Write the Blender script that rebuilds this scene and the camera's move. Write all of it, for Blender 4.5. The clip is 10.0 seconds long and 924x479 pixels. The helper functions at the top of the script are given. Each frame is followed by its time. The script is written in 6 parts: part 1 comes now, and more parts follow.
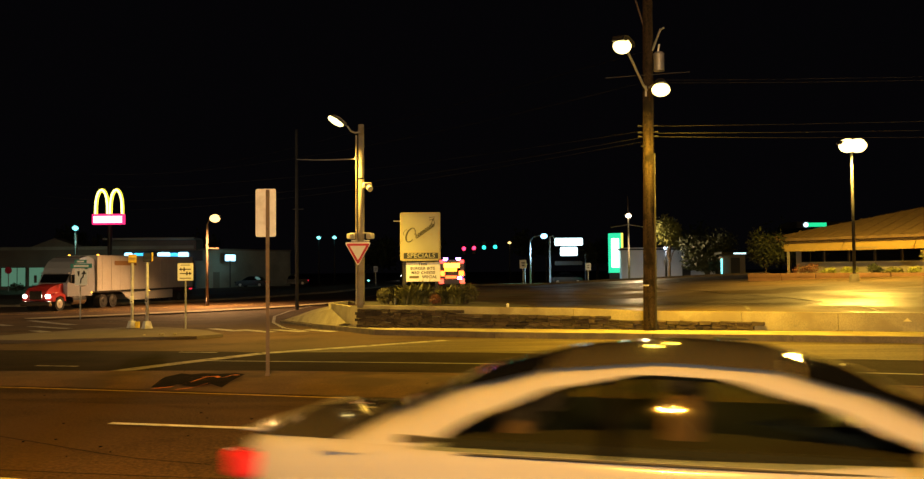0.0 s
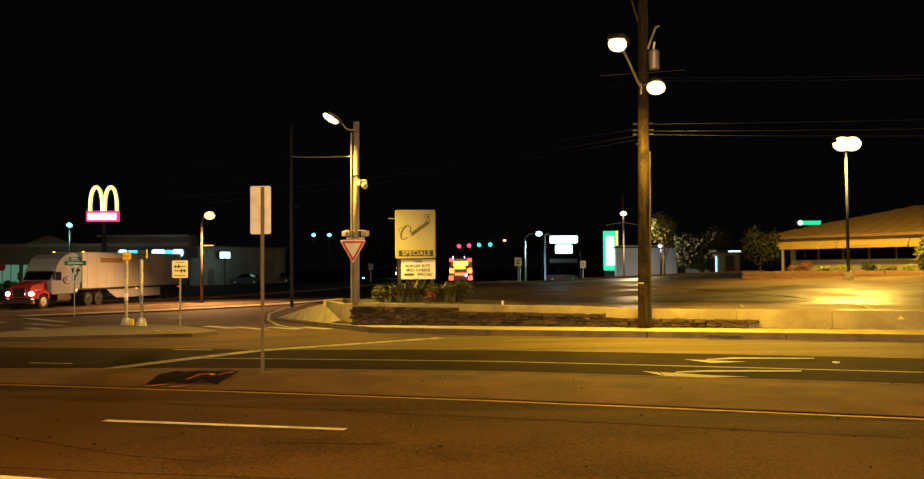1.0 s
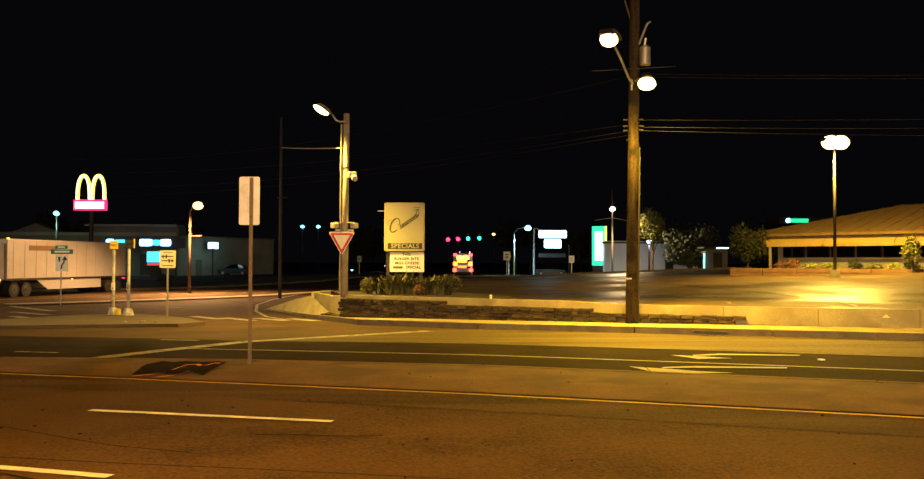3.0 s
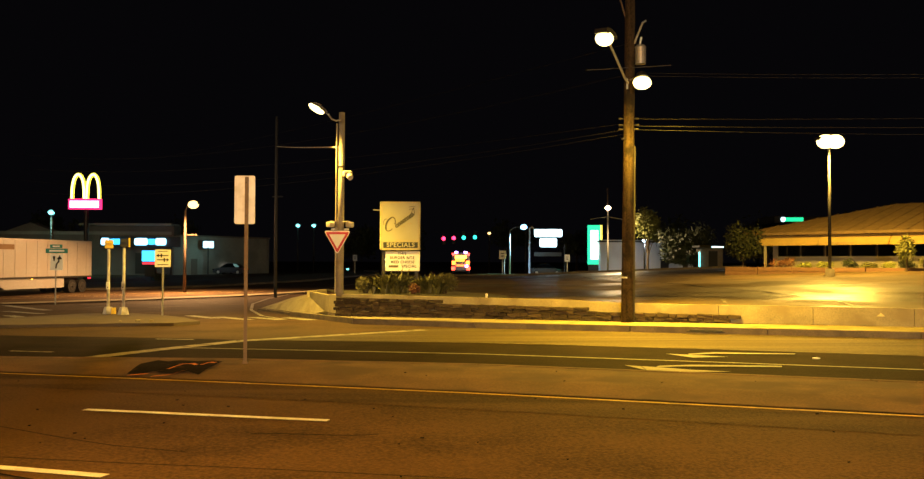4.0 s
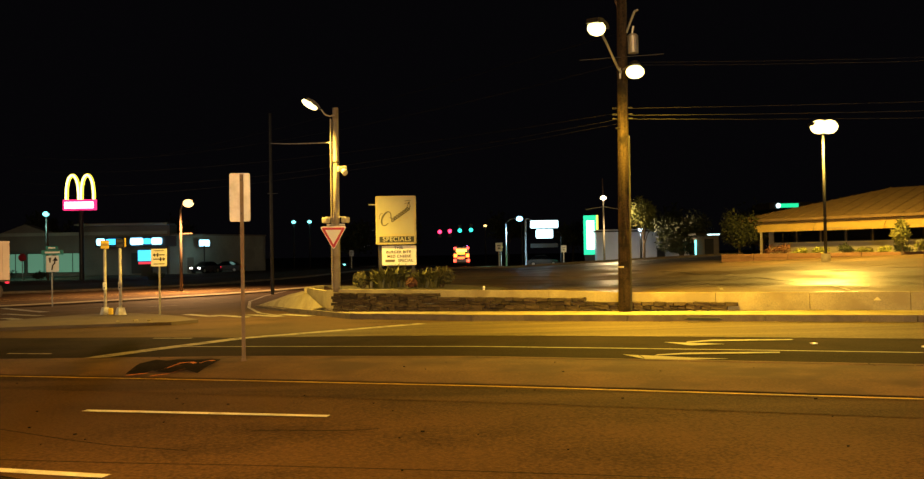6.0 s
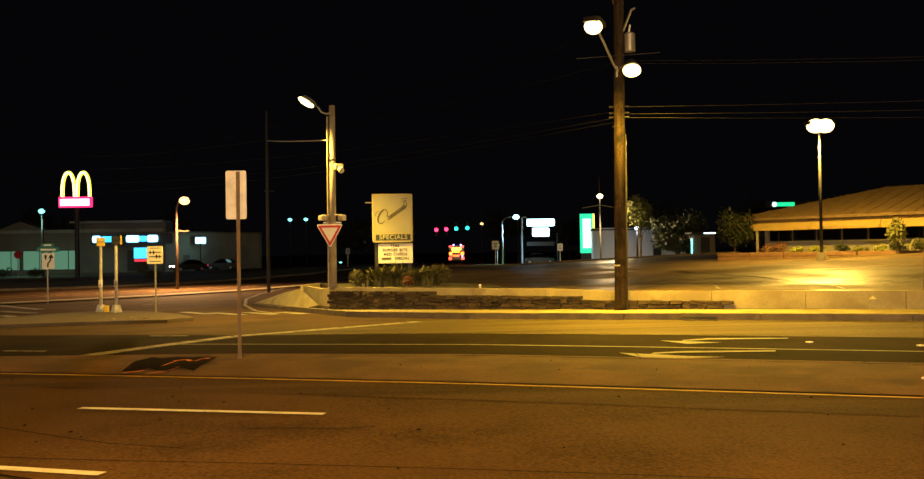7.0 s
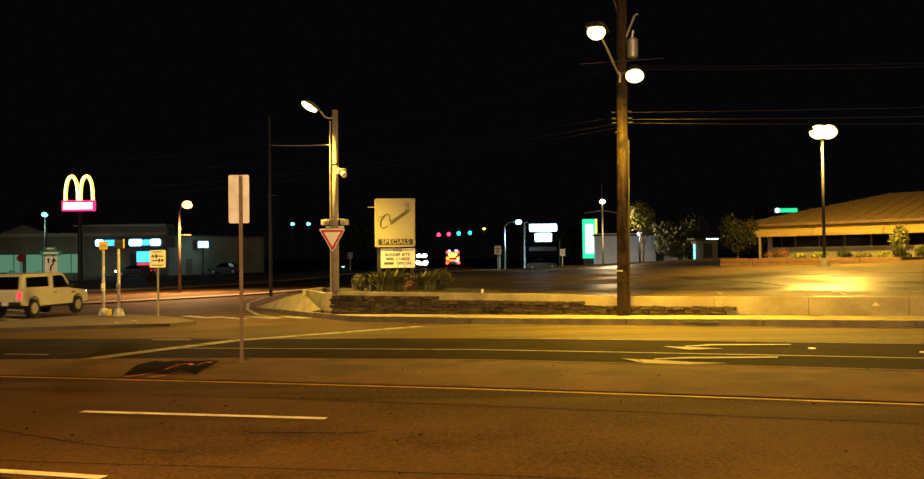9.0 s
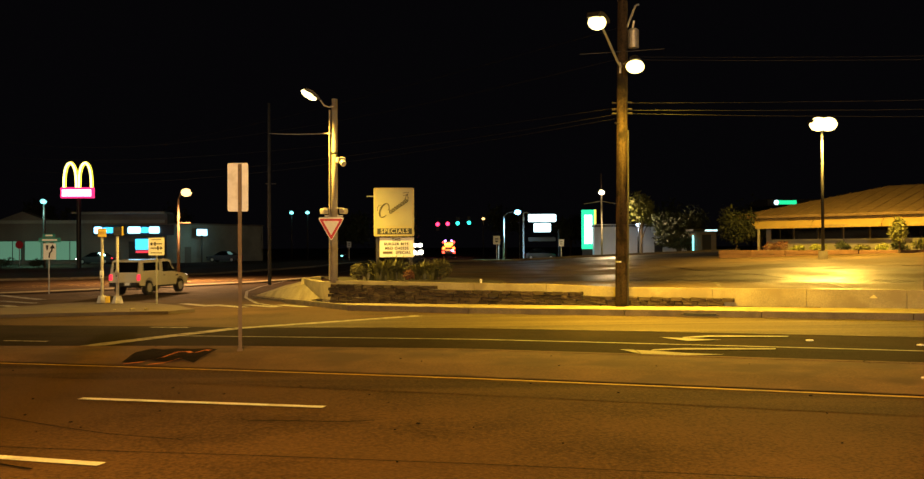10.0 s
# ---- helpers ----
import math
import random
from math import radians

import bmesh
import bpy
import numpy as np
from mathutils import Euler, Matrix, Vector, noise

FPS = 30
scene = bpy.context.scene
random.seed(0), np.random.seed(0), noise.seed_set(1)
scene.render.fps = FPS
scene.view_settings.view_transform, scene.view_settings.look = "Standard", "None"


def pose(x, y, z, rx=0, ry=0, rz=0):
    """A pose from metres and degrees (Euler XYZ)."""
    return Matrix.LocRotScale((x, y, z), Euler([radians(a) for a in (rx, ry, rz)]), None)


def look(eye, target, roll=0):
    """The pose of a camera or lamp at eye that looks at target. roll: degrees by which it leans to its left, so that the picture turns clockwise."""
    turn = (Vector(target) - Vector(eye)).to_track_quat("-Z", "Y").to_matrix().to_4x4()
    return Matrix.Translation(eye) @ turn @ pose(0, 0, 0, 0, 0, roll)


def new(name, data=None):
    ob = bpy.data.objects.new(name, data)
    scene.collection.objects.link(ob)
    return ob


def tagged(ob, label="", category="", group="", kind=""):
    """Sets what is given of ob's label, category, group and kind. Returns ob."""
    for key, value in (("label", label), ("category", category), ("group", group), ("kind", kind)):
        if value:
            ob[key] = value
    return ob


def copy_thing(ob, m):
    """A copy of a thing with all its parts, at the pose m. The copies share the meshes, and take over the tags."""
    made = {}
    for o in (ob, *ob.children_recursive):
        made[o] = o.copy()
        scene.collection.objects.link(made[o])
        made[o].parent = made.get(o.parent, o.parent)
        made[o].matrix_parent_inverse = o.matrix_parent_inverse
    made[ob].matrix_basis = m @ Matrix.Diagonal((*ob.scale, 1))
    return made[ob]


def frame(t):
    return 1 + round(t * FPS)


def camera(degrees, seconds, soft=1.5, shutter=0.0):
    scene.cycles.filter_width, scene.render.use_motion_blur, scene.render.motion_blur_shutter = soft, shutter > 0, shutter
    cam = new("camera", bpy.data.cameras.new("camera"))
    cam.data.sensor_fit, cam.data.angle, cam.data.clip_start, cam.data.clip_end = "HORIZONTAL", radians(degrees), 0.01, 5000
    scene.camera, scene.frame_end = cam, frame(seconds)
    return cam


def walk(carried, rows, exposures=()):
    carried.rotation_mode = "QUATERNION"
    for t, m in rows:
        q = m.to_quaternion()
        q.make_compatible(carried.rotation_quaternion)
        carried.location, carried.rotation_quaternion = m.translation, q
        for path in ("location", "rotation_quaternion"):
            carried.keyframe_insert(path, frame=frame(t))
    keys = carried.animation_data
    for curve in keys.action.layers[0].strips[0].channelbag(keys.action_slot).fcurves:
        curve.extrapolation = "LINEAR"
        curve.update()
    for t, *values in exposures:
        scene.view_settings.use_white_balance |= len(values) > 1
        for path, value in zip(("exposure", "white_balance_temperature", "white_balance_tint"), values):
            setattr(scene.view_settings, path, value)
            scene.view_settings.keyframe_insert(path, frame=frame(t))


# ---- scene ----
EYE = 1.75
cam = camera(55.4, 10.0, soft=1.35, shutter=0.5)
walk(cam, [
    (0.0, pose(0, 0, EYE, 92.096, 0.539, 0.409)),
    (0.5, pose(0, 0, EYE, 92.046, 0.450, 0.191)),
    (1.0, pose(0, 0, EYE, 91.935, 0.470, 0.086)),
    (1.5, pose(0, 0, EYE, 91.770, 0.243, -0.018)),
    (2.0, pose(0, 0, EYE, 91.534, 0.239, 0.078)),
    (2.5, pose(0, 0, EYE, 91.465, 0.100, -0.190)),
    (3.0, pose(0, 0, EYE, 91.507, -0.221, -0.647)),
    (4.5, pose(0, 0, EYE, 91.282, -0.059, -1.074)),
    (5.0, pose(0, 0, EYE, 90.844, 0.442, -0.982)),
    (5.5, pose(0, 0, EYE, 91.026, 0.916, -0.984)),
    (7.0, pose(0, 0, EYE, 90.851, 0.905, -1.386)),
    (7.5, pose(0, 0, EYE, 91.000, 0.800, -1.400)),
    (8.0, pose(0, 0, EYE, 91.177, 0.850, -1.215)),
    (8.5, pose(0, 0, EYE, 91.235, 0.812, -1.216)),
    (9.0, pose(0, 0, EYE, 91.172, 0.698, -1.232)),
    (9.5, pose(0, 0, EYE, 90.993, 0.540, -1.358)),
    (10.0, pose(0, 0, EYE, 90.506, 0.302, -1.308)),
], exposures=[(0.0, -0.12), (0.5, -0.24), (1.0, -0.04), (1.5, 0.14), (2.0, 0.22), (2.5, 0.24), (3.0, 0.26), (4.5, 0.26), (5.0, 0.26), (5.5, 0.14), (7.0, 0.07), (10.0, 0.08)])

# ---- world and lamps: a clear night, sodium street lamps ----
world = bpy.data.worlds.new("night")
scene.world = world
world.use_nodes = True
world.node_tree.nodes["Background"].inputs[0].default_value = (0.27, 0.24, 0.32, 1)
world.node_tree.nodes["Background"].inputs[1].default_value = 0.0055
SODIUM = (1.0, 0.48, 0.06)


def lamp(name, place, watts, colour=SODIUM, size=0.25, spread=165, target=None, blend=1.0):
    data = bpy.data.lights.new(name, "SPOT")
    data.energy, data.color, data.shadow_soft_size = watts, colour, size
    data.spot_size, data.spot_blend = radians(spread), blend
    ob = new(name, data)
    ob.matrix_world = look(place, target or (place[0] + 0.01, place[1], 0))
    return ob


AMBER_YELLOW = (1.0, 0.57, 0.04)
lamp("pole_lamp_light", (4.10, 22.45, 7.35), 8000, AMBER_YELLOW, target=(4.0, 22.0, 0), spread=150)
lamp("flood_lamp_light", (5.26, 23.35, 6.40), 6200, AMBER_YELLOW, target=(6.4, 22.0, 0), spread=140)
lamp("lot_lamp_light", (19.3, 44.1, 7.45), 13000, (1.0, 0.58, 0.085), 0.4, 176, (17.5, 41.5, 0.0), 0.25)
lamp("lot_lamp_light", (19.8, 44.9, 7.45), 7000, (1.0, 0.57, 0.06), 0.4, 165, (24.5, 52.0, 2.0))
lamp("corner_lamp_light", (-4.72, 29.92, 6.55), 5600, (1.0, 0.60, 0.08), target=(-6.7, 30.1, 0), spread=148, blend=0.6)
# lamp out of view, assumed from the light on the near road and car
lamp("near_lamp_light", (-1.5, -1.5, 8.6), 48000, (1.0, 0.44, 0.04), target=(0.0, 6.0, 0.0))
# lamp out of view, assumed from the lit truck front
lamp("left_lamp_light", (-37.9, 38.0, 8.5), 8500, (1.0, 0.72, 0.36), spread=168, target=(-36.0, 41.0, 0.0), blend=0.4)
# unseen low white source behind the camera, assumed from the pale lit signs
lamp("assumed_rear_light", (3.0, -22.0, 3.4), 22000, (1.0, 0.79, 0.55), 0.4, 178, (0.0, 10.0, 2.5))
lamp("far_lamp_light", (-20.2, 69.3, 5.9), 21000, (1.0, 0.50, 0.18), 0.3, 168, (-20.0, 66.5, -1.0))
lamp("store_lot_light", (-45.2, 99.8, 7.0), 1300, (0.45, 1.0, 0.80), 0.4, 138, (-46.0, 103.0, 0.0))
lamp("far_blue_light", (9.05, 104.3, 5.5), 5500, (0.4, 0.75, 1.0), 0.3, 172)
lamp("wing_light", (-30.0, 112.6, 3.9), 85, (0.5, 1.0, 0.88), 0.4, 170, (-33.0, 116.0, 1.0))
lamp("building_light", (23.0, 102.4, 3.9), 250, (0.75, 0.85, 1.0), 0.3, 170, (24.0, 108.0, 1.0))
lamp("corner_far_light", (18.2, 96.3, 7.3), 9000, (1.0, 0.70, 0.34), 0.3, 176, (19.5, 94.0, 0.0))


# ---- materials ----
def mat(name, colour, rough=0.7, metal=0.0, vary=0.25, scale=8.0, bump=0.15, fine=90.0, stain=None, stain_scale=0.6,
        stain_cut=(0.5, 0.62), random_each=0.0, coat=0.0, spec=0.5, stretch=None, gloss=None):
    """Base colour with broad and fine variation, bump, and optional stains and polished patches of their own shape."""
    m = bpy.data.materials.new(name)
    m.use_nodes = True
    nt = m.node_tree
    b = nt.nodes["Principled BSDF"]
    b.inputs["Roughness"].default_value, b.inputs["Metallic"].default_value = rough, metal
    b.inputs["Coat Weight"].default_value = coat
    b.inputs["Specular IOR Level"].default_value = spec
    co = nt.nodes.new("ShaderNodeTexCoord")
    n1, n2 = nt.nodes.new("ShaderNodeTexNoise"), nt.nodes.new("ShaderNodeTexNoise")
    n1.inputs["Scale"].default_value, n2.inputs["Scale"].default_value = scale, fine
    n1.inputs["Detail"].default_value, n2.inputs["Detail"].default_value = 5, 4
    where = co.outputs["Object"]
    if stretch:
        mp = nt.nodes.new("ShaderNodeMapping")
        mp.inputs["Rotation"].default_value = (0, 0, radians(stretch[0]))
        mp.inputs["Scale"].default_value = (stretch[1], 1, stretch[2] if len(stretch) > 2 else 1)
        nt.links.new(where, mp.inputs["Vector"])
        nt.links.new(mp.outputs["Vector"], n1.inputs["Vector"])
    else:
        nt.links.new(where, n1.inputs["Vector"])
    nt.links.new(where, n2.inputs["Vector"])
    mixv = nt.nodes.new("ShaderNodeMath")
    mixv.operation = "ADD"
    nt.links.new(n1.outputs["Fac"], mixv.inputs[0])
    nt.links.new(n2.outputs["Fac"], mixv.inputs[1])
    mr = nt.nodes.new("ShaderNodeMapRange")
    mr.inputs["From Min"].default_value, mr.inputs["From Max"].default_value = 0.6, 1.4
    mr.inputs["To Min"].default_value, mr.inputs["To Max"].default_value = 1 - vary, 1 + vary
    nt.links.new(mixv.outputs[0], mr.inputs["Value"])
    val = mr.outputs["Result"]
    if random_each:
        oi = nt.nodes.new("ShaderNodeObjectInfo")
        r2 = nt.nodes.new("ShaderNodeMapRange")
        r2.inputs["To Min"].default_value, r2.inputs["To Max"].default_value = 1 - random_each, 1 + random_each
        nt.links.new(oi.outputs["Random"], r2.inputs["Value"])
        mu = nt.nodes.new("ShaderNodeMath")
        mu.operation = "MULTIPLY"
        nt.links.new(val, mu.inputs[0])
        nt.links.new(r2.outputs["Result"], mu.inputs[1])
        val = mu.outputs[0]
    sc = nt.nodes.new("ShaderNodeVectorMath")
    sc.operation = "SCALE"
    sc.inputs[0].default_value = colour
    nt.links.new(val, sc.inputs["Scale"])
    out = sc.outputs[0]
    if stain:
        n3 = nt.nodes.new("ShaderNodeTexNoise")
        n3.inputs["Scale"].default_value, n3.inputs["Detail"].default_value = stain_scale, 6
        nt.links.new(co.outputs["Object"], n3.inputs["Vector"])
        m3 = nt.nodes.new("ShaderNodeMapRange")
        m3.inputs["From Min"].default_value, m3.inputs["From Max"].default_value = stain_cut
        nt.links.new(n3.outputs["Fac"], m3.inputs["Value"])
        mx = nt.nodes.new("ShaderNodeMix")
        mx.data_type = "RGBA"
        mx.inputs["B"].default_value = (*stain, 1)
        nt.links.new(m3.outputs["Result"], mx.inputs["Factor"])
        nt.links.new(out, mx.inputs["A"])
        out = mx.outputs["Result"]
    nt.links.new(out, b.inputs["Base Color"])
    if gloss:
        n4, m4 = nt.nodes.new("ShaderNodeTexNoise"), nt.nodes.new("ShaderNodeMapRange")
        n4.inputs["Scale"].default_value, n4.inputs["Detail"].default_value = gloss[0], 4
        m4.inputs["From Min"].default_value, m4.inputs["From Max"].default_value = 0.42, 0.60
        m4.inputs["To Min"].default_value, m4.inputs["To Max"].default_value = gloss[1], gloss[2]
        nt.links.new(co.outputs["Object"], n4.inputs["Vector"])
        nt.links.new(n4.outputs["Fac"], m4.inputs["Value"])
        nt.links.new(m4.outputs["Result"], b.inputs["Roughness"])
    if bump:
        bp = nt.nodes.new("ShaderNodeBump")
        bp.inputs["Strength"].default_value, bp.inputs["Distance"].default_value = bump, 0.02
        nt.links.new(mixv.outputs[0], bp.inputs["Height"])
        nt.links.new(bp.outputs["Normal"], b.inputs["Normal"])
    return m


def glow(name, colour, strength):
    m = bpy.data.materials.new(name)
    m.use_nodes = True
    b = m.node_tree.nodes["Principled BSDF"]
    b.inputs["Base Color"].default_value = (*[0.5 * c for c in colour], 1)
    b.inputs["Emission Color"].default_value = (*colour, 1)
    b.inputs["Emission Strength"].default_value = strength
    b.inputs["Roughness"].default_value = 0.4
    return m


def glass(name, colour=(0.004, 0.0045, 0.005), rough=0.04):
    m = bpy.data.materials.new(name)
    m.use_nodes = True
    b = m.node_tree.nodes["Principled BSDF"]
    b.inputs["Base Color"].default_value = (*colour, 1)
    b.inputs["Roughness"].default_value = rough
    return m


ASPHALT = mat("asphalt", (0.080, 0.050, 0.026), 0.85, vary=0.9, scale=0.5, fine=30, bump=0.7, stain=(0.060, 0.038, 0.021), stain_scale=0.25, stain_cut=(0.45, 0.75), spec=0.12)
LOT_ASPHALT = mat("lot_asphalt", (0.098, 0.068, 0.036), 0.44, vary=0.55, scale=0.5, fine=30, bump=0.2, stain=(0.060, 0.048, 0.034), stain_scale=0.18, spec=0.34, gloss=(0.30, 0.38, 0.72))
LANE_ASPHALT = mat("lane_asphalt", (0.074, 0.056, 0.030), 0.8, vary=1.0, scale=2.2, fine=26, bump=0.3, stretch=(20, 0.07), spec=0.25)
DARKER_ASPHALT = mat("darker_asphalt", (0.060, 0.038, 0.021), 0.85, vary=0.9, scale=1.2, fine=30, bump=0.6, stretch=(20, 0.1), spec=0.12)
NEW_ASPHALT = mat("new_asphalt", (0.022, 0.0155, 0.0105), 0.9, vary=0.6, scale=0.8, fine=30, bump=0.3, spec=0.05)
TAR_PATCH = mat("tar_patch", (0.010, 0.008, 0.006), 0.9, spec=0.05, vary=0.6, scale=3, fine=40, bump=0.4, stain=(0.060, 0.036, 0.02), stain_scale=2.6, stain_cut=(0.54, 0.62))
DARK_PATCH = mat("dark_patch", (0.008, 0.008, 0.008), 0.9, spec=0.05, vary=0.4, scale=3, fine=40)
CONCRETE = mat("concrete", (0.34, 0.30, 0.18), 0.85, vary=0.35, scale=1.5, fine=30, stain=(0.26, 0.22, 0.13), stain_scale=1.2)
MEDIAN = mat("median_concrete", (0.112, 0.066, 0.032), 0.9, vary=0.5, scale=1.2, fine=30, stain=(0.070, 0.043, 0.024), stain_scale=0.9)
WHITE_LINE = mat("white_line", (0.72, 0.77, 0.88), 0.7, vary=0.25, scale=5, fine=60, bump=0.05, stain=(0.25, 0.24, 0.22), stain_scale=3, stain_cut=(0.55, 0.75))
WORN_LINE = mat("worn_line", (0.34, 0.32, 0.28), 0.75, vary=0.4, scale=4, fine=60, bump=0.05, stain=(0.09, 0.085, 0.08), stain_scale=4)
FADED_LINE = mat("faded_line", (0.14, 0.125, 0.09), 0.8, vary=0.5, scale=3, fine=50, bump=0.05, stain=(0.05, 0.045, 0.035), stain_scale=2)
ARROW_WHITE = mat("arrow_white", (0.29, 0.29, 0.31), 0.75, vary=0.35, scale=4, fine=40, bump=0.05, stain=(0.2, 0.19, 0.18), stain_scale=5, stain_cut=(0.5, 0.8))
KERB_GREY = mat("kerb_concrete", (0.17, 0.14, 0.09), 0.9, vary=0.35, scale=2, fine=30, stain=(0.12, 0.10, 0.075), stain_scale=1.5)
RIM_DARK = mat("rim_dark", (0.05, 0.05, 0.048), 0.45, metal=0.4, vary=0.2)
POST_WHITE = mat("post_white", (0.62, 0.60, 0.56), 0.6, vary=0.15, scale=3, stain=(0.4, 0.37, 0.32), stain_scale=3)
RIM_ALLOY = mat("rim_alloy", (0.6, 0.58, 0.54), 0.4, metal=0.5, vary=0.1, bump=0.0)
YELLOW_LINE = mat("yellow_line", (0.58, 0.41, 0.10), 0.7, vary=0.3, scale=5, fine=60, bump=0.05, stain=(0.2, 0.14, 0.05), stain_scale=3, stain_cut=(0.55, 0.75))
ORANGE_SPRAY = mat("orange_spray", (0.65, 0.22, 0.05), 0.8, vary=0.4, scale=9)
DIRT = mat("dirt_and_grass", (0.055, 0.050, 0.028), 0.95, vary=0.5, scale=0.8, fine=25, bump=0.6)
BLOCK = mat("wall_block", (0.044, 0.031, 0.021), 0.95, vary=0.4, scale=6, fine=40, bump=0.7, random_each=0.45)
POLE_WOOD = mat("pole_wood", (0.046, 0.032, 0.019), 0.95, vary=0.9, scale=14, fine=22, bump=0.9, stretch=(0, 1, 0.06), stain=(0.016, 0.012, 0.009), stain_scale=2.5, spec=0.2)
FAR_POLE = mat("far_pole", (0.05, 0.052, 0.058), 0.9, vary=0.4, scale=2, fine=25)
DARK_WOOD = mat("dark_wood", (0.09, 0.06, 0.04), 0.9, vary=0.45, scale=3, fine=35, bump=0.5)
PALE_POLE = mat("pale_pole", (0.33, 0.30, 0.25), 0.75, vary=0.25, scale=2, fine=30, stain=(0.25, 0.21, 0.15), stain_scale=2)
BOARD_INK = mat("board_ink", (0.14, 0.12, 0.08), 0.7)
POST_RUST = mat("rusty_post", (0.10, 0.072, 0.05), 0.8, vary=0.3, scale=8)
ISLAND = mat("island_concrete", (0.11, 0.085, 0.058), 0.9, vary=0.3, scale=1.5, fine=40, stain=(0.10, 0.08, 0.06), stain_scale=0.9)
GALV = mat("galvanised", (0.42, 0.42, 0.41), 0.5, metal=0.6, vary=0.2, scale=10, fine=80, bump=0.05)
DARK_METAL = mat("dark_metal", (0.028, 0.026, 0.024), 0.5, metal=0.3, vary=0.2, bump=0.05)
BLACK = mat("black_plastic", (0.012, 0.012, 0.012), 0.6, vary=0.2, bump=0.05)
SIGN_BACK = mat("sign_back", (0.46, 0.48, 0.54), 0.55, metal=0.35, vary=0.15, scale=6, bump=0.05, stain=(0.38, 0.39, 0.43), stain_scale=5)
SIGN_WHITE = mat("sign_white", (0.85, 0.85, 0.82), 0.5, vary=0.06, bump=0.02)
SIGN_RED = mat("sign_red", (0.55, 0.025, 0.05), 0.5, vary=0.1, bump=0.02)
SIGN_GREEN = mat("sign_green", (0.02, 0.22, 0.20), 0.5, vary=0.1, bump=0.02)
SIGNAL_PALE = mat("signal_pale", (0.55, 0.52, 0.42), 0.55, vary=0.2, bump=0.05)
SIGNAL_YELLOW = mat("signal_yellow", (0.78, 0.55, 0.06), 0.55, vary=0.15, bump=0.05)
LOT_GLOW = glow("lot_lens", (1.0, 0.74, 0.26), 5.0)
SODIUM_GLOW = glow("sodium_lens", (1.0, 0.80, 0.30), 4.5)
SODIUM_RED_GLOW = glow("sodium_red_lens", (1.0, 0.60, 0.22), 3.0)

# ---- plan ----
ROAD_TURN = radians(17)


def rd(s, n):
    """Plan point s metres along the main road and n metres across it."""
    return (s * math.cos(ROAD_TURN) + n * math.sin(ROAD_TURN), -s * math.sin(ROAD_TURN) + n * math.cos(ROAD_TURN))


def ground_z(x, y):
    """The street falls into a shallow dip down the cross street."""
    return -0.80 * math.exp(-(((x + 27) ** 2 + (y - 62) ** 2) / 1432) ** 1.5)


def lot_z(x, y):
    """The restaurant's lot rises gently away from the retaining wall, with shallow swells in its asphalt."""
    d = 0.355 * x + 0.935 * y - 26.5
    swell = 0.020 * math.sin(0.8 * d + 1.3 * math.sin(0.21 * x)) + 0.010 * math.sin(1.9 * d + 0.4 * x)
    return 0.56 + 0.04 * max(0.0, x - 6) * min(1.0, max(0.0, (y - 25) / 20)) + swell * min(1.0, max(0.0, d / 3.0))


# ---- mesh helpers ----
def part(name, bm, material, parent=None, label="", smooth=False):
    me = bpy.data.meshes.new(name)
    bmesh.ops.recalc_face_normals(bm, faces=bm.faces)
    bm.to_mesh(me)
    bm.free()
    if material:
        me.materials.append(material)
    if smooth:
        for p in me.polygons:
            p.use_smooth = True
    ob = new(name, me)
    ob.parent = parent
    if label:
        tagged(ob, label)
    return ob


def thing(name, label, category, at=(0, 0, 0), turn=0, group="", kind=""):
    ob = new(name)
    ob.empty_display_size = 0.2
    ob.matrix_world = pose(*at, 0, 0, turn)
    return tagged(ob, label, category, group, kind)


def box(bm, c, s, turn=0.0, bevel=0.0):
    r = bmesh.ops.create_cube(bm, size=1, matrix=Matrix.Translation(c) @ Matrix.Rotation(radians(turn), 4, "Z") @ Matrix.Diagonal((*s, 1)))
    if bevel:
        es = list({e for v in r["verts"] for e in v.link_edges})
        bmesh.ops.bevel(bm, geom=es, offset=bevel, segments=2, profile=0.5, affect="EDGES")
    return bm


def rod(bm, p0, p1, r0, r1=None, seg=12):
    p0, p1 = Vector(p0), Vector(p1)
    d = p1 - p0
    m = Matrix.Translation((p0 + p1) / 2) @ d.to_track_quat("Z", "Y").to_matrix().to_4x4()
    bmesh.ops.create_cone(bm, cap_ends=True, segments=seg, radius1=r0, radius2=r0 if r1 is None else r1, depth=d.length, matrix=m)
    return bm


def ball(bm, c, r, s=(1, 1, 1), seg=12):
    bmesh.ops.create_uvsphere(bm, u_segments=seg, v_segments=max(6, seg * 2 // 3), radius=r, matrix=Matrix.Translation(c) @ Matrix.Diagonal((*s, 1)))
    return bm


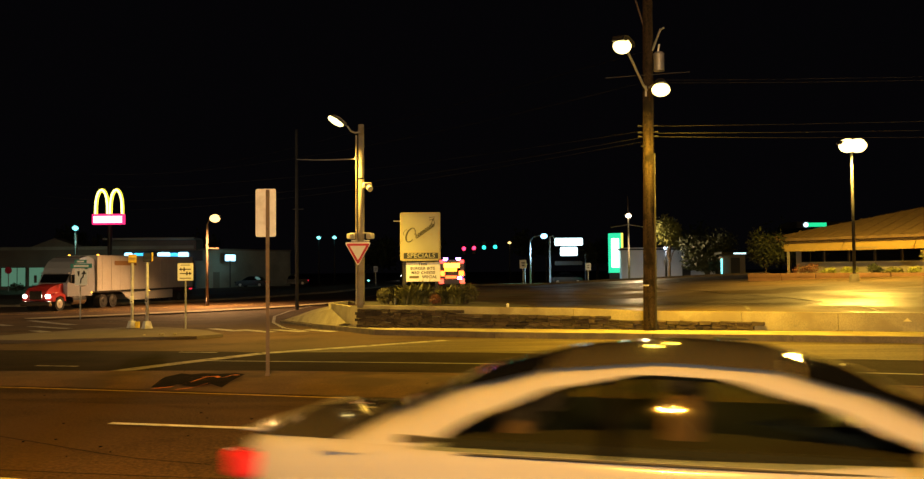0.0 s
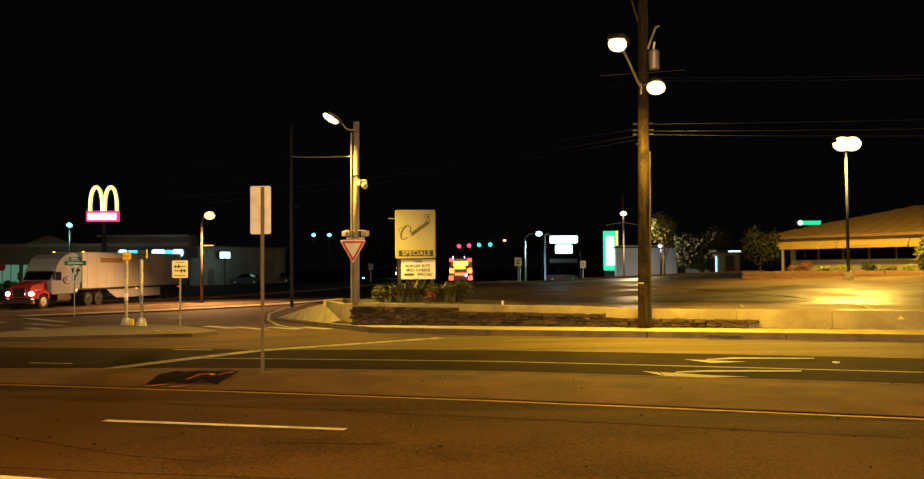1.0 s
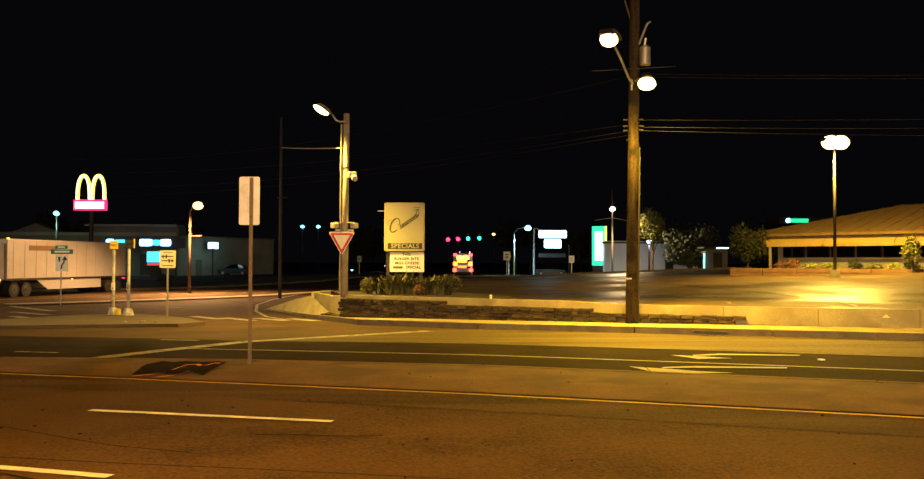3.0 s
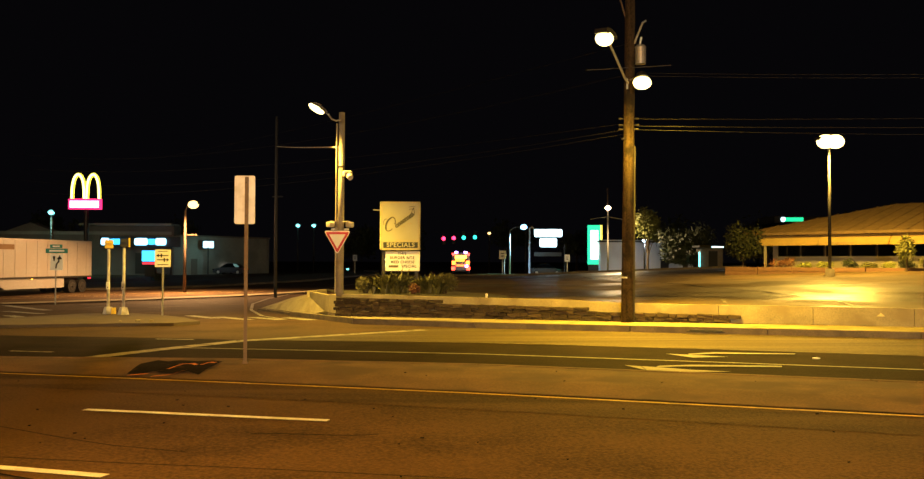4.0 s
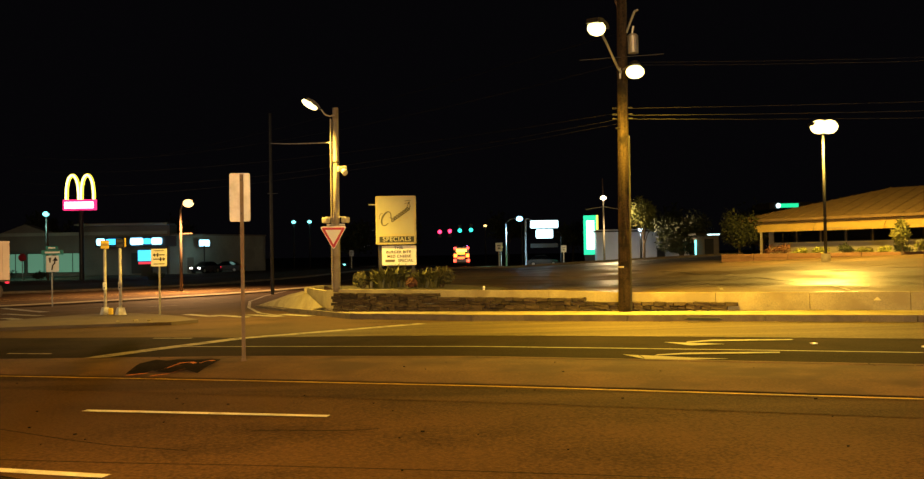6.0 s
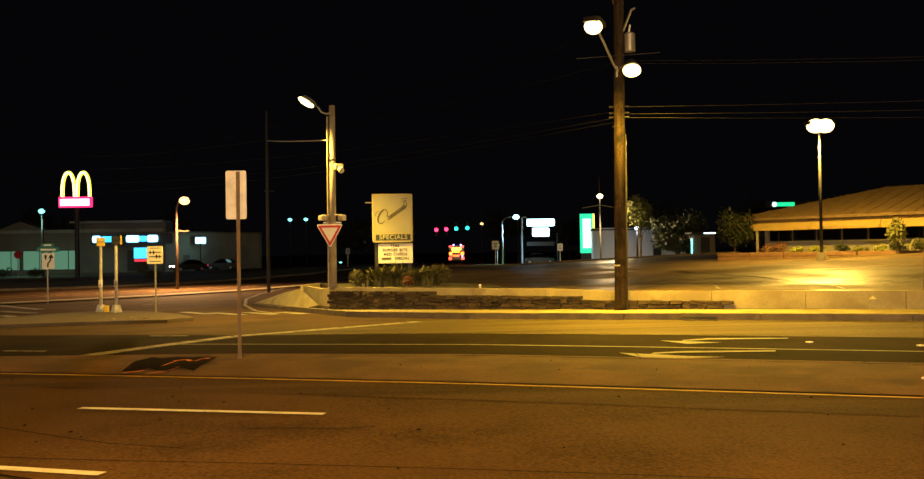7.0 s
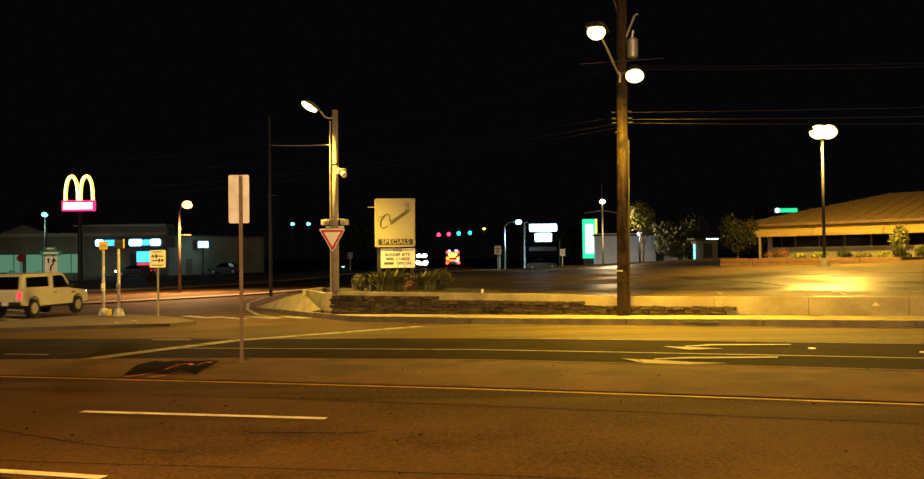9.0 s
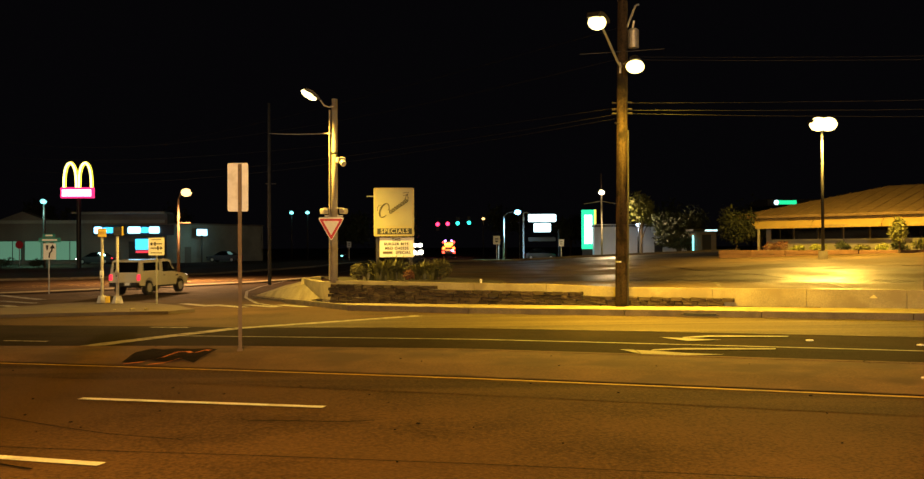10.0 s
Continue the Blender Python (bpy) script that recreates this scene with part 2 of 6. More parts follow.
def tube(bm, pts, r, seg=6):
    """One swept tube through the points."""
    pts = [Vector(p) for p in pts]
    rings, side = [], None
    for i, p in enumerate(pts):
        d = (pts[min(i + 1, len(pts) - 1)] - pts[max(i - 1, 0)]).normalized()
        side = d.orthogonal().normalized() if side is None else (side - d * side.dot(d)).normalized()
        up = d.cross(side)
        rings.append([bm.verts.new(p + side * (r * math.cos(6.28318 * k / seg)) + up * (r * math.sin(6.28318 * k / seg))) for k in range(seg)])
    for a, b in zip(rings, rings[1:]):
        for k in range(seg):
            bm.faces.new((a[k], a[(k + 1) % seg], b[(k + 1) % seg], b[k]))
    bm.faces.new(rings[0])
    bm.faces.new(rings[-1][::-1])
    return bm


def prism(bm, outline, axis, a, b):
    """Extrude a 2D outline along an axis from a to b: axis y takes (x, z) points, x takes (y, z), z takes (x, y)."""
    put = {"y": lambda p, d: (p[0], d, p[1]), "x": lambda p, d: (d, p[0], p[1]), "z": lambda p, d: (p[0], p[1], d)}[axis]
    va = [bm.verts.new(put(p, a)) for p in outline]
    vb = [bm.verts.new(put(p, b)) for p in outline]
    n = len(outline)
    bm.faces.new(va)
    bm.faces.new(vb[::-1])
    for i in range(n):
        bm.faces.new((va[i], va[(i + 1) % n], vb[(i + 1) % n], vb[i]))
    return bm


def B():
    return bmesh.new()


def drape(bm, left, right, height, lift, step=1.0, across=1):
    """A band between two plan polylines of equally many points, laid on height(x, y) + lift."""
    rows = []
    for i in range(len(left) - 1):
        l0, l1, r0, r1 = (Vector(p) for p in (left[i], left[i + 1], right[i], right[i + 1]))
        k = max(1, int(max((l1 - l0).length, (r1 - r0).length) / step))
        for j in range(k + (i == len(left) - 2)):
            f = j / k
            a, b = l0.lerp(l1, f), r0.lerp(r1, f)
            rows.append([a.lerp(b, q / across) for q in range(across + 1)])
    vs = [[bm.verts.new((p.x, p.y, height(p.x, p.y) + lift)) for p in row] for row in rows]
    for a, b in zip(vs, vs[1:]):
        for i in range(across):
            bm.faces.new((a[i], b[i], b[i + 1], a[i + 1]))
    return bm


def line(name, p, q, width, material, label, height=ground_z, lift=0.016, category="road marking"):
    """A painted line on the road between two plan points."""
    p, q = Vector(p), Vector(q)
    side = (q - p).orthogonal().normalized() * width / 2
    ob = part(name, drape(B(), [p - side, q - side], [p + side, q + side], height, lift), material)
    return tagged(ob, label, category, kind="structure")


# ---- ground and streets ----
def axis_steps(lo, hi, fine_lo, fine_hi, fine):
    v = [fine_lo + i * fine for i in range(int((fine_hi - fine_lo) / fine) + 1)]
    d = fine
    while v[-1] < hi:
        d *= 1.25
        v.append(v[-1] + d)
    d = fine
    while v[0] > lo:
        d *= 1.25
        v.insert(0, v[0] - d)
    return v


def build_ground():
    xs, ys = axis_steps(-1500, 1500, -70, 60, 2.0), axis_steps(-300, 3000, -10, 140, 2.0)
    bm = B()
    vs = [[bm.verts.new((x, y, ground_z(x, y) - 0.03)) for y in ys] for x in xs]
    for a, b in zip(vs, vs[1:]):
        for j in range(len(ys) - 1):
            bm.faces.new((a[j], b[j], b[j + 1], a[j + 1]))
    tagged(part("ground", bm, DIRT), "dark bare soil and sparse grass at night", "ground", kind="structure")
    bm = drape(B(), [(-75, 0), (45, -36)], [(-75, 62), (45, 24)], ground_z, 0.0, step=1.5, across=36)
    bm2 = drape(bm, [(-75, 62.0), (-6.0, 39.9)], [(-44, 100), (16, 132)], ground_z, 0.0, step=2, across=24)
    tagged(part("road", bm2, ASPHALT), "dark worn asphalt of the main road and crossing street", "road", kind="structure")
    bm = drape(B(), [(-44, 100.2), (16, 132.2)], [(-60, 190), (60, 190)], ground_z, 0.0, step=2, across=20)
    tagged(part("road", bm, ASPHALT), "dark asphalt of the distant street", "road", kind="structure")


build_ground()

# far kerb line and the back of the pavement, from the slip lane's corner along the main road
KERB = [(-8.6, 40.6), (-6.0, 34.0), (-2.9, 27.6), (0.8, 24.9), (4.8, 23.0), (11.1, 20.5), (20.5, 16.9), (45.0, 7.6)]
BACK = [(-5.4, 35.0), (-4.6, 32.0), (-3.75, 29.7), (0.95, 27.0), (5.15, 24.85), (12.0, 22.35), (21.2, 18.7), (45.6, 9.4)]
tagged(part("pavement", drape(B(), KERB[1:], BACK[1:], ground_z, 0.15, 0.8, 3), CONCRETE), "pale concrete pavement along the street", "pavement", kind="structure")


def kerb_band(pts, name, width=0.16, height=0.17, z=ground_z, material=None):
    bm = B()
    for p, q in zip(pts, pts[1:]):
        p, q = Vector(p), Vector(q)
        k = max(1, round((q - p).length / 3.0))
        for i in range(k):
            a, b = p.lerp(q, i / k), p.lerp(q, (i + 0.995) / k)
            side = (b - a).orthogonal().normalized() * width / 2
            vs = []
            for c, s in ((a, -1), (a, 1), (b, 1), (b, -1)):
                w = c + side * s
                vs.append((w.x, w.y))
            lo = [bm.verts.new((x, y, z(x, y) - 0.05)) for x, y in vs]
            hi = [bm.verts.new((x, y, z(x, y) + height)) for x, y in vs]
            bm.faces.new(hi)
            for j in range(4):
                bm.faces.new((lo[j], lo[(j + 1) % 4], hi[(j + 1) % 4], hi[j]))
    return tagged(part(name, bm, material or KERB_GREY), "weathered concrete kerb with joints", "kerb", kind="structure")


kerb_band(KERB[1:], "kerb")

# the restaurant's lot
LOTF = [(-3.6, 30.1), (1.05, 27.35), (5.25, 25.2), (12.1, 22.7), (21.3, 19.05), (45.7, 9.75)]
LOTB = [(-1.0, 70.0), (6.0, 74.0), (14.0, 76.0), (26.0, 76.0), (50.0, 70.0), (90.0, 50.0)]
tagged(part("parking_lot", drape(B(), LOTF, LOTB, lot_z, 0.0, 0.7, 64), LOT_ASPHALT), "smooth lamp-lit asphalt of a raised parking lot", "parking lot", kind="structure")


def wall_run(name, pts, bottom, top, thick, material, label):
    """A wall along plan points, cast in panels."""
    wall = tagged(new(name), label, "retaining wall", kind="structure")
    for p, q in zip(pts, pts[1:]):
        p, q = Vector(p), Vector(q)
        k = max(1, round((q - p).length / 2.4))
        n = (q - p).orthogonal().normalized()
        if n.y < 0:
            n = -n
        for i in range(k):
            bm = B()
            a, b = p.lerp(q, i / k), p.lerp(q, (i + 1) / k - 0.012 / (q - p).length)
            cs = [(a, 0), (b, 0), (b, 1), (a, 1)]
            lo = [bm.verts.new((*(c + n * thick * s), bottom(*c))) for c, s in cs]
            hi = [bm.verts.new((*(c + n * thick * s), top(*c))) for c, s in cs]
            bm.faces.new(hi)
            for j in range(4):
                bm.faces.new((lo[j], lo[(j + 1) % 4], hi[(j + 1) % 4], hi[j]))
            part("wall_panel", bm, material, wall)
    return wall


wall_run("wall_lot", [(-3.6, 29.95), (1.0, 27.2), (5.2, 25.05), (12.05, 22.55), (21.25, 18.9), (45.6, 9.6)],
         lambda x, y: ground_z(x, y), lambda x, y: 0.64 if x < 4.6 else 0.58, 0.18, CONCRETE, "low pale concrete retaining wall with joints")

# median island of the main road
MN = [(-14.5, 16.35), (-10.5, 15.2), (-7.0, 14.28), (-3.0, 13.05), (0.4, 11.97), (5.45, 10.15), (14.0, 7.05), (45.0, -4.3)]
MF = [(-14.5, 16.45), (-10.5, 16.0), (-6.7, 15.55), (-3.5, 15.2), (0.5, 14.3), (6.5, 12.1), (15.0, 9.0), (45.6, -2.2)]
bm = drape(B(), MN, MF, ground_z, 0.12, 0.8, 3)
for i, v in enumerate(bm.verts):
    v.co.z -= (0.10, 0.03, 0.0, 0.0)[i % 4]
tagged(part("median", bm, MEDIAN), "worn brown concrete traffic median", "median", kind="structure")
kerb_band(MF, "kerb", 0.14, 0.13, material=MEDIAN)


# painted markings
def shifted(pts, d):
    return [(x - d * math.sin(ROAD_TURN), y - d * math.cos(ROAD_TURN)) for x, y in pts]


bm = drape(B(), shifted(MN, 0.19), shifted(MN, 0.11), ground_z, 0.016, 1.0)
tagged(part("yellow_line", bm, YELLOW_LINE), "thin yellow edge line beside the median", "road marking", kind="structure")
bm = drape(B(), shifted(MN, 1.35), shifted(MN, 0.30), ground_z, 0.006, 1.0, 3)
tagged(part("road", bm, DARKER_ASPHALT), "darker asphalt strip beside the median", "road", kind="structure")
for p, q in (((-4.29, 10.54), (-1.31, 9.78)), ((-5.75, 8.15), (-2.78, 7.25)), ((8.2, 7.4), (11.1, 6.6)), ((-16.0, 13.6), (-13.1, 12.8))):
    line("lane_dash", p, q, 0.12, WHITE_LINE, "white lane dash on asphalt")
line("lane_line", (-5.57, 18.70), (0.58, 17.12), 0.10, ARROW_WHITE, "long white lane line")
line("lane_line", (0.58, 17.12), (28.0, 6.9), 0.10, ARROW_WHITE, "long white lane line")
line("lane_line", (-4.45, 20.9), (0.67, 19.79), 0.08, FADED_LINE, "faded white lane line")
line("lane_line", (0.67, 19.79), (30.0, 8.9), 0.08, FADED_LINE, "faded white lane line")
for p, q in zip([(-6.89, 16.17), (-6.01, 18.16), (-4.77, 20.55)], [(-6.01, 18.16), (-4.77, 20.55), (-0.63, 24.1)]):
    line("stop_line", p, q, 0.42, WORN_LINE, "wide worn white stop line")



# ---- poles, lamps and signs ----
def plate(bm, w, h, y=0.0, t=0.006, c=(0, 0), r=0.04):
    """A thin upright plate with rounded corners, facing -y."""
    pts = []
    for cx, cz, a0 in ((w / 2 - r, h / 2 - r, 0), (-w / 2 + r, h / 2 - r, 90), (-w / 2 + r, -h / 2 + r, 180), (w / 2 - r, -h / 2 + r, 270)):
        for k in range(4):
            a = radians(a0 + 30 * k)
            pts.append((c[0] + cx + r * math.cos(a), c[1] + cz + r * math.sin(a)))
    return prism(bm, pts, "y", y - t / 2, y + t / 2)


def bars(name, rows, material, parent, y):
    """Unreadable writing as plain bars: rows of (x, z, width, height)."""
    for x, z, w, h in rows:
        part(name, box(B(), (x, y, z), (w, 0.004, h)), material, parent)


def words(name, text, size, material, parent, at, rot=(90, 0, 0)):
    cu = bpy.data.curves.new(name, "FONT")
    cu.body, cu.size, cu.align_x, cu.align_y, cu.extrude, cu.offset, cu.space_character = text, size, "CENTER", "CENTER", 0.003, size * 0.02, 1.12
    tmp = bpy.data.objects.new(name, cu)
    me = bpy.data.meshes.new_from_object(tmp)
    bpy.data.objects.remove(tmp)
    me.materials.clear()
    me.materials.append(material)
    ob = new(name, me)
    ob.parent = parent
    ob.matrix_local = pose(*at, *rot)
    return ob


def cobra_head(parent, at, turn, lens=SODIUM_GLOW, size=1.0, tip=0.0, bowl=(1.2, 0.95, 0.8), metal=None):
    """Flat street lamp head with a bowl lens beneath; its arm side faces +x before the turn."""
    m = pose(*at, 0, tip, turn)
    h = part("lamp_head", prism(B(), [(-0.36, -0.02), (-0.30, 0.09), (-0.05, 0.13), (0.26, 0.08), (0.34, 0.03), (0.34, -0.03)], "y", -0.14, 0.14), metal or GALV, parent, "grey cast metal lamp head")
    h.matrix_local = m @ Matrix.Scale(size, 4)
    # lens ball enlarged to imitate the round glow about the lamp
    lens_ob = part("lamp_lens", ball(B(), (-0.10, 0, -0.09), 0.20, bowl, 16), lens, h, "glowing sodium lens", smooth=True)
    return lens_ob


def utility_pole():
    t = thing("utility_pole", "tall weathered wooden utility pole with two sodium lamps and a transformer", "utility pole", (5.06, 24.75, 0.02))
    part("pole", rod(B(), (0, 0, 0), (0.10, -0.1, 11.6), 0.175, 0.125, 20), POLE_WOOD, t, smooth=True)
    # lamp on a slanted arm
    arm = part("lamp_arm", tube(B(), [(0.02, -0.14, 6.75), (-0.14, -0.35, 6.9), (-0.6, -1.25, 7.35), (-0.88, -1.85, 7.55)], 0.035, 8), GALV, t)
    part("arm_bracket", box(B(), (0.03, -0.15, 6.75), (0.16, 0.08, 0.3)), GALV, arm)
    cobra_head(t, (-0.97, -2.08, 7.62), 60, size=1.2, metal=DARK_METAL)
    # flood lamp on the other side
    part("flood_bracket", tube(B(), [(0.05, -0.12, 6.85), (0.12, -0.5, 6.85), (0.2, -0.95, 6.78)], 0.03, 8), GALV, t)
    fl = part("flood_lamp", rod(B(), (0.2, -0.95, 6.86), (0.2, -1.03, 6.70), 0.13, 0.2, 14), DARK_METAL, t)
    # this lens too is swollen to the size of its glow
    part("lamp_lens", ball(B(), (0.2, -1.06, 6.60), 0.23, (1.1, 0.9, 0.8)), SODIUM_GLOW, fl, "glowing sodium lens", smooth=True)
    # transformer, insulators, crossbar
    tr = part("transformer", rod(B(), (0.36, -0.14, 7.32), (0.36, -0.14, 7.8), 0.15, 0.15, 16), GALV, t, "grey cylindrical transformer")
    part("lid", rod(B(), (0.36, -0.14, 7.8), (0.36, -0.14, 7.86), 0.16, 0.10, 16), GALV, tr)
    part("bushing", rod(B(), (0.34, -0.14, 7.86), (0.38, -0.14, 8.08), 0.025, 0.03, 8), SIGN_WHITE, tr)
    part("cutout", tube(B(), [(0.18, -0.14, 7.9), (0.42, -0.14, 8.5), (0.52, -0.14, 8.55)], 0.03, 8), GALV, t)
    part("crossbar", tube(B(), [(-1.16, -0.18, 7.13), (1.22, -0.18, 7.28)], 0.012, 6), DARK_METAL, t)
    part("guy_bracket", tube(B(), [(-0.30, -0.1, 9.5), (0.06, -0.05, 8.3)], 0.025, 6), DARK_WOOD, t)
    for z in (5.76, 5.58, 5.46):
        part("cable_clamp", rod(B(), (-0.26, -0.16, z), (-0.14, -0.16, z), 0.030, 0.022, 8), DARK_METAL, t)
        part("cable_clamp", rod(B(), (0.18, -0.16, z + 0.01), (0.30, -0.16, z + 0.01), 0.022, 0.030, 8), DARK_METAL, t)
    part("steel_band", rod(B(), (0, 0, 5.2), (0, 0, 5.24), 0.158, 0.158, 20), DARK_METAL, t)
    part("steel_band", rod(B(), (0, 0, 1.28), (0, 0, 1.32), 0.178, 0.178, 20), GALV, t)
    part("conduit", tube(B(), [(0.17, -0.06, 0.0), (0.20, -0.09, 5.0)], 0.03, 8), DARK_METAL, t)
    return t


def lot_lamp():
    x, y = 19.45, 44.5
    z = lot_z(x, y)
    t = thing("lot_lamp", "tall dark parking lot lamp with a glaring sodium head", "lamp post", (x, y, z))
    part("pole", rod(B(), (0, 0, 0), (0, 0, 8.0 - z), 0.085, 0.06, 12), BLACK, t, smooth=True)
    part("base", rod(B(), (0, 0, 0), (0, 0, 0.4), 0.26, 0.22, 14), CONCRETE, t)
    for s in (-1, 1):
        h = part("lamp_head", box(B(), (0.42 * s, -0.1, 8.06 - z), (0.6, 0.55, 0.18), 0, 0.05), DARK_METAL, t, "dark metal lamp box")
        # oversized overlapping balls imitate the bloom of the lamp head
        part("lamp_lens", ball(B(), (0.25 * s, -0.18, 7.92 - z), 0.46, (1.0, 0.8, 0.78)), LOT_GLOW, h, "sodium lens swollen to the size of its bloom", smooth=True)
    part("cross_arm", box(B(), (0, 0, 8.0 - z), (0.5, 0.08, 0.08)), DARK_METAL, t)
    return t


def corner_lamp_pole():
    t = thing("street_lamp", "pale street lamp pole with a cobra head lamp and signals", "street lamp", (-3.68, 30.1, 0.56))
    part("pole", rod(B(), (0, 0, 0), (0.04, 0, 6.28), 0.13, 0.10, 16), PALE_POLE, t, smooth=True)
    part("lamp_arm", tube(B(), [(0.02, -0.1, 6.02), (-0.14, -0.12, 5.98), (-0.30, -0.13, 6.04), (-0.42, -0.14, 6.22)], 0.03, 8), GALV, t)
    cobra_head(t, (-0.70, -0.15, 6.40), 8, size=0.85, tip=32, bowl=(1.75, 0.9, 0.7), metal=DARK_METAL)
    part("conduit", tube(B(), [(-0.14, -0.06, 0.1), (-0.12, -0.06, 5.9)], 0.03, 8), PALE_POLE, t)
    part("steel_band", rod(B(), (0.02, 0, 4.38), (0.02, 0, 4.44), 0.125, 0.125, 16), DARK_METAL, t)
    cm = part("signal_bracket", tube(B(), [(0.1, -0.05, 4.1), (0.3, -0.08, 4.15)], 0.03, 8), SIGNAL_PALE, t)
    part("camera_housing", box(B(), (0.24, -0.1, 4.17), (0.30, 0.28, 0.20), 25, 0.04), SIGNAL_PALE, cm, "small pale housing with a visor")
    part("visor", rod(B(), (0.30, -0.2, 4.10), (0.38, -0.32, 4.02), 0.09, 0.10, 12), SIGNAL_PALE, cm)
    for sx, tn in ((-1, 50), (1, -40)):
        h = part("signal_head", box(B(), (0, 0, 0), (0.24, 0.20, 0.19), 0, 0.03), SIGNAL_PALE, t, "pale pedestrian signal housing seen from behind")
        h.matrix_local = pose(0.33 * sx, 0.0, 2.44, 0, 0, tn)
        part("visor", prism(B(), [(-0.14, 0.09), (0.14, 0.09), (0.14, 0.115), (-0.14, 0.115)], "y", -0.24, -0.11), SIGNAL_PALE, h)
    part("signal_bracket", box(B(), (0, -0.02, 2.28), (0.62, 0.06, 0.06)), GALV, t)
    return t


def yield_sign():
    t = thing("yield_sign", "red and white triangular yield sign on the lamp pole", "road sign", (-3.75, 29.93, 2.38))
    w, h = 0.42, 0.37
    tri = lambda k: [(-w * k, h * k), (0, -h * k), (w * k, h * k)]

    def rounded(k, r):
        p = [Vector(q) for q in tri(k)]
        out = []
        for i in range(3):
            a, b, c = p[i - 1], p[i], p[(i + 1) % 3]
            for s in range(5):
                f = s / 4
                u, v = b + (a - b).normalized() * r, b + (c - b).normalized() * r
                out.append((u.lerp(b, f).lerp(b.lerp(v, f), f)).to_tuple())
        return out
    part("border", prism(B(), rounded(1.10, 0.10), "y", 0.0, 0.008), SIGN_WHITE, t)
    part("red_band", prism(B(), rounded(0.98, 0.08), "y", -0.006, -0.001), SIGN_RED, t)
    part("centre", prism(B(), [(x, z + 0.040) for x, z in rounded(0.66, 0.03)], "y", -0.011, -0.007), SIGN_WHITE, t)
    part("bracket", box(B(), (0.03, 0.03, 0.02), (0.06, 0.05, 0.5)), GALV, t)
    return t


def median_sign():
    t = thing("median_sign", "back of a tall narrow metal sign on a steel post", "road sign", (-3.34, 14.55, 0.04))
    part("post", box(B(), (0.02, 0, 1.55), (0.058, 0.04, 3.1), 8), POST_RUST, t, "brown weathered steel post")
    part("plate", plate(B(), 0.34, 0.80, 0.045, 0.008, (-0.02, 2.72), 0.03), SIGN_BACK, t, "unpainted aluminium sign back")
    part("base", box(B(), (0.02, 0, 0.04), (0.10, 0.09, 0.05), 8, 0.01), POST_RUST, t)
    for z in (2.45, 3.0):
        part("bolt", rod(B(), (0.02, -0.02, z), (0.02, -0.035, z), 0.014, 0.014, 8), DARK_METAL, t)
    return t


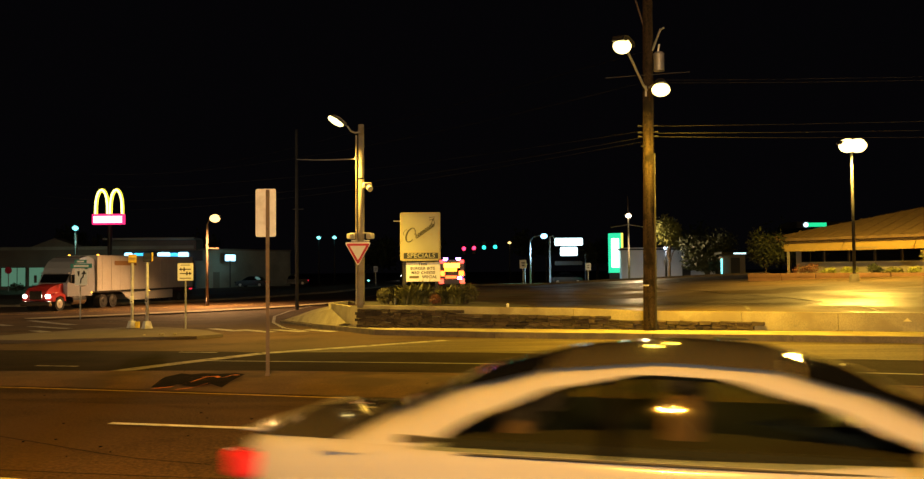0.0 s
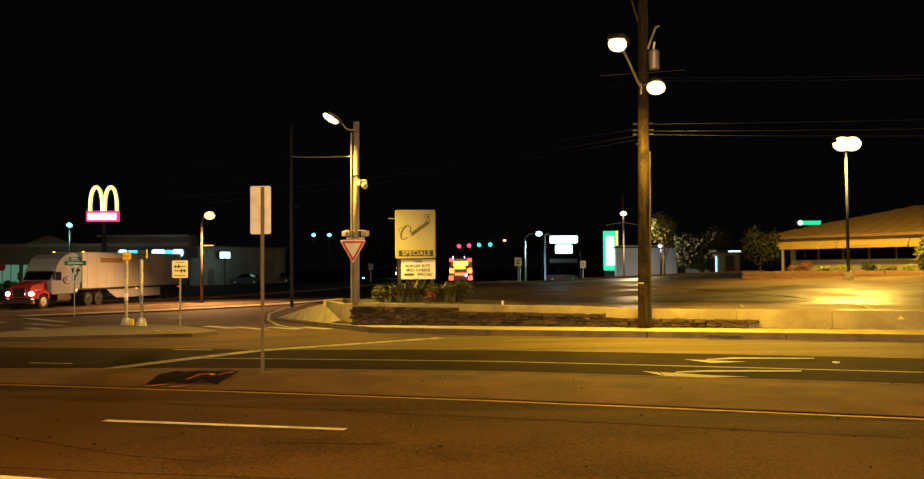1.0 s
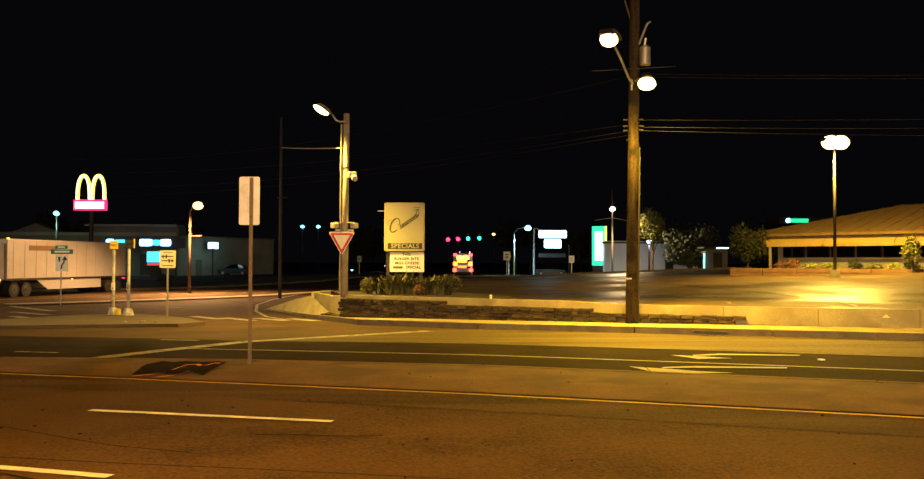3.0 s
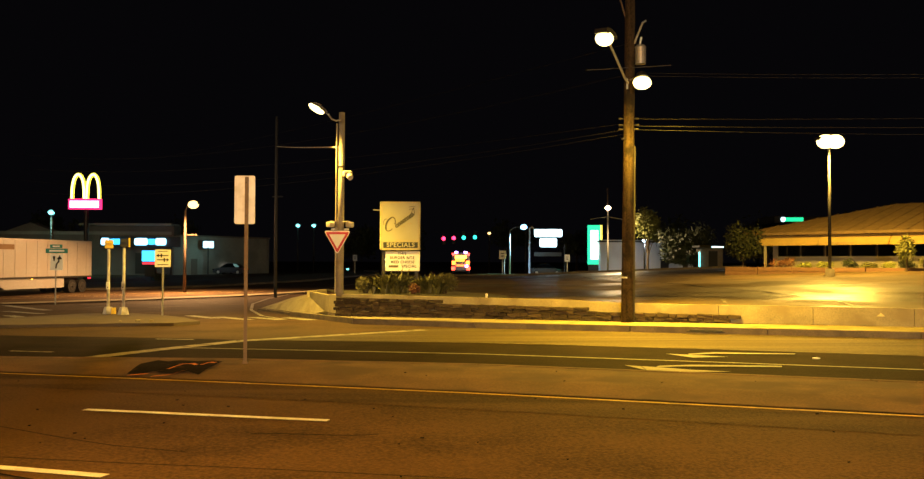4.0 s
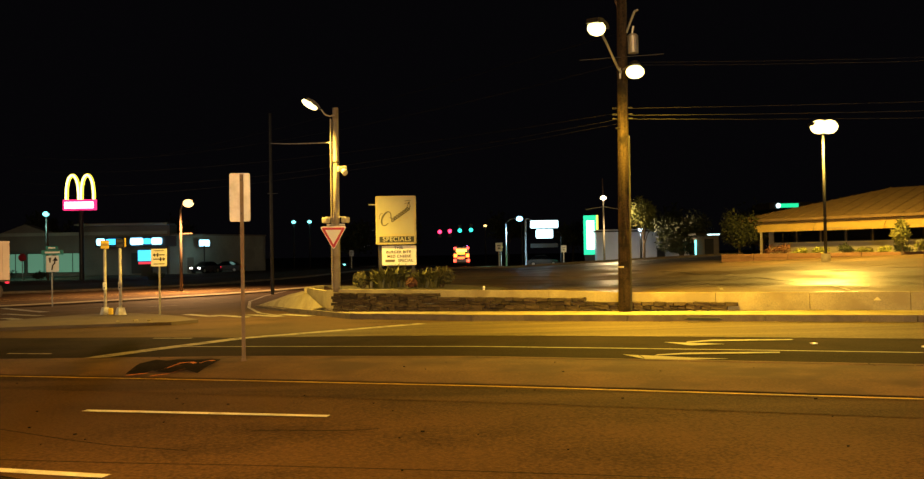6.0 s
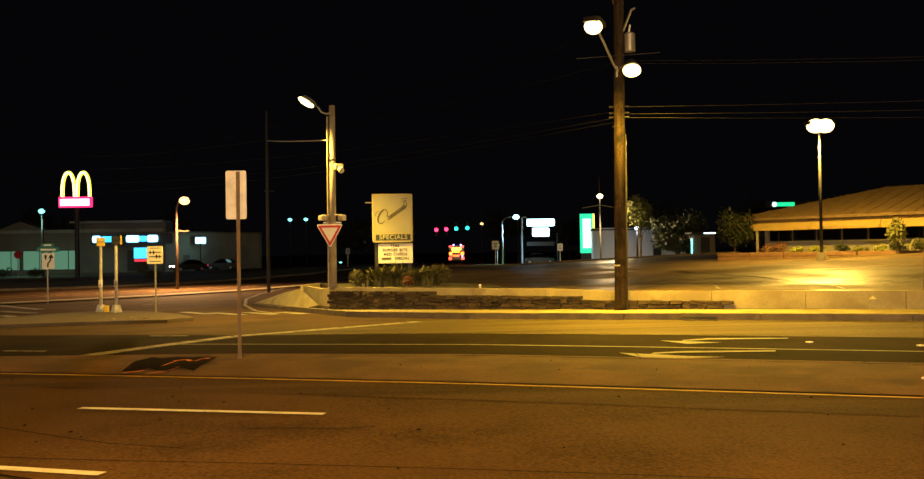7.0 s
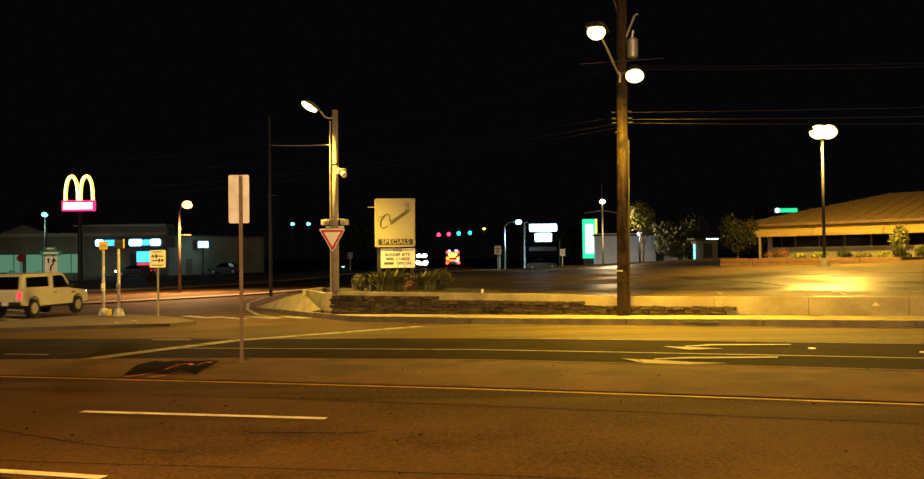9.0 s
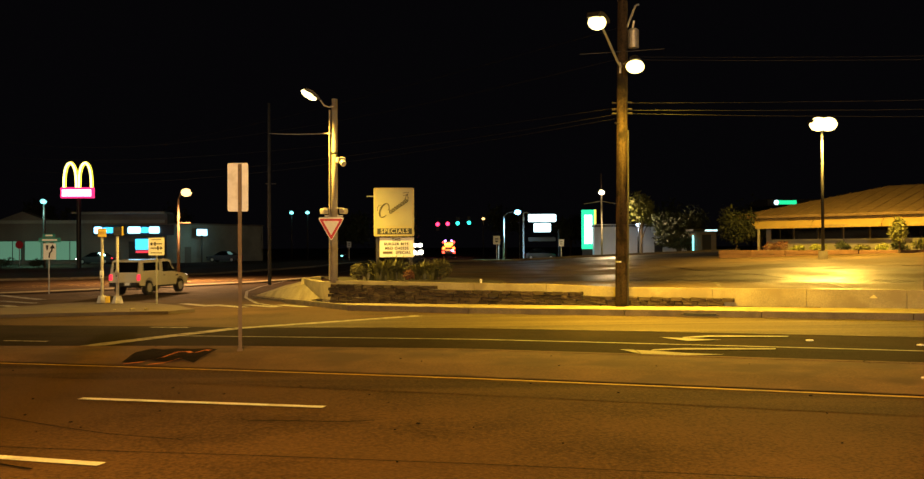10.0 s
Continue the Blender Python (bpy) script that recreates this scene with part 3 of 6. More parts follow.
def restaurant_sign():
    t = thing("restaurant_sign", "yellow lamp-lit box sign with a letter board below", "sign", (-1.79, 33.1, 0.56))
    w, d = 1.50, 0.40
    m = part("cabinet", box(B(), (0, 0, 2.52), (w, d, 1.80), 0, 0.02), CABINET_YELLOW, t, "cream yellow painted sign cabinet")
    part("face", box(B(), (0.02, -d / 2 - 0.004, 2.68), (w - 0.16, 0.012, 1.36)), SIGN_CREAM, m, "cream sign face")
    bm = B()
    for c, s in (((0, 3.40), (w - 0.06, 0.05)), ((0, 1.64), (w - 0.06, 0.05)), ((-w / 2 + 0.05, 2.52), (0.05, 1.8)), ((w / 2 - 0.05, 2.52), (0.05, 1.8))):
        box(bm, (c[0], -d / 2 - 0.012, c[1]), (s[0], 0.024, s[1]))
    part("frame", bm, CABINET_YELLOW, m)
    # flourish standing for the painted name: a big hooked capital and a looping rising script
    yf = -d / 2 - 0.014
    big = [(-0.36 + 0.17 * math.cos(a) + 0.30 * (0.26 * math.sin(a)), 2.58 + 0.26 * math.sin(a)) for a in [radians(q) for q in range(20, 335, 15)]]
    big = [(-0.22, 2.62), (-0.16, 2.58)] + big
    bm = tube(B(), [(x, yf, z) for x, z in big], 0.018, 5)
    tube(bm, [(x + 0.030, yf, z - 0.006) for x, z in big[8:17]], 0.022, 5)
    tube(bm, [(-0.60, yf, 2.56), (-0.62, yf, 2.66), (-0.56, yf, 2.76), (-0.48, yf, 2.78)], 0.014, 4)
    loops = []
    for k in range(100):
        f = k / 99
        a = 2 * math.pi * 8.0 * f
        x, z = -0.16 + 0.66 * f + 0.040 * math.cos(a), 2.50 + 0.46 * f + 0.080 * math.sin(a)
        loops.append((x + 0.25 * (z - 2.5 - 0.46 * f), yf, z))
    tube(bm, loops, 0.014, 4)
    tube(bm, [(0.36, yf, 2.86), (0.44, yf, 3.04), (0.50, yf, 3.20)], 0.016, 4)
    tube(bm, [(0.34, yf, 3.14), (0.54, yf, 3.16)], 0.014, 4)
    tube(bm, [(0.34, yf, 3.23), (0.57, yf, 3.25), (0.50, yf, 3.16), (0.55, yf, 3.02), (0.48, yf, 2.92)], 0.014, 4)
    part("flourish", bm, INK_SOFT, m, "dark painted flourish across the sign")
    bars("writing", [(0.1, 2.50, 0.20, 0.025), (0.36, 2.60, 0.2, 0.025)], INK_FAINT, m, -d / 2 - 0.012)
    part("specials_band", box(B(), (0.03, -d / 2 - 0.012, 1.80), (w - 0.2, 0.016, 0.22)), INK, m, "dark green band")
    words("writing", "SPECIALS", 0.235, SIGN_CREAM, m, (0.03, -d / 2 - 0.024, 1.80))
    bd = part("letter_board", box(B(), (0.1, 0.03, 1.20), (1.28, 0.30, 0.74), 0, 0.015), SIGN_WHITE, t, "white changeable letter board")
    y = -0.13
    words("writing", "THIS", 0.142, INK, bd, (0.08, y, 1.485))
    words("writing", "BURGER BITE", 0.142, INK, bd, (0.08, y, 1.325))
    words("writing", "MED CHEESE", 0.142, INK, bd, (0.10, y, 1.165))
    words("writing", "SPECIAL", 0.142, INK, bd, (0.34, y, 1.005))
    bars("writing", [(-0.24, 1.005, 0.36, 0.085)], BOARD_INK, bd, y)
    for x in (-0.62, 0.62):
        part("post", box(B(), (x, 0.08, 0.8), (0.12, 0.12, 1.7)), DARK_METAL, t)
    part("bracket_arm", tube(B(), [(-0.75, 0, 3.12), (-1.02, 0, 3.12)], 0.02, 6), GALV, t)
    return t


CABINET_YELLOW = mat("cabinet_yellow", (0.48, 0.43, 0.20), 0.55, vary=0.12, scale=2, bump=0.04, stain=(0.5, 0.38, 0.14), stain_scale=2.5, stain_cut=(0.58, 0.8))
SIGN_CREAM = mat("sign_cream", (0.43, 0.42, 0.235), 0.5, vary=0.10, scale=1.2, bump=0.02, stain=(0.41, 0.39, 0.19), stain_scale=1.4, stain_cut=(0.5, 0.8))
CREAM_PAINT = mat("cream_paint", (0.7, 0.62, 0.3), 0.7)
INK = mat("dark_ink", (0.03, 0.035, 0.02), 0.6, vary=0.15, bump=0.02)
INK_SOFT = mat("script_ink", (0.10, 0.095, 0.04), 0.6, vary=0.25, bump=0.02)
INK_FAINT = mat("faint_ink", (0.45, 0.38, 0.18), 0.6, vary=0.15, bump=0.02)
utility_pole()
lot_lamp()
corner_lamp_pole()
yield_sign()
median_sign()
restaurant_sign()


def plain_pole(name, label, at, h, r0, r1, material, category="pole", lean=0.0):
    t = thing(name, label, category, at)
    part("pole", rod(B(), (0, 0, 0), (lean, 0, h), r0, r1, 12), material, t, smooth=True)
    return t


# poles added to carry the two unseen lamps; their kind is assumed
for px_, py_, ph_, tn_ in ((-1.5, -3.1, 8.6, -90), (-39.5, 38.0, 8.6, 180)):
    nl = plain_pole("street_lamp", "unseen wooden street lamp pole, assumed for its light", (px_, py_, ground_z(px_, py_)), ph_, 0.15, 0.11, POLE_WOOD, "street lamp")
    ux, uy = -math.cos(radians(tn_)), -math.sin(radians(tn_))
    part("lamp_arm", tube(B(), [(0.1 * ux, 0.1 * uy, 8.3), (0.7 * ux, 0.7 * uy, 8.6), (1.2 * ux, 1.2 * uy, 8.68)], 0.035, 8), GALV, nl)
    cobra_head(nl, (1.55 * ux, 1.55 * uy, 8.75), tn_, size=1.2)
# post added to stand for the unseen rear light
nl = plain_pole("lamp_post", "short lamp post added behind the camera, unseen", (3.0, -22.3, 0.0), 5.4, 0.08, 0.06, DARK_METAL, "lamp post")
part("lamp_head", box(B(), (0, 0.15, 5.5), (0.6, 0.4, 0.16), 0, 0.03), DARK_METAL, nl)
part("lamp_lens", box(B(), (0, 0.2, 5.42), (0.5, 0.3, 0.04)), glow("rear_lens", (1.0, 0.85, 0.65), 8), nl, "glowing lens")
tp = plain_pole("utility_pole", "dark distant wooden utility pole with wires", (-11.75, 60.3, ground_z(-11.75, 60.3)), 12.4, 0.12, 0.09, FAR_POLE, "utility pole")
part("insulator_arm", box(B(), (0.1, 0, 6.9), (0.7, 0.06, 0.06)), FAR_POLE, tp)


def wire(name, label, pts_ends, sag, r=0.014, material=None):
    a, b = Vector(pts_ends[0]), Vector(pts_ends[1])
    pts = []
    for i in range(17):
        f = i / 16
        p = a.lerp(b, f)
        p.z -= sag * 4 * f * (1 - f)
        pts.append(p)
    return tagged(part(name, tube(B(), pts, r, 4), material or CABLE), label, "cable")


CABLE = mat("cable", (0.010, 0.010, 0.010), 0.6, vary=0.2, bump=0.0, spec=0.15)
for end, z0, z1, sag, r in (((-30.0, 62.0), 5.64, 8.2, 0.7, 0.007), ((-30.0, 62.3), 5.46, 7.4, 0.9, 0.008), ((-30.0, 62.6), 5.34, 6.6, 0.8, 0.007), ((-30, 61.5), 7.0, 9.2, 1.2, 0.007)):
    wire("power_cable", "thin dark overhead cable", ((4.9, 24.6, z0), (*end, z1)), sag, r)
for end, z0, z1, sag, r in (((52.0, 6.5), 5.78, 5.8, 0.75, 0.008), ((52.0, 6.2), 5.58, 5.5, 0.80, 0.009), ((52.0, 5.9), 5.48, 5.3, 0.95, 0.007), ((52.0, 6.0), 7.0, 6.8, 1.1, 0.007), ((52.0, 6.3), 7.08, 7.0, 1.1, 0.006)):
    wire("power_cable", "thin dark overhead cable", ((5.3, 24.6, z0), (*end, z1)), sag, r)
# lamp light on this cable is put into its white colour and thickness
wire("power_cable", "cable strung to the lamp pole, whitened as if lamp-lit", ((-3.78, 30.1, 5.66), (-11.7, 60.2, 9.58)), 0.04, 0.028, POST_WHITE)
wire("power_cable", "thin dark overhead cable", ((5.0, 24.6, 7.9), (-60.0, 130.0, 16.0)), 1.5, 0.006)


# ---- traffic island ----
ISL = [(-16.5, 27.2), (-13.2, 26.7), (-11.7, 27.0), (-9.95, 27.15), (-8.4, 27.2), (-7.9, 28.3), (-9.3, 31.3), (-11.2, 34.4), (-13.2, 36.6), (-14.9, 36.4), (-15.9, 32.5)]
bm = B()
lo = [bm.verts.new((x, y, ground_z(x, y) - 0.02)) for x, y in ISL]
hi = [bm.verts.new((x, y, ground_z(x, y) + 0.10)) for x, y in ISL]
bm.faces.new(hi)
for i in range(len(ISL)):
    bm.faces.new((lo[i], lo[(i + 1) % len(ISL)], hi[(i + 1) % len(ISL)], hi[i]))
bmesh.ops.triangulate(bm, faces=bm.faces)
tagged(part("traffic_island", bm, ISLAND), "low concrete traffic island with worn edges", "traffic island", kind="structure")


def signal_post(x, y, head, turn, label):
    z = ground_z(x, y) + 0.09
    t = thing("signal_post", label, "signal post", (x, y, z))
    part("post", rod(B(), (0, 0, 0.2), (0, 0, 2.75), 0.06, 0.055, 12), POST_WHITE, t, smooth=True)
    part("base", rod(B(), (0, 0, 0), (0, 0, 0.30), 0.23, 0.15, 4), POST_WHITE, t, "cast tapered post base")
    if head == "yellow":
        part("base_box", box(B(), (0.24, -0.06, 0.14), (0.16, 0.14, 0.26), 0, 0.02), SIGNAL_YELLOW, t, "small yellow box at the foot")
    bt = part("button_box", box(B(), (0.02, -0.09, 1.15), (0.14, 0.10, 0.3), 0, 0.02), SIGN_WHITE if head == "yellow" else POST_WHITE, t)
    part("button", rod(B(), (0.02, -0.14, 1.08), (0.02, -0.16, 1.08), 0.025, 0.025, 10), DARK_METAL, bt)
    h = part("signal_head", box(B(), (0, 0, 2.80), (0.32, 0.26, 0.34), turn, 0.03), SIGNAL_YELLOW if head == "yellow" else BLACK, t, "pedestrian signal housing")
    part("visor", box(B(), (0.08, -0.18, 2.84), (0.30, 0.14, 0.03), turn), BLACK if head != "yellow" else SIGNAL_YELLOW, h)
    if head != "yellow":
        part("back_plate", box(B(), (0.19, 0.02, 2.82), (0.06, 0.26, 0.36), turn, 0.01), SIGNAL_YELLOW, h, "yellow side of the housing")
    return t


signal_post(-13.55, 35.42, "yellow", 20, "pale signal post with a yellow pedestrian signal head")
signal_post(-12.63, 34.56, "black", 20, "pale signal post with a dark pedestrian signal head")

LANE = thing("lane_sign", "white lane use sign with black arrows on a steel post", "road sign", (-10.76, 33.46, -0.33))
part("post", box(B(), (0, 0, 1.25), (0.055, 0.05, 2.5)), GALV, LANE)
pl = part("plate", plate(B(), 0.60, 0.66, -0.035, 0.008, (0, 2.17), 0.03), SIGN_WHITE, LANE)
bm = B()
for z in (2.27, 2.11):
    box(bm, (0, -0.042, z), (0.42, 0.005, 0.035))
    box(bm, (0.06 if z < 2.2 else -0.05, -0.042, z), (0.05, 0.005, 0.14))
    prism(bm, [(0.15, z - 0.07), (0.24, z), (0.15, z + 0.07)] if z < 2.2 else [(-0.15, z + 0.07), (-0.24, z), (-0.15, z - 0.07)], "y", -0.045, -0.040)
part("arrow", bm, BLACK, pl)
bars("writing", [(0, 2.43, 0.36, 0.025)], BOARD_INK, pl, -0.042)
bars("writing", [(0, 1.93, 0.42, 0.03)], BOARD_INK, pl, -0.042)

KEEP = thing("divider_sign", "white lane divider sign under a green street name plate", "road sign", (-22.35, 50.6, ground_z(-22.35, 50.6) - 0.14))
part("post", box(B(), (0, 0, 1.5), (0.06, 0.05, 3.2)), GALV, KEEP)
pl = part("plate", plate(B(), 0.72, 0.92, -0.035, 0.008, (0.05, 2.55), 0.04), SIGN_WHITE, KEEP)
bm = B()
prism(bm, [(-0.17, 2.90), (-0.02, 2.90), (-0.06, 2.62), (-0.12, 2.62)], "y", -0.046, -0.040)
tube(bm, [(0.02, -0.043, 2.2), (0.05, -0.043, 2.45), (0.17, -0.043, 2.58), (0.20, -0.043, 2.8)], 0.04, 5)
prism(bm, [(0.06, 2.72), (0.36, 2.72), (0.22, 2.95)], "y", -0.046, -0.040)
part("arrow", bm, BLACK, pl)
np_ = part("name_plate", plate(B(), 1.25, 0.26, -0.03, 0.01, (0.05, 3.2), 0.02), SIGN_GREEN, KEEP, "green street name plate")
bars("writing", [(0.05, 3.2, 0.85, 0.10)], SIGN_WHITE, np_, -0.04)
np_ = part("name_plate", plate(B(), 0.7, 0.2, 0.0, 0.01, (0.0, 3.46), 0.02), SIGN_GREEN, KEEP, "green street name plate")
bars("writing", [(0.0, 3.46, 0.4, 0.08)], SIGN_WHITE, np_, -0.01)

# ---- more markings ----
def shape_on_road(name, pts, material, label, lift=0.016):
    bm = B()
    bm.faces.new([bm.verts.new((x, y, ground_z(x, y) + lift)) for x, y in pts])
    bmesh.ops.triangulate(bm, faces=bm.faces)
    return tagged(part(name, bm, material), label, "road marking", kind="structure")


def turn_arrow(pieces):
    """A turn arrow painted in two strokes: head with barb, and shaft."""
    bm = B()
    for pts in pieces:
        bm.faces.new([bm.verts.new((x, y, ground_z(x, y) + 0.024)) for x, y in pts])
    bmesh.ops.triangulate(bm, faces=bm.faces)
    return tagged(part("turn_arrow", bm, ARROW_WHITE), "worn white turn arrow on asphalt", "road marking", kind="structure")


turn_arrow(([(3.03, 15.05), (3.31, 14.05), (4.56, 14.12), (4.0, 14.36), (3.70, 14.62)], [(3.50, 14.76), (4.0, 14.86), (5.62, 14.74), (5.69, 14.92), (4.18, 15.10), (3.60, 14.95)]))
turn_arrow(([(4.22, 17.0), (4.55, 16.26), (5.25, 16.40), (5.0, 16.52), (4.75, 16.72)], [(4.62, 16.80), (5.2, 16.98), (6.66, 16.84), (6.74, 16.98), (5.24, 17.24), (4.65, 16.98)]))
for p, q in (((-10.3, 35.3), (-8.4, 32.2)), ((-8.7, 33.6), (-6.9, 30.8)), ((-7.3, 32.9), (-5.7, 30.5)), ((-5.9, 32.2), (-4.6, 30.1))):
    line("crosswalk_bar", p, q, 0.42, WORN_LINE, "worn white crosswalk bar")
for p, q in (((-24.5, 49.2), (-19.3, 42.9)), ((-20.9, 42.0), (-17.6, 38.6)), ((-18.3, 37.0), (-16.6, 34.8)), ((-26.5, 47.5), (-22.5, 43.0))):
    line("crosswalk_bar", p, q, 0.5, WORN_LINE, "worn white crosswalk bar")
SL = [(-5.69, 30.66), (-7.24, 34.14), (-9.16, 40.94), (-11.1, 50.0), (-11.9, 58.0), (-11.9, 67.0), (-11.2, 74.0), (-8.5, 90.0)]
bm = drape(B(), SL, [(x + 0.16, y) for x, y in SL], ground_z, 0.018, 1.0)
tagged(part("edge_line", bm, WORN_LINE), "worn white edge line round the corner", "road marking", kind="structure")
for p, q in (((-8.9, 18.1), (-7.9, 17.8)), ((-11.6, 18.9), (-10.6, 18.6)), ((-14.8, 20.0), (-13.6, 19.6)), ((-7.0, 21.3), (-6.0, 21.0)), ((-19, 46.5), (-17.8, 47.6)), ((-15.5, 46), (-14.2, 47))):
    line("lane_dash", p, q, 0.12, WORN_LINE, "short worn lane dash")

# pale worn far lane, streaked along the road
bm = drape(B(), [(-4.55, 20.85), (0.67, 19.75), (9.0, 16.65), (17.5, 13.5), (48.0, 2.1)],
           [(-0.6, 24.5), (0.9, 24.75), (11.1, 20.4), (20.5, 16.8), (45.0, 7.5)], ground_z, 0.007, 1.0, 6)
tagged(part("road", bm, LANE_ASPHALT), "pale yellowish worn asphalt of the far lane", "road", kind="structure")

# darker resurfaced turn lanes
bm = drape(B(), [(-15, 17.2)] + MF[2:], [(-15, 24.0), (-6.6, 21.6), (-4.45, 20.7), (0.67, 19.65), (9.0, 16.55), (17.5, 13.4), (48.0, 2.0)], ground_z, 0.008, 1.0, 4)
tagged(part("road", bm, NEW_ASPHALT), "darker resurfaced asphalt of the turn lanes", "road", kind="structure")

def median_z(x, y):
    """Top of the median, which dips to the road on its near side."""
    f = (x * math.sin(ROAD_TURN) + y * math.cos(ROAD_TURN) - 11.6) / 1.78
    return ground_z(x, y) + 0.12 - (0.10 - 0.21 * f if f < 0.333 else 0.03 - 0.09 * (f - 0.333) if f < 0.667 else 0.0)


# patch, orange spray and cracks on the median
bm = drape(B(), [(-4.95, 13.72), (-4.72, 13.60), (-4.58, 13.84), (-4.42, 13.70), (-4.2, 13.62), (-4.02, 13.74), (-3.78, 13.48)], [(-5.0, 14.50), (-4.84, 14.86), (-4.62, 14.70), (-4.45, 14.84), (-4.15, 14.70), (-3.95, 14.86), (-3.70, 14.60)], median_z, 0.024, 0.10, 10)
tagged(part("median_patch", bm, TAR_PATCH), "black asphalt patch on the median", "patch", kind="structure")
for pts in ([(-4.9, 13.55), (-4.62, 13.62), (-4.4, 13.9), (-4.3, 14.25)], [(-4.5, 13.42), (-4.25, 13.5), (-4.1, 13.75)], [(-4.35, 14.3), (-4.15, 14.35), (-4.05, 14.2)], [(-3.98, 14.2), (-3.9, 14.45), (-3.8, 14.4)]):
    bm = drape(B(), pts, [(x + 0.05, y + 0.06) for x, y in pts], median_z, 0.032, 0.1)
    tagged(part("spray_mark", bm, ORANGE_SPRAY), "orange utility spray paint mark", "road marking", kind="structure")
random.seed(5)
for x0, y0, a, n in ((3.0, 13.3, 75, 5), (5.9, 12.0, 70, 4), (7.1, 11.4, 80, 5), (-6.5, 8.2, -14, 16), (-9.0, 9.6, -20, 12), (-2.0, 9.0, 10, 6), (9.5, 10.6, 70, 4)):
    pts = [(x0, y0)]
    for k in range(n):
        aa = radians(a + random.uniform(-25, 25))
        pts.append((pts[-1][0] + 0.22 * math.cos(aa), pts[-1][1] + 0.22 * math.sin(aa)))
    w = 0.03 if n > 5 else 0.045
    bm = drape(B(), pts, [(x + w * 0.4, y + w) for x, y in pts], median_z if y0 > 10 else ground_z, 0.016, 0.2)
    tagged(part("crack", bm, DARK_PATCH), "dark sealed crack in the pavement", "crack", kind="structure")
for x, y, lift in ((8.3, 15.1, 0.02), (5.9, 10.6, 0.13), (6.78, 16.12, 0.012)):
    b = part("road_stud", box(B(), (x, y, ground_z(x, y) + lift + 0.012), (0.10, 0.10, 0.024), 17, 0.008), SIGN_WHITE)
    tagged(b, "small white reflective road stud", "road stud", group="road studs")
for pts in ([(-6.2, 8.45), (-3.93, 7.94), (-2.8, 7.70), (-1.76, 7.52), (-0.74, 7.31), (0.22, 7.11), (1.14, 6.90), (3.0, 6.45)],
            [(-5.3, 9.8), (-4.46, 9.26), (-3.79, 8.81), (-3.18, 8.45), (-2.4, 8.15)]):
    bm = drape(B(), pts, [(x + 0.005, y + 0.02) for x, y in pts], ground_z, 0.014, 0.2)
    tagged(part("crack", bm, DARK_PATCH), "long dark seam crack in the road", "crack", kind="structure")
random.seed(31)
bm = B()
for k in range(80):
    x = random.uniform(-7, 12)
    y = random.uniform(7.0, 15.5) - 0.33 * x
    on = 11.9 < x * math.sin(-ROAD_TURN) * -1 + y * math.cos(ROAD_TURN) < 13.2
    z = median_z(x, y) if on else ground_z(x, y)
    r = random.uniform(0.006, 0.02)
    box(bm, (x, y, z + 0.012), (r * random.uniform(1, 2.2), r, 0.008), random.uniform(0, 90))
tagged(part("road_grit", bm, DARK_PATCH), "scattered dark grit and leaf bits on the road", "grit", kind="stuff")
gx, gy = 6.5, 22.05
g = thing("storm_drain", "dark storm drain opening in the kerb", "drain", (gx, gy, 0.0), -21)
part("opening", box(B(), (0, -0.06, 0.03), (0.8, 0.10, 0.06), 0, 0.01), BLACK, g)
part("grate_bar", box(B(), (0, -0.15, 0.02), (0.92, 0.03, 0.02), 0, 0.004), BLACK, g)

m_ = part("paint_mark", prism(B(), [(-0.10, 0.0), (0.10, 0.0), (0.06, 0.04), (0.0, 0.09), (-0.06, 0.04)], "y", -0.004, 0.004), CREAM_PAINT)
m_.matrix_world = pose(11.29, 22.79, 0.36, 0, 0, -20)
tagged(m_, "small pale paint mark on the concrete wall", "paint mark")
mp = thing("marker_stake", "short white marker stake behind the wall", "stake", (1.22, 27.62, 0.58))
part("stake", rod(B(), (0, 0, 0), (0, 0, 0.13), 0.035, 0.035, 8), SIGN_WHITE, mp)
part("cap", ball(B(), (0, 0, 0.13), 0.045, seg=8), SIGN_WHITE, mp)
# small pale solids imitate light flecks made by the lens, not debris
for x, y, q in ((-9.75, 27.95, 0.10), (-9.45, 28.3, 0.07), (-10.4, 28.2, 0.05)):
    st_ = part("lens_fleck", box(B(), (x, y, ground_z(x, y) + 0.10 + q * 0.4), (q * 1.6, q, q * 0.8), 25, q * 0.2), CONCRETE)
    tagged(st_, "small pale solid standing for a lens fleck", "debris", group="concrete chunks")
line("island_arrow", (-13.2, 37.6), (-12.2, 36.2), 0.35, WORN_LINE, "short worn white mark behind the island")

# ---- corner ramp and planting bed ----
bm = B()
ramp = [(-3.3, 29.6, -0.08), (-5.0, 32.6, -0.20), (-8.6, 40.9, -0.42), (-7.0, 39.6, 0.10), (-5.0, 36.4, 0.55), (-5.35, 34.3, 0.36), (-4.3, 30.9, 0.0)]
vs = [bm.verts.new(p) for p in ramp]
for tri in ((0, 1, 6), (1, 5, 6), (1, 2, 5), (2, 3, 5), (3, 4, 5)):
    bm.faces.new([vs[i] for i in tri])
tagged(part("pavement", bm, CONCRETE), "sloping concrete corner ramp of the pavement", "pavement", kind="structure")
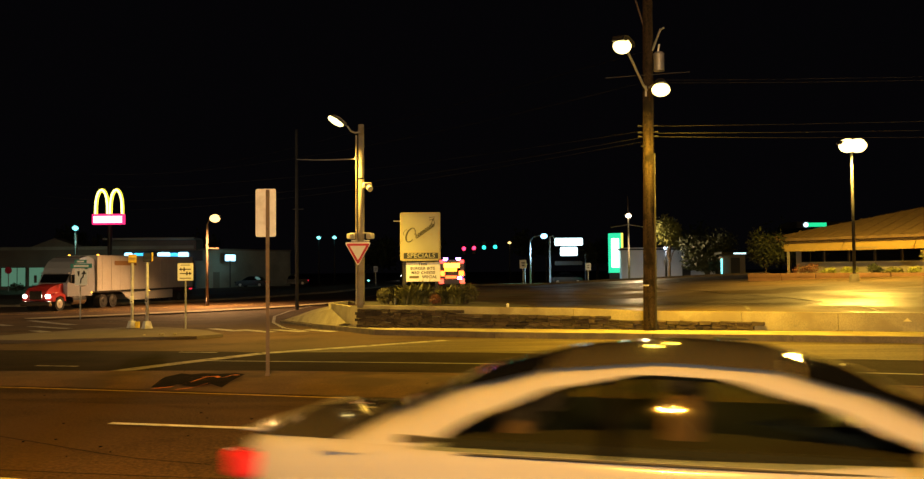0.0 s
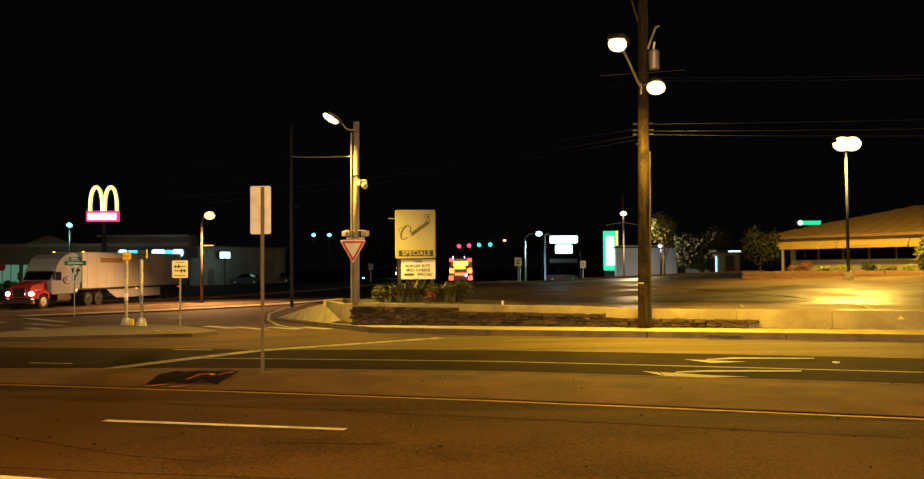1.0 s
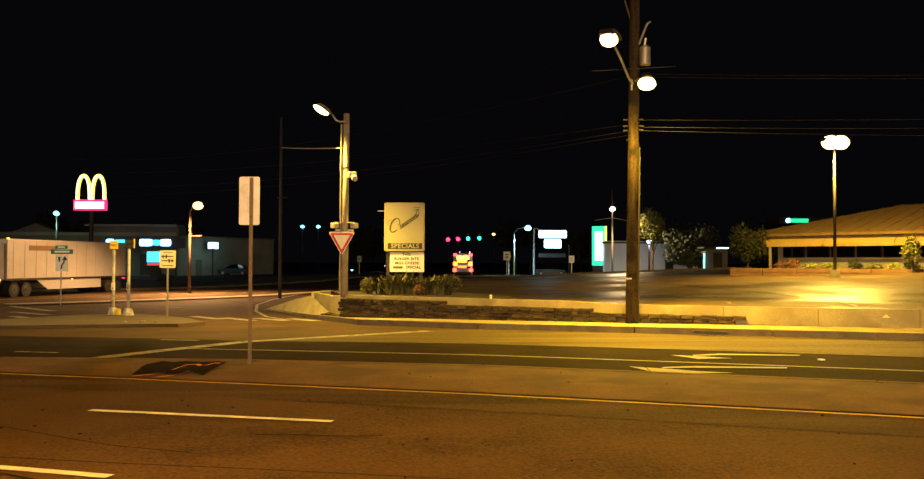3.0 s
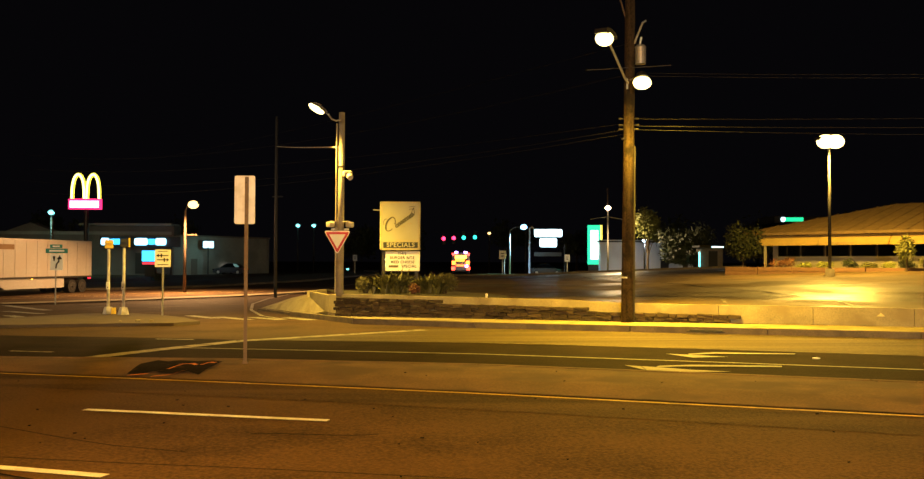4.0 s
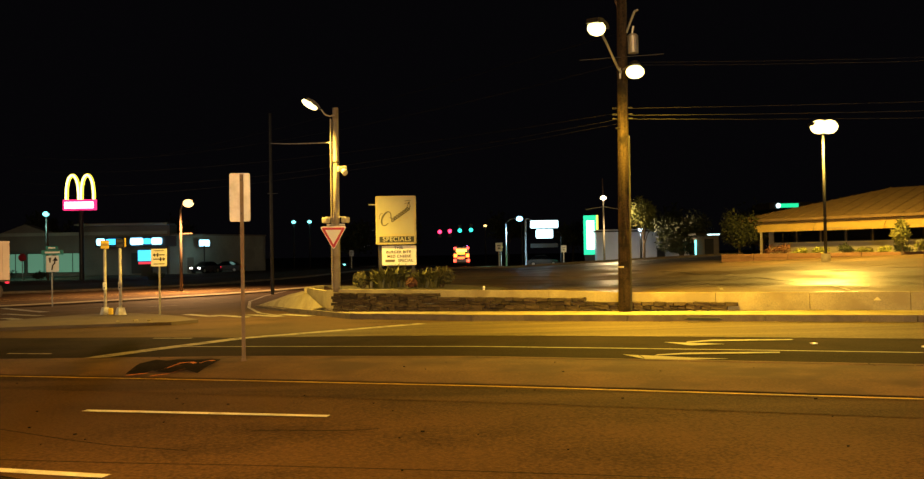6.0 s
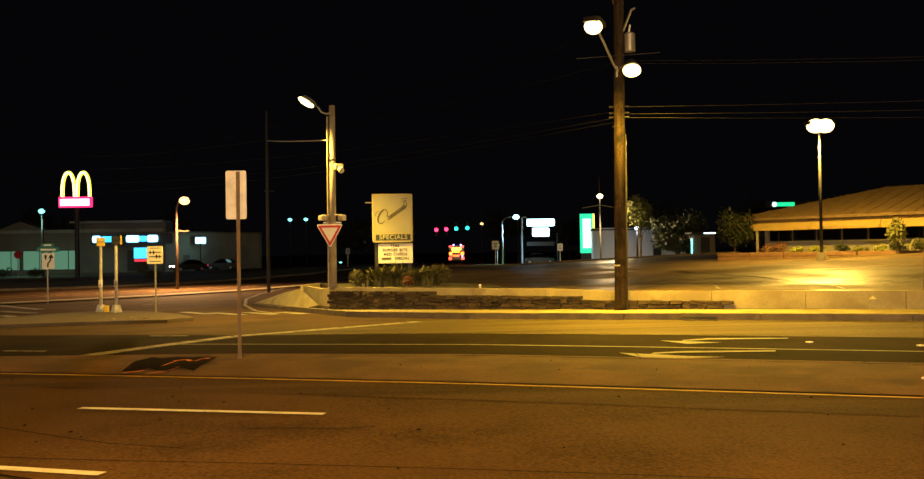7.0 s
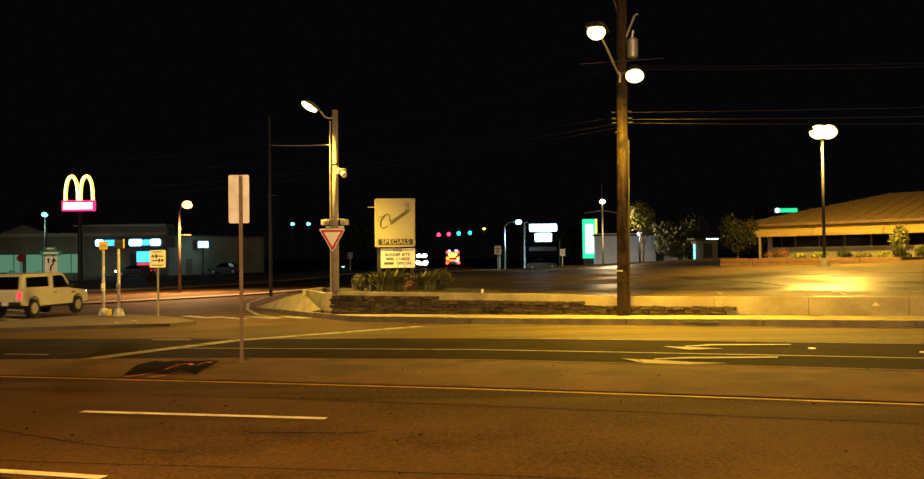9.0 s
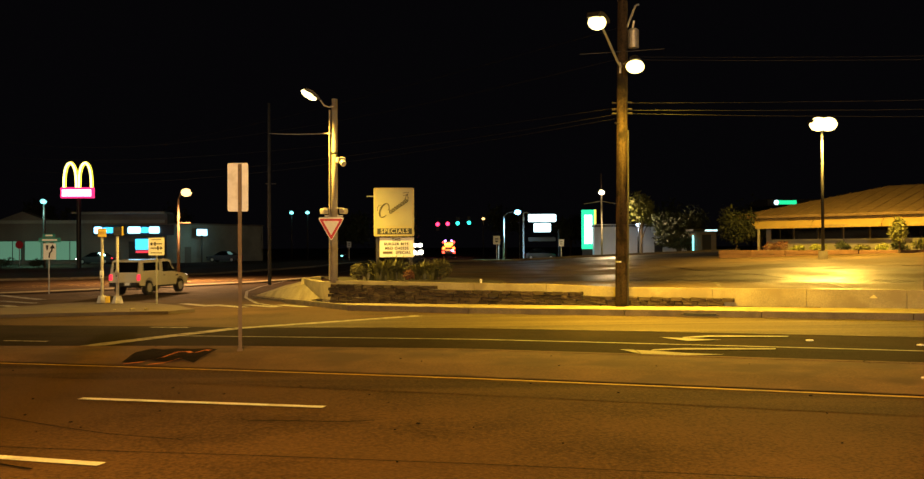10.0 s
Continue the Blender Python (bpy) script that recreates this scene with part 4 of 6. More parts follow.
kerb_band([(-3.3, 29.0), (-5.1, 32.4), (-8.7, 40.9)], "kerb", 0.16, 0.10)
wall_run("wall_corner", [(-5.35, 34.3), (-4.12, 30.75)], lambda x, y: -0.4, lambda x, y: 0.56, 0.2, CONCRETE, "concrete end wall of the planting bed")
wall_run("wall_corner", [(-4.12, 30.7), (-3.6, 30.05)], lambda x, y: -0.4, lambda x, y: 0.60, 0.2, CONCRETE, "concrete end wall of the planting bed")
wall_run("wall_corner", [(-5.0, 36.5), (-5.30, 34.5)], lambda x, y: -0.4, lambda x, y: 0.58, 0.2, CONCRETE, "concrete end wall of the planting bed")
bm = drape(B(), [(-3.65, 30.25), (-0.3, 28.35), (1.6, 27.4)], [(-4.95, 36.0), (0.2, 34.6), (2.2, 30.0)], lambda x, y: 0.585 + 0.03 * noise.noise((x, y, 0)), 0.0, 0.4, 12)
tagged(part("planting_bed", bm, DIRT), "dry soil of a raised planting bed", "planting bed", kind="structure")


# ---- plants ----
def leaves_mesh(name, pts, size, material, parent, stretch=1.6):
    """Many small folded leaves at the given points and outward directions."""
    verts, faces = [], []
    for p, d in pts:
        d = Vector(d).normalized()
        u = d.orthogonal().normalized()
        u.rotate(Matrix.Rotation(random.uniform(0, 6.28), 3, d))
        w = d.cross(u)
        s = size * random.uniform(0.6, 1.3)
        a = (d * 0.5 + u + Vector((0, 0, random.uniform(-0.5, 0.3)))).normalized()
        i = len(verts)
        verts += [tuple(p), tuple(p + a * s * 0.5 + w * s * 0.32), tuple(p + a * s * stretch), tuple(p + a * s * 0.5 - w * s * 0.32)]
        faces += [(i, i + 1, i + 2), (i, i + 2, i + 3)]
    me = bpy.data.meshes.new(name)
    me.from_pydata(verts, [], faces)
    me.materials.append(material)
    ob = new(name, me)
    ob.parent = parent
    return ob


def blob_points(n, c, r, lumps=7, seed=0, hollow=0.55):
    rnd = random.Random(seed)
    centres = []
    for k in range(lumps):
        a, e = rnd.uniform(0, 6.28), rnd.uniform(-0.3, 1.0)
        q = rnd.uniform(0.3, 0.75)
        centres.append((Vector((c[0] + r[0] * q * math.cos(a), c[1] + r[1] * q * math.sin(a), c[2] + r[2] * q * e)), rnd.uniform(0.35, 0.6)))
    pts = []
    for k in range(n):
        cc, f = centres[k % lumps]
        d = Vector((rnd.gauss(0, 1), rnd.gauss(0, 1), rnd.gauss(0, 1))).normalized()
        q = f * rnd.uniform(hollow, 1.0)
        pts.append((cc + Vector((d.x * r[0] * q, d.y * r[1] * q, d.z * r[2] * q)), d))
    return pts


LEAF = mat("leaf", (0.12, 0.125, 0.03), 0.65, vary=0.45, scale=4, fine=30, bump=0.0)
LEAF_DARK = mat("leaf_dark", (0.027, 0.036, 0.013), 0.65, vary=0.45, scale=3, fine=30, bump=0.0)
LEAF_BRIGHT = mat("leaf_bright", (0.20, 0.22, 0.04), 0.6, vary=0.35, scale=4, fine=30, bump=0.0)
LEAF_RED = mat("leaf_red", (0.16, 0.065, 0.03), 0.65, vary=0.4, scale=4, fine=30, bump=0.0)
LEAF_STRAP = mat("leaf_strap", (0.085, 0.085, 0.026), 0.5, vary=0.6, scale=5, fine=30, bump=0.0)
LEAF_DULL = mat("leaf_dull", (0.085, 0.080, 0.025), 0.65, vary=0.45, scale=4, fine=30, bump=0.0)
BARK = mat("bark", (0.07, 0.05, 0.035), 0.95, vary=0.5, scale=6, fine=40, bump=0.8)


def shrub(at, r, material, label, seed, n=900, size=0.07):
    random.seed(seed)
    t = thing("shrub", label, "shrub", at)
    bm = B()
    for k in range(6):
        a = k * 1.05 + seed
        rod(bm, (0.05 * math.cos(a), 0.05 * math.sin(a), -0.05), (r[0] * 0.5 * math.cos(a), r[1] * 0.5 * math.sin(a), r[2] * 1.0), 0.02, 0.008, 5)
    part("stem", bm, BARK, t)
    c = leaves_mesh("foliage", blob_points(n, (0, 0, r[2] * 0.9), r, 9, seed), size, material, t)
    return t


def tree(at, h, r, label, seed, n=2600, size=0.22, material=None, trunk=0.16):
    random.seed(seed)
    t = thing("tree", label, "tree", at)
    bm = rod(B(), (0, 0, -0.2), (0.1, 0, h * 0.5), trunk, trunk * 0.55, 10)
    for k in range(8):
        a, z = k * 2.4 + seed, h * (0.28 + 0.04 * k)
        e = (r[0] * 0.6 * math.cos(a), r[1] * 0.6 * math.sin(a), z + h * 0.28)
        mid = (e[0] * 0.45, e[1] * 0.45, z + h * 0.17)
        rod(bm, (0.05, 0, z), mid, trunk * 0.4, trunk * 0.25, 6)
        rod(bm, mid, e, trunk * 0.25, trunk * 0.08, 6)
    part("trunk", bm, BARK, t)
    leaves_mesh("crown", blob_points(n, (0, 0, h - r[2] * 1.05), r, 16, seed, 0.35), size, material or LEAF, t)
    return t


def grass_clump(at, n, length, label, seed, spread=0.5):
    random.seed(seed)
    t = thing("ornamental_grass", label, "plant", at)
    verts, faces = [], []
    for k in range(n):
        a, ln = random.uniform(0, 6.28), length * random.uniform(0.6, 1.15)
        b = Vector((random.gauss(0, spread * 0.35), random.gauss(0, spread * 0.3), 0))
        out = Vector((math.cos(a), math.sin(a), 0)) * random.uniform(0.35, 1.15)
        w = Vector((-math.sin(a), math.cos(a), 0)) * 0.042
        i = len(verts)
        for q, (f, wd) in enumerate(((0, 1), (0.35, 1), (0.7, 0.8), (1, 0.12))):
            p = b + out * ln * f * f * 0.75 + Vector((0, 0, ln * (f - 0.42 * f * f * out.length)))
            verts += [tuple(p - w * wd), tuple(p + w * wd)]
        for q in range(3):
            faces.append((i + 2 * q, i + 2 * q + 1, i + 2 * q + 3, i + 2 * q + 2))
    me = bpy.data.meshes.new("blades")
    me.from_pydata(verts, [], faces)
    me.materials.append(LEAF_STRAP)
    ob = new("blades", me)
    ob.parent = t
    return t


for i, (x, y, n, ln) in enumerate(((-2.45, 31.9, 90, 0.80), (-2.05, 31.5, 110, 0.92), (-1.65, 31.8, 100, 0.95), (-0.80, 31.8, 90, 0.85), (-0.45, 31.6, 80, 0.85), (-0.6, 32.3, 60, 0.7))):
    grass_clump((x, y, 0.58), n, ln, "arching clump of long strap leaves in the bed", 40 + i, 0.36)
shrub((-2.98, 32.0, 0.56), (0.36, 0.3, 0.32), LEAF_DULL, "small rounded shrub in the planting bed", 3)
shrub((-0.12, 31.9, 0.56), (0.42, 0.40, 0.42), LEAF_DULL, "rounded shrub beside the letter sign", 4, 1300)
shrub((-1.22, 31.3, 0.56), (0.20, 0.2, 0.20), LEAF_RED, "small reddish shrub below the sign", 6, 500)


# ---- the restaurant across the lot ----
WALL_PALE = mat("pale_wall", (0.40, 0.38, 0.33), 0.8, vary=0.15, scale=1.5, fine=30)
ROOF_TAN = mat("roof_shingle", (0.20, 0.135, 0.075), 0.8, vary=0.35, scale=2.5, fine=25, bump=0.4)
AWNING = mat("awning_cloth", (0.55, 0.40, 0.13), 0.8, vary=0.15, scale=2, fine=60)
BRICK_BROWN = mat("planter_timber", (0.14, 0.075, 0.04), 0.9, vary=0.35, scale=3, fine=30, bump=0.4)
GLASS = glass("dark_glass")
REST = (20.9, 57.5, 1.15)


def restaurant():
    t = thing("restaurant", "low restaurant with a hipped shingle roof and yellow awning", "building", REST, -50)
    L, D, E_ = 22.0, 13.0, 2.5
    part("wall", box(B(), (L / 2, D / 2 + 0.6, E_ / 2 - 0.2), (L, D - 0.6, E_ + 0.4)), WALL_PALE, t, "pale painted wall")
    bm = B()
    e = [bm.verts.new(p) for p in ((-1.6, -0.9, E_ + 0.02), (L + 1.6, -0.9, E_ + 0.02), (L + 1.6, D + 1.5, E_ + 0.02), (-1.6, D + 1.5, E_ + 0.02))]
    e2 = [bm.verts.new((v.co.x, v.co.y, E_ - 0.14)) for v in e]
    r0, r1 = bm.verts.new((5.6, D / 2, E_ + 2.0)), bm.verts.new((L - 5.6, D / 2, E_ + 2.0))
    for f in ((e[0], e[1], r1, r0), (e[1], e[2], r1), (e[2], e[3], r0, r1), (e[3], e[0], r0), (e2[3], e2[2], e2[1], e2[0])):
        bm.faces.new(f)
    for i in range(4):
        bm.faces.new((e2[i], e2[(i + 1) % 4], e[(i + 1) % 4], e[i]))
    rf = part("roof", bm, ROOF_TAN, t, "tan hipped shingle roof")
    # raised seams that run up the roof
    for k in range(26):
        x = -0.6 + k * 0.9
        top = min(1.0, (x + 1.6) / 7.2, (L + 1.6 - x) / 7.2)
        y1, z1 = -0.9 + top * (D / 2 + 0.9), E_ + 0.02 + 1.98 * top
        part("seam", rod(B(), (x, -0.9, E_ + 0.04), (x, y1, z1 + 0.03), 0.025, 0.025, 4), ROOF_TAN, rf)
    for k in range(5):
        x0 = -0.3 + k * 4.3
        a = part("awning", prism(B(), [(-0.38, E_ - 0.16), (-0.82, E_ - 0.62), (-0.84, E_ - 0.74), (-0.81, E_ - 0.74), (-0.79, E_ - 0.63), (-0.35, E_ - 0.19)], "x", x0, x0 + 4.26), AWNING, t, "yellow cloth awning")
        part("valance", box(B(), (x0 + 2.13, -0.835, E_ - 0.77), (4.2, 0.02, 0.07)), AWNING, a)
    for k in range(11):
        x = 1.3 + k * 1.62
        w = part("window", box(B(), (x, 0.62, 1.36), (1.52, 0.06, 0.72)), DARK_METAL, t, "dark framed window")
        part("pane", box(B(), (x, 0.58, 1.36), (1.40, 0.02, 0.62)), GLASS, w)
        part("sill", box(B(), (x, 0.54, 0.97), (1.6, 0.12, 0.06)), WALL_PALE, w)
    for k in range(3):
        x = 0.4 + k * 9.0
        part("post", box(B(), (x, -0.75, 0.8), (0.12, 0.12, 1.9)), WALL_PALE, t)
    part("awning_lettering", box(B(), (5.4, -0.855, E_ - 0.68), (1.6, 0.01, 0.08)), INK_FAINT, t, "faint lettering bar")
    return t


restaurant()
PLANTER = thing("planter_wall", "long low brown timber planter before the restaurant", "planter", (17.0, 53.6, lot_z(17.0, 53.6)), -40)
for k in range(6):
    for j in range(2):
        part("timber", box(B(), (1.0 + k * 2.02, 0.0, 0.13 + 0.25 * j), (1.98, 0.22, 0.23), 0, 0.02), BRICK_BROWN, PLANTER)
part("soil", box(B(), (6.0, 1.2, 0.18), (12.0, 2.2, 0.3)), DIRT, PLANTER)
CR, SR = math.cos(radians(-40)), math.sin(radians(-40))
for i, (s, n, r, m_, lb) in enumerate(((4.5, 0.9, (0.42, 0.4, 0.26), LEAF_BRIGHT, "small pale rounded shrub in the planter"), (5.6, 1.0, (0.45, 0.4, 0.30), LEAF_BRIGHT, "small green rounded shrub in the planter"),
                                   (6.9, 1.0, (0.45, 0.4, 0.36), LEAF_DARK, "dark clipped shrub in the planter"), (8.0, 1.0, (0.4, 0.4, 0.26), LEAF, "low green shrub in the planter"),
                                   (9.0, 0.9, (0.38, 0.35, 0.26), LEAF_BRIGHT, "small yellow shrub in the planter"), (10.0, 1.1, (0.5, 0.4, 0.34), LEAF_DARK, "dark clipped shrub in the planter"),
                                   (11.0, 0.9, (0.6, 0.5, 0.42), LEAF_BRIGHT, "bright green spreading shrub in the planter"), (3.0, 1.1, (0.85, 0.6, 0.42), LEAF_RED, "wide reddish shrub in the planter"))):
    x, y = 17.0 + s * CR - n * SR, 53.6 + s * SR + n * CR
    shrub((x, y, lot_z(17.0, 53.6) + 0.3), r, m_, lb, 60 + i, 600, 0.09)
tree((24.3, 46.3, lot_z(24.3, 46.3) - 0.05), 2.15, (0.42, 0.42, 0.95), "slim upright evergreen shrub by the restaurant", 21, 1300, 0.12, LEAF, 0.05)
tree((19.0, 56.5, 1.0), 3.3, (1.15, 1.1, 1.5), "dense rounded dark bush tree by the lot", 22, 2600, 0.16, LEAF_DARK, 0.08)

# parking stall lines and seams on the lot
for p, q in (((11.2, 24.2), (11.9, 26.8)), ((8.0, 25.2), (8.7, 27.8)), ((14.4, 23.2), (15.3, 26.6))):
    line("stall_line", p, q, 0.10, WORN_LINE, "worn parking stall line", lot_z, 0.02)
for p, q in (((6.0, 31.0), (17.0, 27.5)), ((2.0, 45.0), (22.0, 36.0)), ((9.0, 60.0), (12.0, 30.0))):
    line("seam", p, q, 0.10, DARK_PATCH, "dark tar seam in the lot", lot_z, 0.012)
kerb_band([(-1.0, 70.2), (6.0, 74.2), (14.0, 76.2), (26.0, 76.2)], "kerb", 0.2, 0.16, lot_z)

# green lit fascia far behind the restaurant
f = thing("lit_fascia", "distant canopy fascia with a green and white lit band", "sign", (45.2, 110.0, -0.45))
part("canopy", box(B(), (0, 1.5, 7.6), (9.0, 5.0, 0.8)), DARK_METAL, f)
part("column", box(B(), (2.5, 2.5, 3.6), (0.4, 0.4, 7.2)), DARK_METAL, f)
part("green_band", box(B(), (-2.0, -1.03, 7.6), (2.3, 0.05, 0.5)), glow("green_band", (0.02, 0.85, 0.35), 1.1), f, "glowing green band")
part("logo_disc", rod(B(), (-3.4, -1.0, 7.6), (-3.4, -1.1, 7.6), 0.30, 0.30, 16), glow("white_band", (0.6, 0.9, 1.0), 2.5), f, "glowing white disc")

# ---- far side: lit signs, lamps, signals ----
BLUEWHITE = glow("bluewhite_panel", (0.62, 0.92, 1.0), 3.0)
LAMP_BLUE = glow("mercury_lens", (0.25, 0.62, 1.0), 6.0)
LAMP_TEAL = glow("teal_lens", (0.20, 0.85, 0.85), 3.0)
p = thing("pylon_sign", "tall green lit pylon sign with a yellow edge", "sign", (18.25, 109.5, 0.6), -12)
part("cabinet", box(B(), (0, 0, 3.3), (1.6, 0.5, 4.9), 0, 0.05), glow("pylon_green", (0.02, 0.75, 0.38), 1.2), p, "glowing green cabinet")
part("white_panel", box(B(), (0.05, -0.26, 3.3), (0.95, 0.03, 3.6)), glow("pylon_white", (0.75, 1.0, 0.92), 3.0), p, "glowing white panel")
part("yellow_edge", box(B(), (0.90, 0, 3.3), (0.22, 0.56, 4.9)), glow("pylon_yellow", (1.0, 0.85, 0.1), 1.6), p, "glowing yellow edge")
part("plinth", box(B(), (0, 0, 0.4), (1.4, 0.5, 0.9)), DARK_METAL, p)

s = thing("lit_sign", "two glowing white panels on a tall post", "sign", (10.2, 109.8, 0.0))
part("post", rod(B(), (0, 0, 0), (0, 0, 6.0), 0.13, 0.11, 10), GALV, s)
part("post", rod(B(), (4.4, 0, 0), (4.4, 0, 4.0), 0.08, 0.08, 8), DARK_METAL, s)
part("arm", tube(B(), [(0, 0, 6.0), (0.4, 0, 6.1), (0.8, 0, 5.6)], 0.07, 6), GALV, s)
part("upper_panel", box(B(), (2.35, -0.1, 5.35), (3.5, 0.4, 0.95), 0, 0.15), BLUEWHITE, s, "glowing white upper panel")
part("lower_panel", box(B(), (2.35, -0.1, 4.15), (2.15, 0.4, 1.1), 0, 0.15), BLUEWHITE, s, "glowing white lower panel")
part("base", box(B(), (2.3, 0, 2.7), (3.4, 0.3, 0.5)), DARK_METAL, s)


def far_lamp(x, y, z0, h, arm, lens, label, pole=GALV, r=0.28, name="street_lamp"):
    t = thing(name, label, "street lamp", (x, y, z0))
    part("pole", rod(B(), (0, 0, 0), (0, 0, h), 0.13, 0.08, 10), pole, t, smooth=True)
    if arm:
        part("lamp_arm", tube(B(), [(0, 0, h), (arm * 0.3, 0, h + 0.45), (arm * 0.9, 0, h + 0.6)], 0.05, 6), pole, t)
    hd = part("lamp_head", box(B(), (arm, 0, h + (0.6 if arm else 0.12)), (0.9, 0.4, 0.16), 0, 0.04), DARK_METAL, t)
    # radius follows the lamp's glare rather than a real lens
    part("lamp_lens", ball(B(), (arm, -0.08, h + (0.5 if arm else 0.0)), r, (1.15, 0.9, 0.85)), lens, hd, "glowing lens", smooth=True)
    return t


far_lamp(7.4, 104.9, 0.0, 5.4, 1.65, LAMP_BLUE, "curved arm street lamp with a bluish light", r=0.36)
wl_ = far_lamp(18.15, 99.5, 0.3, 7.6, 0.0, glow("warm_lens", (1.0, 0.75, 0.45), 10), "wooden pole lamp with a warm light", PALE_POLE, 0.30)
part("crossarm", tube(B(), [(-2.0, 0, 6.3), (0, -0.15, 6.6), (2.2, 0, 6.2)], 0.04, 5), PALE_POLE, wl_)
part("pole_top", rod(B(), (0.0, 0, 7.7), (-0.05, 0, 9.8), 0.06, 0.04, 8), DARK_WOOD, wl_)
far_lamp(-45.2, 101.0, -0.1, 7.3, 0.0, LAMP_TEAL, "tall lot lamp with a bluish light", DARK_METAL, 0.32)
for lx, ly in ((-22.16, 130.5), (-19.81, 130.4)):
    far_lamp(lx, ly, 0.0, 7.0, 0.0, LAMP_TEAL, "tall distant lamp with a teal light", DARK_METAL, 0.28)
ol = far_lamp(-20.95, 70.5, ground_z(-20.95, 70.5), 6.5, 0.65, SODIUM_RED_GLOW, "wooden street lamp pole with an orange light", DARK_WOOD, 0.38)
part("crossarm", box(B(), (0.5, 0, 4.6), (0.9, 0.08, 0.1)), DARK_WOOD, ol)
far_lamp(6.6, 140.0, 0.0, 6.3, 0.0, glow("amber_lens", (1.0, 0.62, 0.2), 3), "distant lamp with an amber light", DARK_METAL, 0.24)
for wx, wy in ((23.0, 102.5),):
    far_lamp(wx, wy, 0.3, 4.0, 0.0, glow("wall_lens", (0.6, 0.8, 1.0), 6), "small wall light beside the white building", DARK_METAL, 0.26)

span = thing("signal_span", "four lit traffic signals hung on a span wire", "traffic signal", (0, 135.0, 0))
part("span_wire", tube(B(), [(-9, 0, 6.6), (1.5, 0, 6.1), (12, 0, 6.6)], 0.03, 4), CABLE, span)
for x, on in ((-9, None), (12, None)):
    part("pole", rod(B(), (x, 0, 0), (x, 0, 7.2), 0.15, 0.11, 10), DARK_METAL, span)
RED_ON, GREEN_ON = glow("signal_red", (1.0, 0.03, 0.10), 5), glow("signal_green", (0.03, 0.80, 0.62), 3.2)
for x, z, on in ((-0.63, 5.29, RED_ON), (0.91, 5.36, RED_ON), (2.44, 5.43, GREEN_ON), (4.16, 5.50, GREEN_ON)):
    zz = z - (0.36 if on is RED_ON else -0.36)
    h = part("signal_head", box(B(), (x, 0, zz), (0.5, 0.35, 1.2), 0, 0.04), BLACK, span, "dark signal housing")
    part("lens", ball(B(), (x, -0.2, z), 0.30, (1, 0.5, 1)), on, h, "lit signal lens", smooth=True)
    part("hanger", rod(B(), (x, 0, zz + 0.5), (x, 0, 6.4), 0.03, 0.03, 6), DARK_METAL, h)


def small_sign(x, y, z0, h, w, ph, face, label, diamond=False):
    t = thing("road_sign", label, "road sign", (x, y, z0))
    part("post", box(B(), (0, 0, h / 2), (0.08, 0.06, h)), GALV, t)
    if diamond:
        part("plate", prism(B(), [(-w / 2, h), (0, h - w / 2), (w / 2, h), (0, h + w / 2)], "y", -0.05, -0.04), face, t)
    else:
        pl_ = part("plate", plate(B(), w, ph, -0.045, 0.01, (0, h - ph / 2), 0.04), face, t)
        bars("writing", [(0, h - ph * 0.35, w * 0.5, ph * 0.1), (0, h - ph * 0.65, w * 0.35, ph * 0.14)], BLACK, pl_, -0.053)
    return t


small_sign(6.1, 98.0, 0.1, 2.9, 0.75, 0.95, SIGN_WHITE, "white regulatory sign on a post")
small_sign(7.1, 110.0, 0.0, 2.6, 0.6, 0, SIGNAL_YELLOW, "orange diamond warning sign on a post", True)
small_sign(13.6, 100.0, 0.2, 2.4, 0.6, 0.8, SIGN_BACK, "grey back of a small sign on a post")
small_sign(-12.4, 118.0, 0.0, 2.6, 0.6, 0.8, SIGN_BACK, "grey back of a small sign on a post")
for x, y, c in ((-46.5, 98.0, SIGN_RED), (-54.5, 104.0, SIGN_RED)):
    t = thing("stop_sign", "red octagonal stop sign on a post", "road sign", (x, y, ground_z(x, y)))
    part("post", box(B(), (0, 0, 1.4), (0.08, 0.06, 2.8)), GALV, t)
    part("plate", prism(B(), [(0.45 * math.cos(radians(22.5 + 45 * k)), 2.5 + 0.45 * math.sin(radians(22.5 + 45 * k))) for k in range(8)], "y", -0.06, -0.04), c, t)

# white building, kiosk and trees on the far right
STUCCO_DARK = mat("stucco_brown", (0.16, 0.14, 0.12), 0.85, vary=0.25, scale=0.5, fine=8)
WALL_WHITE = mat("white_wall", (0.62, 0.62, 0.62), 0.8, vary=0.12, scale=0.6, fine=12)
b = thing("white_building", "low white rendered building behind the trees", "building", (24.5, 108.0, 0.0))
part("wall", box(B(), (0, 4, 2.2), (11.5, 8, 4.6)), WALL_WHITE, b)
part("roof", box(B(), (0, 4, 4.28), (12.0, 8.5, 0.18)), DARK_METAL, b)
part("door", box(B(), (2.2, -0.03, 1.1), (1.0, 0.06, 2.1)), DARK_METAL, b)
b = thing("kiosk", "small lit kiosk with a glowing canopy edge", "kiosk", (26.0, 88.0, 0.8))
part("wall", box(B(), (0.6, 1, 1.2), (2.2, 1.6, 2.5)), STUCCO_DARK, b)
part("roof", box(B(), (0.6, 0.6, 2.55), (3.0, 2.6, 0.2)), DARK_METAL, b)
